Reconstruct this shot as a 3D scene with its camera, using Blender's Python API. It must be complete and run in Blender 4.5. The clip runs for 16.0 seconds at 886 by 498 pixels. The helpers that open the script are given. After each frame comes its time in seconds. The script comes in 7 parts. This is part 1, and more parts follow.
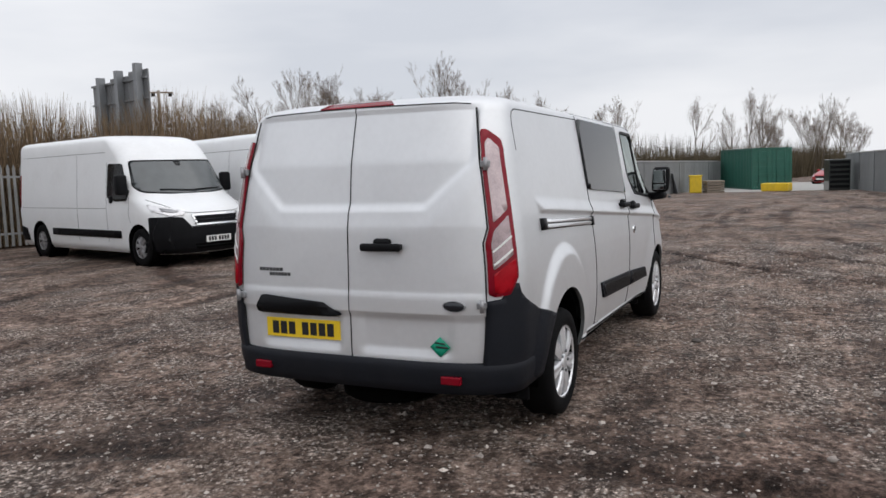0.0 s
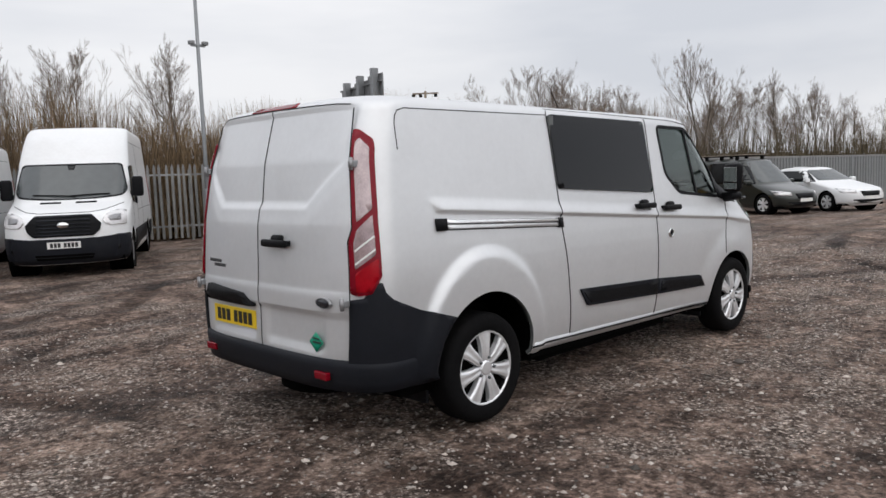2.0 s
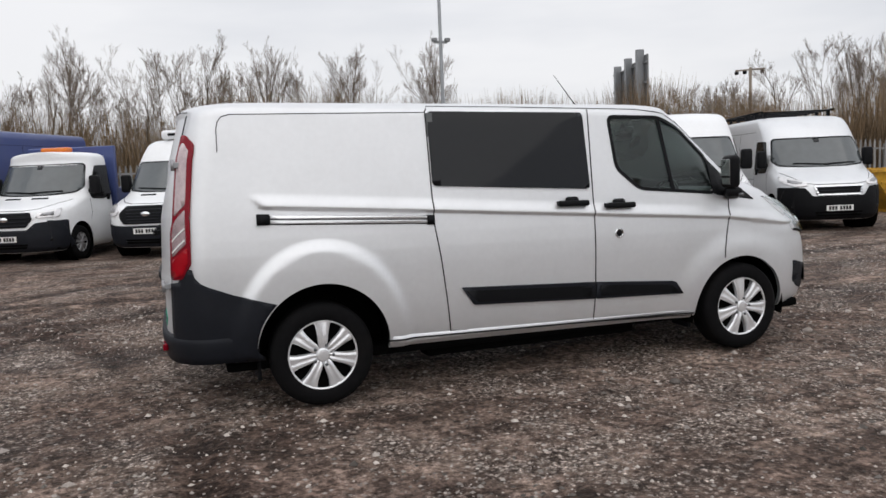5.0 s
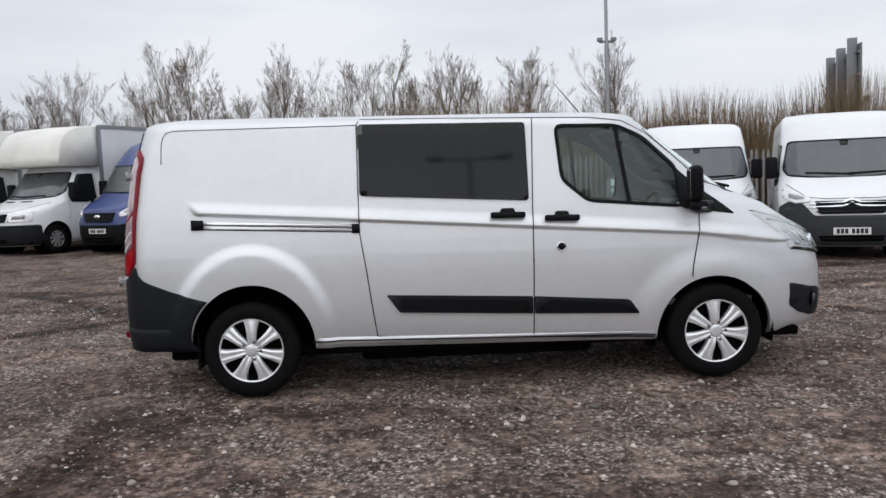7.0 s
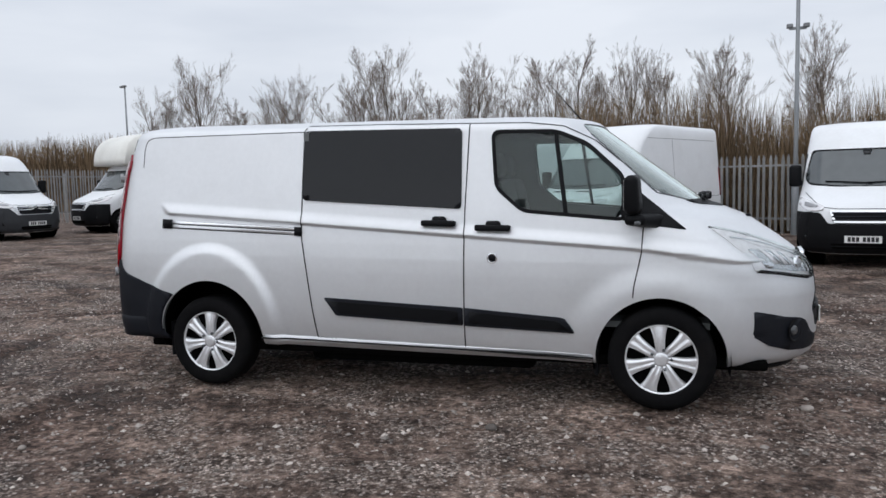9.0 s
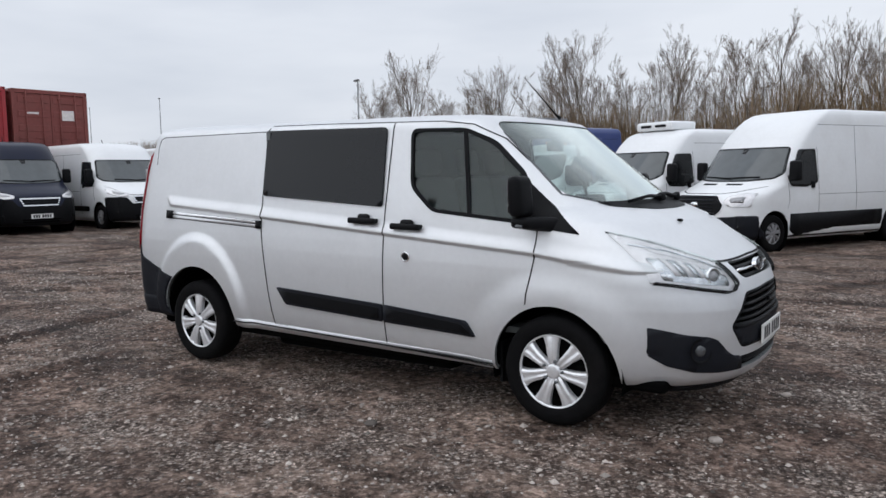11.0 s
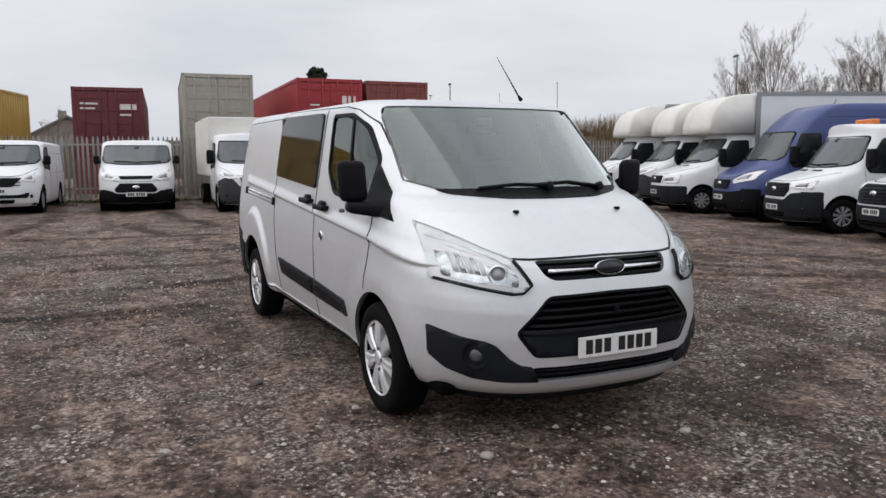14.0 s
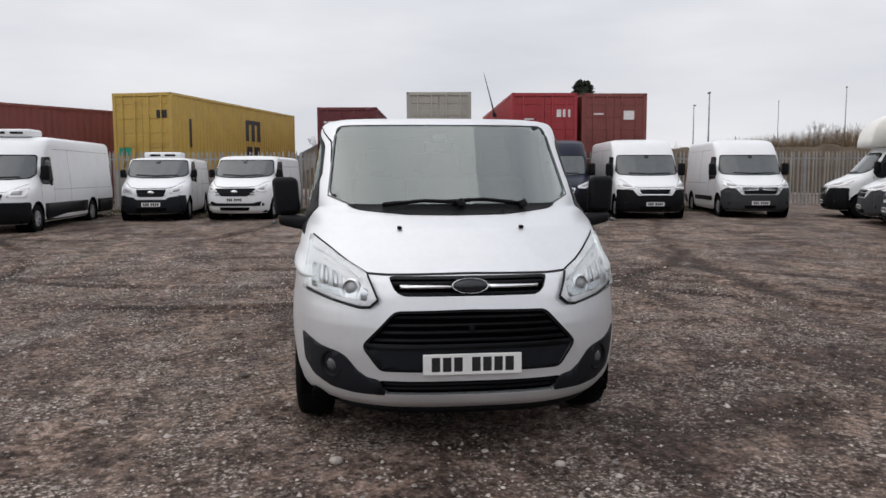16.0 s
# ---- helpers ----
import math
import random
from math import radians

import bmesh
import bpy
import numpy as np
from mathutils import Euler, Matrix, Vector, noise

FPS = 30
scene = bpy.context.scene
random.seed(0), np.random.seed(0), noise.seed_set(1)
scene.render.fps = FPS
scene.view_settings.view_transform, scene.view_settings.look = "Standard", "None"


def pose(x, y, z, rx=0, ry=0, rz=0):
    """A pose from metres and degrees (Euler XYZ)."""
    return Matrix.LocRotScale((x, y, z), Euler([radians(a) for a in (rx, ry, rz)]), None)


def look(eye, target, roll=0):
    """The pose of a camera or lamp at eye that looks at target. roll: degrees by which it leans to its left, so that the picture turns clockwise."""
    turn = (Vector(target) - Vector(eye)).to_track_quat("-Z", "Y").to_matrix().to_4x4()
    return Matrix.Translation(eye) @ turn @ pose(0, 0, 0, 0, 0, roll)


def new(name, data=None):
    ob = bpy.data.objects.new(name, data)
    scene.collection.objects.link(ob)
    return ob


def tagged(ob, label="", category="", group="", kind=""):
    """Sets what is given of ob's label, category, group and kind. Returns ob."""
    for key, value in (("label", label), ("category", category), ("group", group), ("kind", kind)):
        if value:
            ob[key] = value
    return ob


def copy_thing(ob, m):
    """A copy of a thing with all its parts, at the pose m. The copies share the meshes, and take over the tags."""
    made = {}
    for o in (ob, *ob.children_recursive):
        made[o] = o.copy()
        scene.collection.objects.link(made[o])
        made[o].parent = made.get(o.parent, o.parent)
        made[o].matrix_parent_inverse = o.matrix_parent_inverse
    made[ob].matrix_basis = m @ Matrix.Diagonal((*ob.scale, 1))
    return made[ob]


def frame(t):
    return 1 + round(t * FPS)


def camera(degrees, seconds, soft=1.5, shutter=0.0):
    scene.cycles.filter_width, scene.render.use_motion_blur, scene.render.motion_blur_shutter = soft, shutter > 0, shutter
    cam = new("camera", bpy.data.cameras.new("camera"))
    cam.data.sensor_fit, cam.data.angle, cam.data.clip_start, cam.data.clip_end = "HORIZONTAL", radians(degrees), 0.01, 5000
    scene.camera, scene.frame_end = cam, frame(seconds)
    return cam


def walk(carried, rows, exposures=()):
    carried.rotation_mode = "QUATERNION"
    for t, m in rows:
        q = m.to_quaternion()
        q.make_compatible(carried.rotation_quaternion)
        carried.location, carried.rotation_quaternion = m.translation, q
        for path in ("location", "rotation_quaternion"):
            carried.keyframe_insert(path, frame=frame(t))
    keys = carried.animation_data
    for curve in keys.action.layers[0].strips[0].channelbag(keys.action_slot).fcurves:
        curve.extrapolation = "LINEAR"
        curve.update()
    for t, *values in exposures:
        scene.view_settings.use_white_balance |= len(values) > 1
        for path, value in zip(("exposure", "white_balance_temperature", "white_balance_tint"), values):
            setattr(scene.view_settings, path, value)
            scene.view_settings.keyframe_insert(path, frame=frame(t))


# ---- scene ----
cam = camera(60.2, 16.0, soft=1.55)
PATH = [
    (0, (-4.594, -2.328, 1.572), (-2.797, -1.475, 1.363), -2.0),
    (0.5, (-4.304, -2.797, 1.572), (-2.599, -1.773, 1.363), -2.1),
    (1, (-4.033, -3.303, 1.558), (-2.43, -2.125, 1.353), -2.2),
    (1.5, (-3.686, -3.697, 1.522), (-2.19, -2.385, 1.322), -2.2),
    (2, (-3.337, -4.075, 1.519), (-1.952, -2.644, 1.323), -2.1),
    (2.5, (-2.968, -4.45, 1.52), (-1.7, -2.915, 1.328), -2.0),
    (3, (-2.572, -4.763, 1.494), (-1.422, -3.139, 1.3), -2.0),
    (3.5, (-2.162, -5.121, 1.49), (-1.133, -3.417, 1.292), -2.2),
    (6, (0.205, -6.073, 1.479), (0.557, -4.114, 1.283), -2.4),
    (6.5, (0.725, -6.187, 1.455), (0.925, -4.206, 1.268), -2.4),
    (7, (1.256, -6.293, 1.476), (1.3, -4.302, 1.298), -2.2),
    (7.5, (1.78, -6.367, 1.495), (1.667, -4.378, 1.323), -1.9),
    (8, (2.257, -6.287, 1.498), (1.991, -4.312, 1.326), -1.4),
    (8.5, (2.834, -6.162, 1.51), (2.418, -4.214, 1.337), -1.3),
    (9, (3.333, -5.966, 1.494), (2.771, -4.054, 1.322), -1.3),
    (11.5, (5.763, -4.775, 1.537), (4.51, -3.23, 1.332), -0.7),
    (12, (6.183, -4.423, 1.526), (4.802, -2.993, 1.31), -0.4),
    (12.5, (6.567, -4.02, 1.521), (5.066, -2.717, 1.299), -0.2),
    (13, (6.898, -3.569, 1.523), (5.288, -2.404, 1.296), -0.2),
    (13.5, (7.28, -3.102, 1.531), (5.575, -2.082, 1.302), -0.2),
    (14, (7.513, -2.587, 1.515), (5.728, -1.715, 1.285), -0.3),
    (14.5, (7.814, -2.088, 1.511), (5.958, -1.377, 1.292), -0.3),
    (15, (7.965, -1.589, 1.504), (6.05, -1.053, 1.294), -0.3),
    (15.5, (8.083, -1.065, 1.509), (6.126, -0.703, 1.31), -0.2),
    (16, (8.219, -0.567, 1.532), (6.24, -0.356, 1.337), -0.2),
]
walk(cam, [(t, look(eye, target, roll)) for t, eye, target, roll in PATH], exposures=((0.0, 0.03, 6440, 10), (3.5, 0.04, 6580, 10), (6.0, 0.0, 6450, 10), (9.0, -0.06, 6110, 9), (12.5, -0.07, 6230, 10), (13.5, -0.03, 6380, 11), (16.0, -0.02, 6500, 11)))

# ---- world, sun and exposure ----
world = bpy.data.worlds.new("overcast")
scene.world = world
world.use_nodes = True
wn, wl = world.node_tree.nodes, world.node_tree.links
wn.clear()
w_out = wn.new("ShaderNodeOutputWorld")
w_bg = wn.new("ShaderNodeBackground")
w_sky = wn.new("ShaderNodeTexSky")
w_sky.sky_type = "NISHITA"
w_sky.sun_disc = False
w_sky.sun_elevation = radians(51)
w_sky.sun_rotation = radians(196)
w_sky.air_density, w_sky.dust_density = 1.0, 3.0
w_gain = wn.new("ShaderNodeMix")
w_gain.data_type, w_gain.blend_type = "RGBA", "MULTIPLY"
w_gain.inputs[0].default_value = 1.0
w_gain.inputs[7].default_value = (0.10, 0.10, 0.10, 1)
w_co = wn.new("ShaderNodeTexCoord")
w_map = wn.new("ShaderNodeMapping")
w_map.inputs["Scale"].default_value = (1.0, 1.0, 4.5)
w_noise = wn.new("ShaderNodeTexNoise")
w_noise.inputs["Scale"].default_value = 1.6
w_noise.inputs["Detail"].default_value = 5
w_noise.inputs["Roughness"].default_value = 0.5
w_ramp = wn.new("ShaderNodeValToRGB")
w_ramp.color_ramp.elements[0].position, w_ramp.color_ramp.elements[0].color = 0.34, (0.66, 0.685, 0.74, 1)
w_ramp.color_ramp.elements[1].position, w_ramp.color_ramp.elements[1].color = 0.66, (0.90, 0.905, 0.93, 1)
w_mix = wn.new("ShaderNodeMix")
w_mix.data_type = "RGBA"
w_mix.inputs[0].default_value = 0.93
wl.new(w_sky.outputs[0], w_gain.inputs[6])
wl.new(w_co.outputs["Generated"], w_map.inputs[0])
wl.new(w_map.outputs[0], w_noise.inputs["Vector"])
wl.new(w_noise.outputs[0], w_ramp.inputs[0])
wl.new(w_gain.outputs[2], w_mix.inputs[6])
wl.new(w_ramp.outputs[0], w_mix.inputs[7])
w_sep = wn.new("ShaderNodeSeparateXYZ")
w_rise = wn.new("ShaderNodeMapRange")
w_rise.interpolation_type = "SMOOTHSTEP"
w_rise.inputs["From Min"].default_value, w_rise.inputs["From Max"].default_value = 0.10, 0.85
w_rise.inputs["To Min"].default_value, w_rise.inputs["To Max"].default_value = 1.0, 1.32
wl.new(w_co.outputs["Generated"], w_sep.inputs[0])
wl.new(w_sep.outputs[2], w_rise.inputs["Value"])
wl.new(w_rise.outputs[0], w_bg.inputs[1])
wl.new(w_mix.outputs[2], w_bg.inputs[0])
wl.new(w_bg.outputs[0], w_out.inputs[0])

sun_data = bpy.data.lights.new("sun", "SUN")
sun_data.energy, sun_data.angle, sun_data.color = 0.9, radians(95), (1.0, 0.97, 0.93)
sun_ob = new("sun", sun_data)
sun_ob.matrix_world = look((-4, -14, 18), (0, 0, 0))


# ---- materials ----
def mat(name, colour, rough=0.5, metal=0.0, var=0.0, scale=8.0, bump=0.0, bump_scale=60.0, coat=0.0, tint=None, island=0.0, spec=0.5, dirt=0.0, dirt_scale=1.3, dirt_colour=(0.10, 0.085, 0.07)):
    """Principled surface with variation at two scales, grime patches and fine relief."""
    m = bpy.data.materials.new(name)
    m.use_nodes = True
    n, l = m.node_tree.nodes, m.node_tree.links
    b = n["Principled BSDF"]
    b.inputs["Roughness"].default_value = rough
    b.inputs["Metallic"].default_value = metal
    b.inputs["Specular IOR Level"].default_value = spec
    b.inputs["Coat Weight"].default_value = coat
    b.inputs["Coat Roughness"].default_value = 0.06
    c4 = (*colour, 1)
    b.inputs["Base Color"].default_value = c4
    co = n.new("ShaderNodeTexCoord")
    src = None
    if var > 0:
        big = n.new("ShaderNodeTexNoise")
        big.inputs["Scale"].default_value, big.inputs["Detail"].default_value = scale, 6
        small = n.new("ShaderNodeTexNoise")
        small.inputs["Scale"].default_value, small.inputs["Detail"].default_value = scale * 9, 3
        l.new(co.outputs["Object"], big.inputs["Vector"])
        l.new(co.outputs["Object"], small.inputs["Vector"])
        mean = n.new("ShaderNodeMath")
        mean.operation = "ADD"
        l.new(big.outputs[0], mean.inputs[0])
        l.new(small.outputs[0], mean.inputs[1])
        rng = n.new("ShaderNodeMapRange")
        rng.inputs["From Min"].default_value, rng.inputs["From Max"].default_value = 0.6, 1.4
        l.new(mean.outputs[0], rng.inputs["Value"])
        mx = n.new("ShaderNodeMix")
        mx.data_type = "RGBA"
        lo = tuple(v * (1 - var) for v in colour)
        hi = tint if tint else tuple(min(1, v * (1 + var)) for v in colour)
        mx.inputs[6].default_value, mx.inputs[7].default_value = (*lo, 1), (*hi, 1)
        l.new(rng.outputs[0], mx.inputs[0])
        src = mx.outputs[2]
    if island > 0:
        info = n.new("ShaderNodeObjectInfo")
        geo = n.new("ShaderNodeNewGeometry")
        ad = n.new("ShaderNodeMath")
        ad.operation = "ADD"
        l.new(info.outputs["Random"], ad.inputs[0])
        l.new(geo.outputs["Random Per Island"], ad.inputs[1])
        fr = n.new("ShaderNodeMath")
        fr.operation = "FRACT"
        l.new(ad.outputs[0], fr.inputs[0])
        r2 = n.new("ShaderNodeMapRange")
        r2.inputs["To Min"].default_value, r2.inputs["To Max"].default_value = 1 - island, 1 + island
        l.new(fr.outputs[0], r2.inputs["Value"])
        mu = n.new("ShaderNodeMix")
        mu.data_type, mu.blend_type = "RGBA", "MULTIPLY"
        mu.inputs[0].default_value = 1.0
        if src:
            l.new(src, mu.inputs[6])
        else:
            mu.inputs[6].default_value = c4
        cmb = n.new("ShaderNodeCombineColor")
        for i in range(3):
            l.new(r2.outputs[0], cmb.inputs[i])
        l.new(cmb.outputs[0], mu.inputs[7])
        src = mu.outputs[2]
    if dirt > 0:
        dn = n.new("ShaderNodeTexNoise")
        dn.inputs["Scale"].default_value, dn.inputs["Detail"].default_value, dn.inputs["Roughness"].default_value = dirt_scale, 8, 0.65
        l.new(co.outputs["Object"], dn.inputs["Vector"])
        dr = n.new("ShaderNodeMapRange")
        dr.inputs["From Min"].default_value, dr.inputs["From Max"].default_value, dr.inputs["To Max"].default_value = 0.48, 0.75, dirt
        l.new(dn.outputs[0], dr.inputs["Value"])
        dm = n.new("ShaderNodeMix")
        dm.data_type = "RGBA"
        l.new(dr.outputs[0], dm.inputs[0])
        if src:
            l.new(src, dm.inputs[6])
        else:
            dm.inputs[6].default_value = c4
        dm.inputs[7].default_value = (*dirt_colour, 1)
        src = dm.outputs[2]
    if src:
        l.new(src, b.inputs["Base Color"])
    if bump > 0:
        bn = n.new("ShaderNodeTexNoise")
        bn.inputs["Scale"].default_value, bn.inputs["Detail"].default_value = bump_scale, 4
        l.new(co.outputs["Object"], bn.inputs["Vector"])
        bu = n.new("ShaderNodeBump")
        bu.inputs["Strength"].default_value, bu.inputs["Distance"].default_value = bump, 0.01
        l.new(bn.outputs[0], bu.inputs["Height"])
        l.new(bu.outputs[0], b.inputs["Normal"])
    return m


def glass(name, tint, rough=0.02, gloss=1.0):
    """Thin pane: tinted see-through plus Fresnel gloss."""
    m = bpy.data.materials.new(name)
    m.use_nodes = True
    n, l = m.node_tree.nodes, m.node_tree.links
    n.clear()
    out = n.new("ShaderNodeOutputMaterial")
    tr = n.new("ShaderNodeBsdfTransparent")
    tr.inputs[0].default_value = (*tint, 1)
    gl = n.new("ShaderNodeBsdfGlossy")
    gl.inputs["Roughness"].default_value = rough
    gl.inputs[0].default_value = (0.90, 0.97, 0.94, 1)
    fr = n.new("ShaderNodeFresnel")
    fr.inputs[0].default_value = 1.55
    mu = n.new("ShaderNodeMath")
    mu.operation = "MULTIPLY"
    mu.inputs[1].default_value = gloss
    mu.use_clamp = True
    mx = n.new("ShaderNodeMixShader")
    l.new(fr.outputs[0], mu.inputs[0])
    l.new(mu.outputs[0], mx.inputs[0])
    l.new(tr.outputs[0], mx.inputs[1])
    l.new(gl.outputs[0], mx.inputs[2])
    l.new(mx.outputs[0], out.inputs[0])
    return m


M = {}
M["silver"] = mat("silver paint", (0.715, 0.725, 0.74), 0.42, 0.52, 0.03, 3, coat=0.25, dirt=0.10, dirt_scale=2.2, dirt_colour=(0.30, 0.29, 0.28))
M["interior"] = mat("cabin lining", (0.13, 0.14, 0.14), 0.8, 0, 0.2, 12)
M["white"] = mat("white van paint", (0.80, 0.81, 0.82), 0.32, 0.0, 0.03, 2, coat=0.3, dirt=0.22, dirt_scale=1.1, dirt_colour=(0.50, 0.48, 0.45))
M["cream"] = mat("cream box skin", (0.78, 0.77, 0.72), 0.45, 0.0, 0.05, 2, dirt=0.3, dirt_scale=1.2, dirt_colour=(0.45, 0.42, 0.36))
M["blue"] = mat("dark blue van paint", (0.048, 0.072, 0.21), 0.34, 0.1, 0.06, 2, coat=0.3, dirt=0.15, dirt_colour=(0.2, 0.2, 0.22))
M["navy"] = mat("navy van paint", (0.006, 0.009, 0.026), 0.30, 0.0, 0.1, 2, coat=0.05, spec=0.2, dirt=0.1, dirt_colour=(0.03, 0.03, 0.035))
M["charcoal"] = mat("charcoal metallic paint", (0.026, 0.030, 0.027), 0.3, 0.3, 0.1, 3, coat=0.7)
M["greysilver"] = mat("grey silver paint", (0.30, 0.31, 0.32), 0.34, 0.4, 0.06, 3, coat=0.3)
M["black"] = mat("black grained plastic", (0.006, 0.0063, 0.0075), 0.5, 0, 0.25, 14, bump=0.15, bump_scale=400, spec=0.12)
M["bumper"] = mat("dark grey bumper plastic", (0.0105, 0.012, 0.0165), 0.55, 0, 0.18, 9, bump=0.1, bump_scale=350, dirt=0.2, dirt_scale=3, dirt_colour=(0.030, 0.028, 0.027), spec=0.18)
M["bumper_grey"] = mat("weathered grey bumper plastic", (0.040, 0.042, 0.046), 0.6, 0, 0.18, 9, bump=0.1, bump_scale=350, dirt=0.2, dirt_scale=3, dirt_colour=(0.05, 0.046, 0.043), spec=0.2)
M["gap"] = mat("panel gap shadow rubber", (0.016, 0.016, 0.017), 0.8, spec=0.2)
M["tyre"] = mat("tyre rubber", (0.0055, 0.0055, 0.006), 0.75, 0, 0.3, 20, bump=0.3, bump_scale=90, dirt=0.4, dirt_scale=5, dirt_colour=(0.012, 0.0105, 0.0095), spec=0.08)
M["rim"] = mat("wheel trim silver", (0.86, 0.87, 0.89), 0.20, 0.5, 0.10, 14, bump=0.25, bump_scale=45, dirt=0.25, dirt_scale=6, dirt_colour=(0.30, 0.28, 0.26))
M["steel"] = mat("steel wheel grey", (0.33, 0.33, 0.34), 0.45, 0.6, 0.12, 12)
M["chrome"] = mat("chrome", (0.78, 0.79, 0.80), 0.12, 1.0)
# near-black: deep shade of wells, undersides and grille openings put into the colour
M["shade_black"] = mat("recess shade black", (0.003, 0.003, 0.003), 0.95, 0, 0.3, 10, spec=0.03)
M["red_lens"] = mat("red lamp lens", (0.20, 0.003, 0.012), 0.16, 0, 0.12, 30, spec=0.25)
M["tail_clear"] = mat("pale tail lamp lens", (0.50, 0.40, 0.41), 0.14, 0.1, 0.30, 16, coat=0.5)
M["tail_smoke"] = mat("grey tail lamp lens", (0.36, 0.27, 0.28), 0.14, 0.1, 0.45, 20, coat=0.5)
M["stop_red"] = mat("bright red stop lens", (0.34, 0.003, 0.010), 0.18, 0, 0.25, 18, spec=0.2)
M["clear_lens"] = mat("clear lamp lens", (0.74, 0.73, 0.74), 0.12, 0.25, 0.20, 22, coat=0.8)
M["reflector"] = mat("headlamp reflector", (0.62, 0.64, 0.66), 0.14, 0.85, 0.3, 18)
M["smoke"] = mat("headlamp dark bezel", (0.10, 0.105, 0.11), 0.25, 0.3, 0.3, 20)
M["amber"] = mat("amber lens", (0.62, 0.16, 0.02), 0.2, 0, 0.1, 20, coat=0.5)
M["cover_glass"] = glass("lamp cover glass", (0.97, 0.975, 0.98), 0.03, 0.6)
M["glass"] = glass("tinted window glass", (0.62, 0.71, 0.69), 0.02, 1.2)
M["screen_glass"] = glass("windscreen glass", (0.68, 0.77, 0.76), 0.03, 2.9)
M["privacy"] = mat("privacy glass", (0.008, 0.009, 0.011), 0.05, 0, 0.1, 2, spec=0.28)
M["bg_screen"] = mat("parked van windscreen", (0.070, 0.079, 0.082), 0.08, 0, 0.15, 0.5, spec=0.8)
M["bg_side"] = mat("parked van side glass", (0.012, 0.013, 0.014), 0.07, 0, 0.3, 1.5, spec=0.3)
M["mirror"] = mat("mirror glass", (0.75, 0.77, 0.78), 0.03, 1.0)
M["plate_yellow"] = mat("yellow reflective plate", (0.80, 0.55, 0.02), 0.4, 0, 0.05, 6)
M["plate_white"] = mat("white reflective plate", (0.80, 0.80, 0.78), 0.4, 0, 0.05, 6)
M["ink"] = mat("black plate ink", (0.012, 0.012, 0.013), 0.5)
M["green_label"] = mat("green warning label", (0.0, 0.27, 0.16), 0.5, 0, 0.12, 20)
M["badge"] = mat("dark oval badge enamel", (0.012, 0.014, 0.020), 0.25, 0.0, coat=0.2)
M["seat"] = mat("grey seat cloth", (0.10, 0.105, 0.115), 0.9, 0, 0.3, 30, bump=0.3, bump_scale=300)
M["paper"] = mat("paper sheet", (0.75, 0.76, 0.74), 0.7)
M["galv"] = mat("galvanised palisade steel", (0.34, 0.34, 0.335), 0.55, 0.45, 0.22, 5, island=0.16, dirt=0.4, dirt_scale=2.5, dirt_colour=(0.16, 0.14, 0.12))
M["sheet"] = mat("grey sheet fencing", (0.23, 0.24, 0.245), 0.6, 0.25, 0.12, 1.2, island=0.07, dirt=0.3, dirt_scale=0.7, dirt_colour=(0.22, 0.21, 0.2))
M["pole"] = mat("galvanised lamp pole", (0.24, 0.25, 0.26), 0.5, 0.5, 0.12, 3)
M["concrete"] = mat("pale concrete", (0.38, 0.37, 0.35), 0.9, 0, 0.2, 2, bump=0.4, bump_scale=25)
M["cont_yellow"] = mat("ochre container paint", (0.50, 0.33, 0.07), 0.55, 0.0, 0.12, 1.5, dirt=0.35, dirt_scale=1.4, dirt_colour=(0.26, 0.18, 0.09))
M["cont_red"] = mat("red container paint", (0.34, 0.028, 0.035), 0.55, 0.0, 0.14, 1.5, dirt=0.25, dirt_scale=1.4, dirt_colour=(0.15, 0.05, 0.045))
M["cont_maroon"] = mat("maroon container paint", (0.14, 0.024, 0.030), 0.6, 0.0, 0.16, 1.5, dirt=0.3, dirt_scale=1.4, dirt_colour=(0.09, 0.05, 0.045))
M["cont_brown"] = mat("rust brown container paint", (0.20, 0.05, 0.042), 0.62, 0.0, 0.18, 1.5, dirt=0.4, dirt_scale=1.6, dirt_colour=(0.11, 0.06, 0.045))
M["cont_grey"] = mat("stone grey container paint", (0.37, 0.345, 0.30), 0.62, 0.0, 0.12, 1.5, dirt=0.4, dirt_scale=1.5, dirt_colour=(0.24, 0.21, 0.17))
M["cont_green"] = mat("dark green container paint", (0.018, 0.105, 0.075), 0.55, 0.0, 0.18, 1.5, dirt=0.3, dirt_colour=(0.05, 0.07, 0.05))
M["letter_white"] = mat("faded white lettering", (0.72, 0.68, 0.66), 0.6, 0, 0.2, 8)
M["skip_yellow"] = mat("rusty yellow skip paint", (0.54, 0.30, 0.02), 0.6, 0, 0.35, 3, dirt=1.0, dirt_scale=3.2, dirt_colour=(0.13, 0.06, 0.022))
M["yellow"] = mat("yellow paint", (0.72, 0.50, 0.02), 0.5, 0, 0.15, 4, dirt=0.4, dirt_colour=(0.3, 0.2, 0.04))
M["red_car"] = mat("red body paint", (0.38, 0.02, 0.025), 0.35, 0, 0.1, 3, coat=0.4)
M["bark"] = mat("winter bark", (0.115, 0.094, 0.076), 0.95, 0, 0.35, 6, tint=(0.19, 0.158, 0.125))
M["twig"] = mat("bare twigs", (0.18, 0.142, 0.118), 0.95, 0, 0.25, 2, island=0.3, tint=(0.28, 0.225, 0.185))
M["thicket"] = mat("brown winter thicket stems", (0.160, 0.103, 0.058), 0.95, 0, 0.35, 0.35, island=0.55, tint=(0.27, 0.190, 0.108))
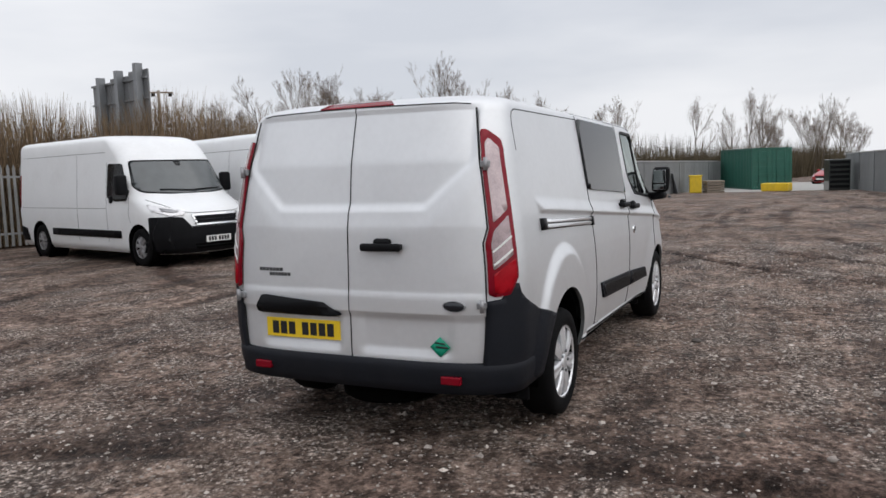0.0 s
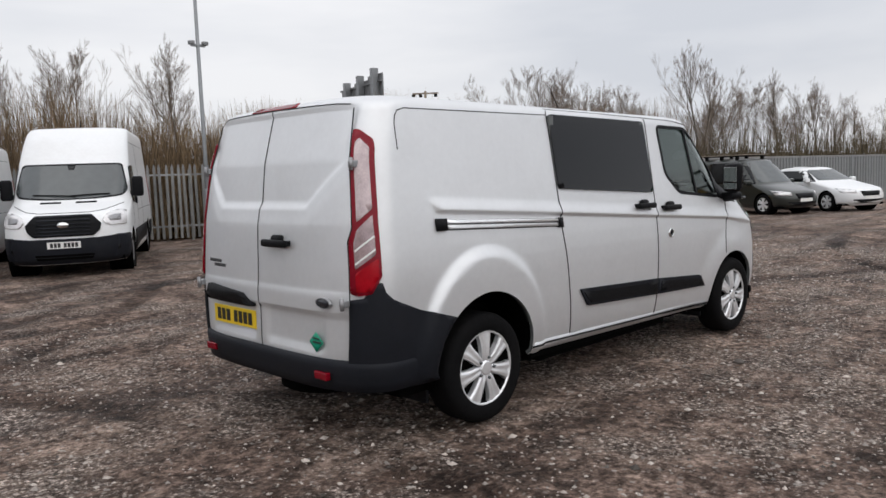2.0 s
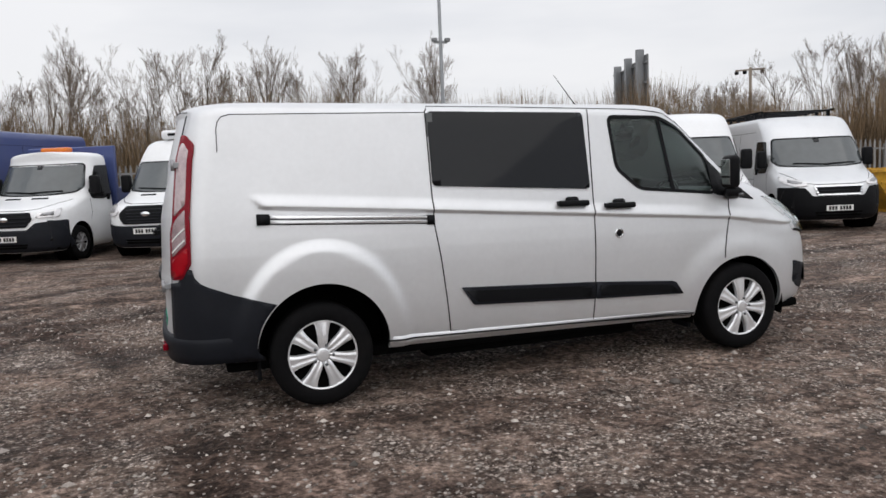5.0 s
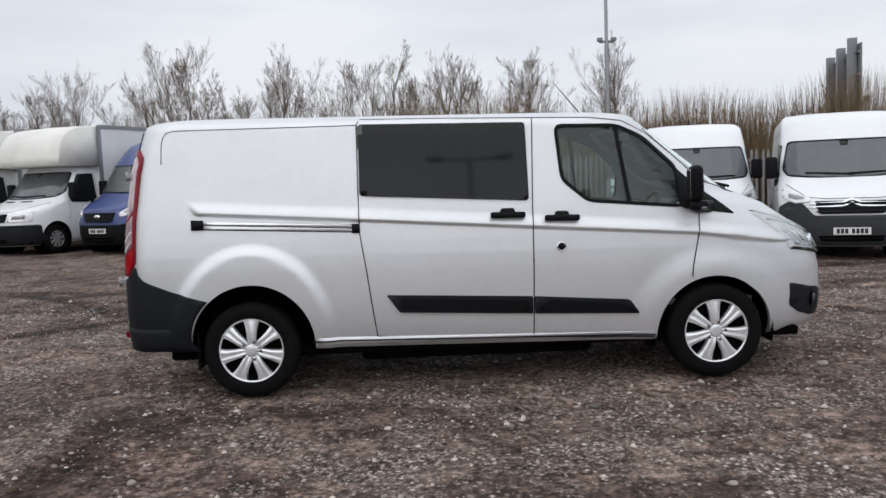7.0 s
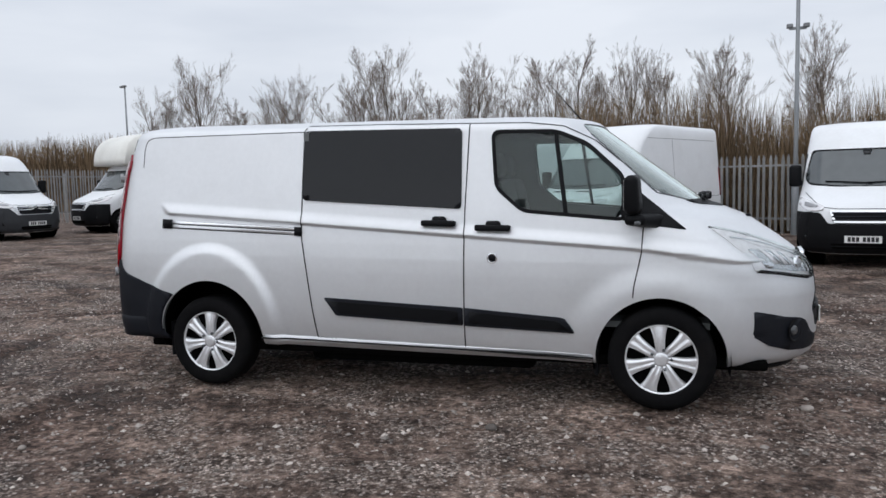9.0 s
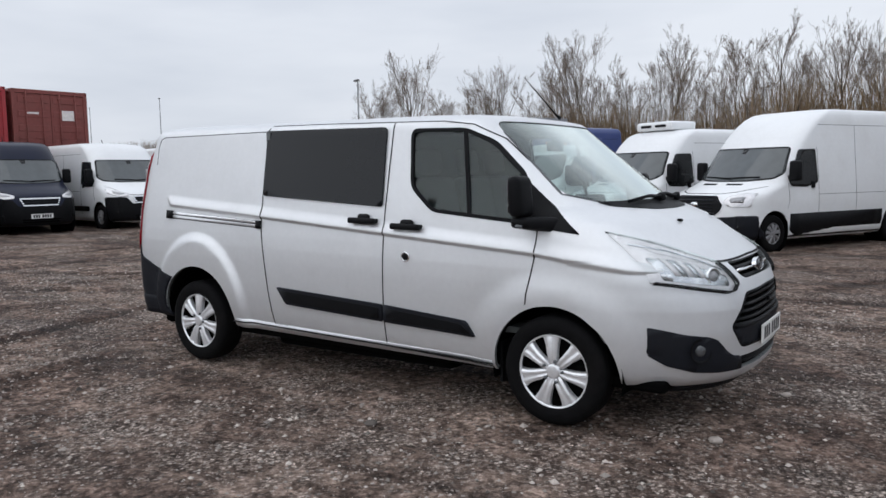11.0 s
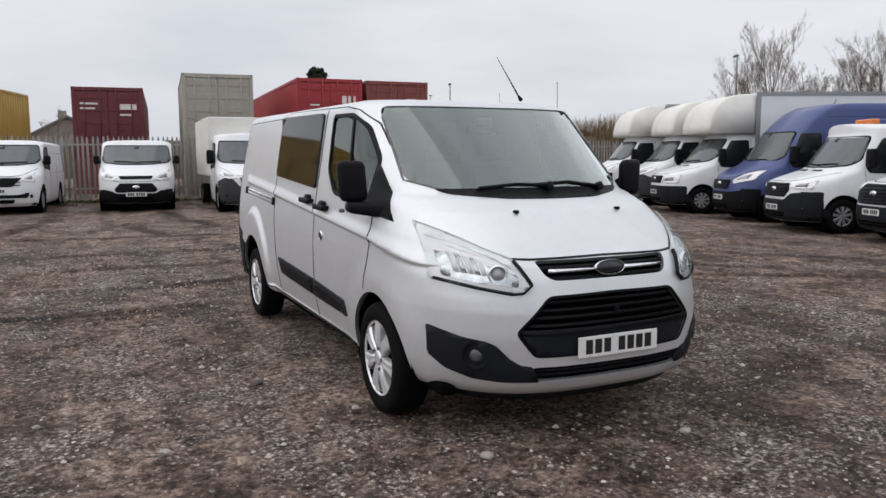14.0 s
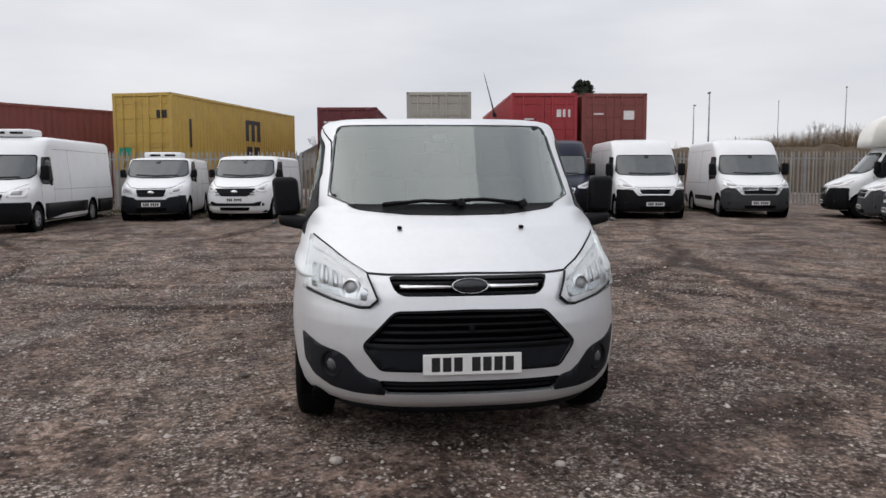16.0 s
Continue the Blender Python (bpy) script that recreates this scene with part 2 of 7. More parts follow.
M["hedge"] = mat("dark olive hedge stems", (0.075, 0.058, 0.036), 0.95, 0, 0.35, 0.35, island=0.5, tint=(0.135, 0.105, 0.058))
M["brush"] = mat("dense brown scrub bank", (0.070, 0.050, 0.030), 1.0, 0, 0.5, 1.2, bump=1.0, bump_scale=6, tint=(0.12, 0.083, 0.048))
M["ivy"] = mat("dark evergreen foliage", (0.022, 0.035, 0.018), 0.8, 0, 0.4, 3, island=0.35)
M["stone"] = mat("loose stone", (0.34, 0.30, 0.27), 0.9, 0, 0.25, 30, island=0.8, spec=0.2)
M["grass"] = mat("wet winter grass", (0.065, 0.075, 0.030), 0.9, 0, 0.35, 3, island=0.4)
M["house_wall"] = mat("buff brick wall", (0.30, 0.25, 0.21), 0.9, 0, 0.2, 3, bump=0.3, bump_scale=30)
M["house_roof"] = mat("grey roof tiles", (0.17, 0.17, 0.18), 0.8, 0, 0.2, 5, bump=0.4, bump_scale=14)
M["sign_grey"] = mat("grey sign back aluminium", (0.20, 0.205, 0.21), 0.55, 0.4, 0.12, 1.5)
M["wood"] = mat("weathered timber", (0.23, 0.19, 0.15), 0.85, 0, 0.25, 4)


def ground_material():
    """Wet crushed hardcore: brown-black fines, pale grit, damp ruts and drier patches."""
    m = bpy.data.materials.new("crushed hardcore")
    m.use_nodes = True
    n, l = m.node_tree.nodes, m.node_tree.links
    b = n["Principled BSDF"]
    co = n.new("ShaderNodeTexCoord")

    def noise_node(scale, detail=6, rough=0.6, stretch=None):
        t = n.new("ShaderNodeTexNoise")
        t.inputs["Scale"].default_value, t.inputs["Detail"].default_value, t.inputs["Roughness"].default_value = scale, detail, rough
        if stretch:
            mp = n.new("ShaderNodeMapping")
            mp.inputs["Scale"].default_value = stretch
            mp.inputs["Rotation"].default_value = (0, 0, radians(24))
            l.new(co.outputs["Object"], mp.inputs[0])
            l.new(mp.outputs[0], t.inputs["Vector"])
        else:
            l.new(co.outputs["Object"], t.inputs["Vector"])
        return t.outputs[0]

    def ramp(src, a, ca, z, cz):
        r = n.new("ShaderNodeValToRGB")
        r.color_ramp.elements[0].position, r.color_ramp.elements[0].color = a, (*ca, 1)
        r.color_ramp.elements[1].position, r.color_ramp.elements[1].color = z, (*cz, 1)
        l.new(src, r.inputs[0])
        return r.outputs[0]

    def mix(f, a, z, kind="MIX"):
        x = n.new("ShaderNodeMix")
        x.data_type, x.blend_type = "RGBA", kind
        if hasattr(f, "node"):
            l.new(f, x.inputs[0])
        else:
            x.inputs[0].default_value = f
        l.new(a, x.inputs[6])
        l.new(z, x.inputs[7])
        return x.outputs[2]

    def chips(scale):
        v = n.new("ShaderNodeTexVoronoi")
        v.inputs["Scale"].default_value = scale
        v.distance = "CHEBYCHEV"
        turn = n.new("ShaderNodeMapping")
        turn.inputs["Rotation"].default_value = (0.4, 0.3, 0.6 + scale * 0.1)
        l.new(co.outputs["Object"], turn.inputs[0])
        l.new(turn.outputs[0], v.inputs["Vector"])
        sep = n.new("ShaderNodeSeparateColor")
        l.new(v.outputs["Color"], sep.inputs[0])
        return v.outputs["Distance"], sep.outputs[0], sep.outputs[1]

    track = n.new("ShaderNodeAttribute")
    track.attribute_name = "track"
    wet_track = track.outputs["Fac"]
    patches = noise_node(0.50, 7, 0.62)
    ruts = noise_node(0.8, 6, 0.60, (0.35, 1.7, 1.0))
    medium = noise_node(2.6, 8, 0.66)
    clods = noise_node(11, 6, 0.62)
    grit = noise_node(30, 5, 0.72)
    fine = noise_node(95, 3, 0.7)
    # damp brown soil, from nearly black mud to drier tan
    base = ramp(patches, 0.40, (0.122, 0.088, 0.073), 0.60, (0.235, 0.182, 0.152))
    base = mix(1.0, base, ramp(medium, 0.40, (0.50, 0.475, 0.465), 0.60, (1.50, 1.48, 1.47)), "MULTIPLY")
    base = mix(1.0, base, ramp(ruts, 0.42, (0.42, 0.385, 0.37), 0.53, (1.10, 1.10, 1.10)), "MULTIPLY")
    base = mix(1.0, base, ramp(clods, 0.40, (0.46, 0.44, 0.43), 0.60, (1.55, 1.54, 1.53)), "MULTIPLY")
    mud = mix(1.0, base, ramp(grit, 0.40, (0.45, 0.43, 0.42), 0.60, (1.60, 1.59, 1.58)), "MULTIPLY")
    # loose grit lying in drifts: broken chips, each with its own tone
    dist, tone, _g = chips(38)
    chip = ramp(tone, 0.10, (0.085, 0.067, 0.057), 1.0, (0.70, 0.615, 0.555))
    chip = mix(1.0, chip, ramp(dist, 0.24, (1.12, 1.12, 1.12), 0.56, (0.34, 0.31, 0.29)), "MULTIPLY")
    _d, tone3, _h = chips(74)
    small = ramp(tone3, 0.05, (0.45, 0.43, 0.42), 1.0, (1.65, 1.63, 1.61))
    chip = mix(1.0, chip, small, "MULTIPLY")
    chip = mix(1.0, chip, ramp(fine, 0.40, (0.62, 0.60, 0.59), 0.60, (1.35, 1.35, 1.35)), "MULTIPLY")
    drift = n.new("ShaderNodeMath")
    drift.operation = "ADD"
    l.new(noise_node(1.1, 8, 0.68), drift.inputs[0])
    half = n.new("ShaderNodeMath")
    half.operation = "MULTIPLY_ADD"
    l.new(grit, half.inputs[0])
    half.inputs[1].default_value, half.inputs[2].default_value = 0.50, -0.25
    l.new(half.outputs[0], drift.inputs[1])
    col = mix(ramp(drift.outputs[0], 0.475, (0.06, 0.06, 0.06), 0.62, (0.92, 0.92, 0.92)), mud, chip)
    # scattered larger chips pressed into the mud
    dist2, tone2, pick2 = chips(21)
    body = ramp(dist2, 0.17, (1, 1, 1), 0.27, (0, 0, 0))
    some = ramp(pick2, 0.76, (0, 0, 0), 0.82, (0.85, 0.85, 0.85))
    stone = ramp(tone2, 0.0, (0.12, 0.100, 0.090), 1.0, (0.56, 0.50, 0.455))
    col = mix(mix(1.0, body, some, "MULTIPLY"), col, stone)
    # wheel tracks: dark kneaded mud
    dark = n.new("ShaderNodeRGB")
    dark.outputs[0].default_value = (0.36, 0.33, 0.315, 1)
    kneaded = mix(1.0, mud, dark.outputs[0], "MULTIPLY")
    col = mix(wet_track, col, kneaded)
    l.new(col, b.inputs["Base Color"])
    rr = n.new("ShaderNodeMapRange")
    rr.inputs["From Min"].default_value, rr.inputs["From Max"].default_value = 0.35, 0.6
    rr.inputs["To Min"].default_value, rr.inputs["To Max"].default_value = 0.55, 0.95
    l.new(ruts, rr.inputs["Value"])
    l.new(rr.outputs[0], b.inputs["Roughness"])
    b.inputs["Specular IOR Level"].default_value = 0.14
    last = None
    for src, strength, distance in ((clods, 0.9, 0.06), (grit, 0.9, 0.035), (fine, 0.7, 0.012)):
        bu = n.new("ShaderNodeBump")
        bu.inputs["Strength"].default_value, bu.inputs["Distance"].default_value = strength, distance
        l.new(src, bu.inputs["Height"])
        if last:
            l.new(last, bu.inputs["Normal"])
        last = bu.outputs[0]
    l.new(last, b.inputs["Normal"])
    return m


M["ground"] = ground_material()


# ---- mesh helpers ----
def mesh_of(name, verts, faces, smooth=True):
    me = bpy.data.meshes.new(name)
    me.from_pydata([tuple(v) for v in verts], [], faces)
    me.update()
    if smooth:
        me.shade_smooth()
    return me


def part(name, data, material, parent=None, label="", kind="", smooth=False):
    """Link a bmesh or a mesh as one object under a thing or a part."""
    if isinstance(data, bmesh.types.BMesh):
        me = bpy.data.meshes.new(name)
        data.to_mesh(me)
        data.free()
        if smooth:
            me.shade_smooth()
    else:
        me = data
    if not me.materials:
        me.materials.append(M[material])
    ob = new(name, me)
    if parent is not None:
        ob.parent = parent
    tagged(ob, label=label, kind=kind)
    return ob


def root(name, m, label, category, group="", kind=""):
    ob = new(name)
    ob.empty_display_size = 0.2
    ob.matrix_world = m
    return tagged(ob, label, category, group, kind)


def add_box(bm, x0, x1, y0, y1, z0, z1, bevel=0.0, seg=2, m=None):
    r = bmesh.ops.create_cube(bm, size=1.0)
    vs = r["verts"]
    bmesh.ops.scale(bm, vec=(x1 - x0, y1 - y0, z1 - z0), verts=vs)
    bmesh.ops.translate(bm, vec=((x0 + x1) / 2, (y0 + y1) / 2, (z0 + z1) / 2), verts=vs)
    if bevel > 0:
        es = list({e for v in vs for e in v.link_edges})
        out = bmesh.ops.bevel(bm, geom=es, offset=bevel, segments=seg, profile=0.5, affect="EDGES")
        vs = list({v for f in out["faces"] for v in f.verts} | {v for v in vs if v.is_valid})
    if m is not None:
        bmesh.ops.transform(bm, matrix=m, verts=[v for v in vs if v.is_valid])
    return vs


def box(x0, x1, y0, y1, z0, z1, bevel=0.0, seg=2, m=None):
    bm = bmesh.new()
    add_box(bm, x0, x1, y0, y1, z0, z1, bevel, seg, m)
    return bm


def lathe(profile, n=40, axis="Y"):
    """Surface of revolution about y: profile rows of (radius, offset along y)."""
    verts, faces = [], []
    k = len(profile)
    for i in range(n):
        a = 2 * math.pi * i / n
        for r, h in profile:
            verts.append((r * math.cos(a), h, r * math.sin(a)) if axis == "Y" else (r * math.cos(a), r * math.sin(a), h))
    for i in range(n):
        for j in range(k - 1):
            a, b2 = i * k + j, ((i + 1) % n) * k + j
            faces.append((a, a + 1, b2 + 1, b2))
    return mesh_of("lathe", verts, faces)


def tube(points, radius, sides=8, cap=True):
    """Tapered tube along points; radius a number or one per point."""
    pts = [Vector(p) for p in points]
    rad = radius if isinstance(radius, (list, tuple)) else [radius] * len(pts)
    verts, faces = [], []
    for i, p in enumerate(pts):
        d = (pts[min(i + 1, len(pts) - 1)] - pts[max(i - 1, 0)]).normalized()
        a = d.orthogonal().normalized() if abs(d.z) > 0.95 else Vector((0, 0, 1)).cross(d).normalized()
        b = d.cross(a)
        for k in range(sides):
            t = 2 * math.pi * k / sides
            verts.append(p + rad[i] * (math.cos(t) * a + math.sin(t) * b))
    for i in range(len(pts) - 1):
        for k in range(sides):
            a, b = i * sides + k, i * sides + (k + 1) % sides
            faces.append((a, b, b + sides, a + sides))
    if cap:
        faces.append(tuple(range(sides))[::-1])
        faces.append(tuple((len(pts) - 1) * sides + k for k in range(sides)))
    return mesh_of("tube", verts, faces)


def round_poly(pts, r, n=4):
    """Corners of a polygon rounded by about r."""
    out = []
    m = len(pts)
    for i in range(m):
        p0, p1, p2 = (np.array(pts[j % m], float) for j in (i - 1, i, i + 1))
        a, b = p0 - p1, p2 - p1
        la, lb = np.linalg.norm(a), np.linalg.norm(b)
        k = min(r, la * 0.45, lb * 0.45)
        s, e = p1 + a / la * k, p1 + b / lb * k
        for t in np.linspace(0, 1, n + 1):
            out.append(tuple((1 - t) ** 2 * s + 2 * t * (1 - t) * p1 + t * t * e))
    return out


def inside(poly, x, y):
    c = False
    j = len(poly) - 1
    for i in range(len(poly)):
        xi, yi = poly[i]
        xj, yj = poly[j]
        if (yi > y) != (yj > y) and x < (xj - xi) * (y - yi) / (yj - yi) + xi:
            c = not c
        j = i
    return c


def nearest(poly, x, y):
    best, bd = (x, y), 1e9
    for i in range(len(poly)):
        ax, ay = poly[i - 1]
        bx, by = poly[i]
        dx, dy = bx - ax, by - ay
        t = max(0, min(1, ((x - ax) * dx + (y - ay) * dy) / (dx * dx + dy * dy + 1e-12)))
        px, py = ax + t * dx, ay + t * dy
        d = (px - x) ** 2 + (py - y) ** 2
        if d < bd:
            best, bd = (px, py), d
    return best


def circle_poly(cx, cz, r, n=48, rz=None):
    return [(cx + r * math.cos(2 * math.pi * i / n), cz + (rz or r) * math.sin(2 * math.pi * i / n)) for i in range(n)]


def flip(poly):
    return [(-a, b) for a, b in poly][::-1]


def smooth(a, b, v):
    t = max(0.0, min(1.0, (v - a) / (b - a)))
    return t * t * (3 - 2 * t)


class Shell:
    """A vehicle skin given by its plan outline at each height: half width, nose, tail and how deep the nose curves back."""

    def __init__(s, width, nose, tail, curve, corner=0.13, power=3.0, slope=0.0, side=None, rear=None, front=None, tail_power=8.0):
        s.known = {}
        s.tw, s.tn, s.tt, s.tc = (tuple(zip(*t)) for t in (width, nose, tail, curve))
        s.corner, s.power, s.slope, s.fs, s.fr, s.ff, s.tp = corner, power, slope, side, rear, front, tail_power

    def dims(s, z):
        key = round(float(z), 5)
        if key not in s.known:
            s.known[key] = tuple(float(np.interp(key, *t)) for t in (s.tw, s.tn, s.tt, s.tc))
        return s.known[key]

    def ring_point(s, region, u, z):
        """A point of the half outline at body height z, laid into the world."""
        w, xf, xr, lf = s.dims(z)
        if region == "r":
            x, y = xr + s.corner * (1 - max(0, 1 - u ** s.tp) ** 0.5), u * w
        elif region == "f":
            x, y = xf - lf * (1 - max(0, 1 - u ** s.power) ** 0.5), u * w
        else:
            x, y = xr + s.corner + u * (xf - lf - xr - s.corner), w
        zw = z - s.slope * x
        return s.dent(x, y, zw, region, u)

    def dent(s, x, y, zw, region, u):
        if s.fs and (region == "s" or u > 0.8):
            y += s.fs(x, zw) * (1 if region == "s" else smooth(0.8, 0.97, u))
        if s.fr and region == "r":
            x += s.fr(y, zw)
        return x, y, zw

    def side(s, x, z):
        zb = z + s.slope * x
        w, xf, xr, lf = s.dims(zb)
        region, u = "s", 1
        y = w
        if x > xf - lf:
            q = max(0.0, min(1.0, 1 - (xf - x) / lf))
            u, region = (1 - q * q) ** (1 / s.power), "f"
            y = w * u
        elif x < xr + s.corner:
            q = max(0.0, min(1.0, 1 - (x - xr) / s.corner))
            u, region = (1 - q * q) ** (1 / s.tp), "r"
            y = w * u
        if s.fs:
            y += s.fs(x, z) * (1 if region == "s" else smooth(0.8, 0.97, u))
        return Vector((x, -y, z))

    def front(s, y, z):
        x = s.tn[1][0]
        for _ in range(4):
            w, xf, xr, lf = s.dims(z + s.slope * x)
            u = min(1.0, abs(y) / w)
            x = xf - lf * (1 - max(0, 1 - u ** s.power) ** 0.5)
        return Vector((x, y, z))

    def rear(s, y, z):
        x = s.tt[1][0]
        for _ in range(2):
            w, xf, xr, lf = s.dims(z + s.slope * x)
            u = min(1.0, abs(y) / w)
            x = xr + s.corner * (1 - max(0, 1 - u ** s.tp) ** 0.5)
        if s.fr:
            x += s.fr(y, z)
        return Vector((x, y, z))

    def wrap(s, a, z):
        """Round the rear corner: a metres forward of the corner's end along the side, or back round it onto the tail."""
        w, xf, xr, lf = s.dims(z - 0.9 * s.slope)
        if a >= 0:
            return s.side(xr + s.corner + a, z)
        px, py, left = xr + s.corner, w, -a
        for u in [1 - 0.0012 * i * i for i in range(1, 29)]:
            x, y = xr + s.corner * (1 - max(0, 1 - u ** s.tp) ** 0.5), u * w
            d = math.hypot(x - px, y - py)
            if d >= left:
                t = left / d
                return Vector((px + (x - px) * t, -(py + (y - py) * t), z))
            left -= d
            px, py = x, y
        return Vector((px, -(py - left), z))

    def skin(s, levels, ns=60, nr=16, nf=22, holes=(), close=True):
        """The whole skin, both sides, with openings cut out and their edges drawn onto the opening's line."""
        ur = list(np.linspace(0, 0.9, nr)) + [0.925, 0.945, 0.962, 0.976, 0.987, 0.995, 0.999]
        uf = [0.993, 0.98, 0.962, 0.94] + list(np.linspace(0.91, 0, nf))
        cols = [("r", u) for u in ur] + [("s", u) for u in np.linspace(0, 1, ns)] + [("f", u) for u in uf]
        full = [(r, u, 1) for r, u in cols] + [(r, u, -1) for r, u in cols[-2:0:-1]]
        nc = len(full)
        verts, info = [], []
        for z in levels:
            for r, u, sg in full:
                x, y, zw = s.ring_point(r, u, z)
                verts.append([x, y * sg, zw])
                info.append((r, sg))
        faces = []
        gone = {}
        lim = [(min(p[0] for p in q), max(p[0] for p in q), min(p[1] for p in q), max(p[1] for p in q)) for _, q in holes]
        for i in range(len(levels) - 1):
            for j in range(nc):
                j2 = (j + 1) % nc
                f = (i * nc + j, i * nc + j2, (i + 1) * nc + j2, (i + 1) * nc + j)
                c = [sum(verts[k][a] for k in f) / 4 for a in range(3)]
                cut = None
                for h, (dom, poly) in enumerate(holes):
                    k = c[0] if dom == "side" else c[1]
                    if not (lim[h][0] <= k <= lim[h][1] and lim[h][2] <= c[2] <= lim[h][3]):
                        continue
                    if dom == "side" and full[j][0] != "r" and abs(c[1]) > 0.3 and inside(poly, c[0], c[2]):
                        cut = h
                    elif dom == "front" and full[j][0] == "f" and inside(poly, c[1], c[2]):
                        cut = h
                if cut is None:
                    faces.append(f)
                else:
                    for k in f:
                        gone.setdefault(k, cut)
        used = {k for f in faces for k in f}
        for k, h in gone.items():
            if k in used:
                dom, poly = holes[h]
                x, y, z = verts[k]
                if dom == "side":
                    px, pz = nearest(poly, x, z)
                    p = s.side(px, pz)
                    verts[k] = [p.x, math.copysign(p.y, y), p.z]
                else:
                    py, pz = nearest(poly, y, z)
                    verts[k] = list(s.front(py, pz))
        n = len(verts)
        if close:
            o = (len(levels) - 1) * nc
            for k in range(len(cols) - 1):
                quad = [o + k, o + k + 1, o + (nc - k - 1) % nc, o + (nc - k) % nc]
                faces.append(tuple(dict.fromkeys(quad)))
        keep = {}
        out_v = []
        for f in faces:
            for k in f:
                if k not in keep:
                    keep[k] = len(out_v)
                    out_v.append(verts[k])
        return mesh_of("skin", out_v, [tuple(keep[k] for k in f)[::-1] for f in faces])

    def panel(s, poly, dom, off=0.004, depth=0.012, step=0.08, mirror=False):
        """A piece that lies on the skin: its outline in (x, z), (y, z) or (a, z), raised by off, with an edge depth deep."""
        fn = {"side": s.side, "front": s.front, "rear": s.rear, "wrap": s.wrap}[dom]
        bm = bmesh.new()
        bm.faces.new([bm.verts.new((a, b, 0)) for a, b in poly])
        bmesh.ops.triangulate(bm, faces=bm.faces[:], ngon_method="EAR_CLIP")
        xs, zs = [p[0] for p in poly], [p[1] for p in poly]
        for lo, hi, ax in ((min(xs), max(xs), 0), (min(zs), max(zs), 1)):
            k = int((hi - lo) / step)
            for i in range(1, k + 1):
                c = lo + (hi - lo) * i / (k + 1)
                co, no = ((c, 0, 0), (1, 0, 0)) if ax == 0 else ((0, c, 0), (0, 1, 0))
                bmesh.ops.bisect_plane(bm, geom=bm.verts[:] + bm.edges[:] + bm.faces[:], plane_co=co, plane_no=no, dist=1e-5)
        normals = {}
        e = 0.006
        for v in bm.verts:
            a, b = v.co.x, v.co.y
            p = fn(a, b)
            n = (fn(a + e, b) - fn(a - e, b)).cross(fn(a, b + e) - fn(a, b - e))
            if n.length < 1e-9:
                n = Vector((0, -1, 0))
            n.normalize()
            out = Vector((0, -1, 0.05)) if dom == "side" else Vector((1, 0, 0.25)) if dom == "front" else Vector((-1, 0, 0.05)) if dom == "rear" else Vector((-0.6, -0.8, 0))
            if n.dot(out) < 0:
                n.negate()
            normals[v] = n
            v.co = p + off * n
        for f in bm.faces:
            f.smooth = True
        bm.normal_update()
        f0 = max(bm.faces, key=lambda f: f.calc_area())
        if f0.normal.dot(normals[f0.verts[0]]) < 0:
            bmesh.ops.reverse_faces(bm, faces=bm.faces[:])
        edge = [ed for ed in bm.edges if len(ed.link_faces) == 1]
        ext = bmesh.ops.extrude_edge_only(bm, edges=edge)
        for v in [g for g in ext["geom"] if isinstance(g, bmesh.types.BMVert)]:
            src = next((o.other_vert(v) for o in v.link_edges if o.other_vert(v) in normals), None)
            if src is not None:
                v.co = src.co - depth * normals[src]
        if mirror:
            bmesh.ops.scale(bm, vec=(1, -1, 1), verts=bm.verts[:])
            bmesh.ops.reverse_faces(bm, faces=bm.faces[:])
        return bm

    def strip(s, line, dom, width=0.008, off=0.0015, mirror=False):
        """A narrow line on the skin: a panel gap or a bead."""
        pts = [np.array(p, float) for p in line]
        fine = [pts[0]]
        for a, b in zip(pts, pts[1:]):
            k = max(1, int(np.linalg.norm(b - a) / 0.02))
            fine += [a + (b - a) * i / k for i in range(1, k + 1)]
        fn = {"side": s.side, "front": s.front, "rear": s.rear, "wrap": s.wrap}[dom]
        out = Vector((0, -1, 0)) if dom == "side" else Vector((1, 0, 0.5)) if dom == "front" else Vector((-1, 0, 0)) if dom == "rear" else Vector((-0.6, -0.8, 0))
        out.normalize()
        verts, faces = [], []
        for i, p in enumerate(fine):
            d = fine[min(i + 1, len(fine) - 1)] - fine[max(i - 1, 0)]
            d = d / (np.linalg.norm(d) + 1e-9)
            nrm = np.array((-d[1], d[0])) * width / 2
            for q in (p - nrm, p + nrm):
                verts.append(fn(*q) + off * out)
            verts.append(fn(*(p + nrm)) - 0.004 * out)
            verts.append(fn(*(p - nrm)) - 0.004 * out)
            if i:
                for k in range(4):
                    a, b = (i - 1) * 4 + k, (i - 1) * 4 + (k + 1) % 4
                    faces.append((a, b, b + 4, a + 4))
        if mirror:
            verts = [Vector((v.x, -v.y, v.z)) for v in verts]
        return mesh_of("strip", verts, faces, False)

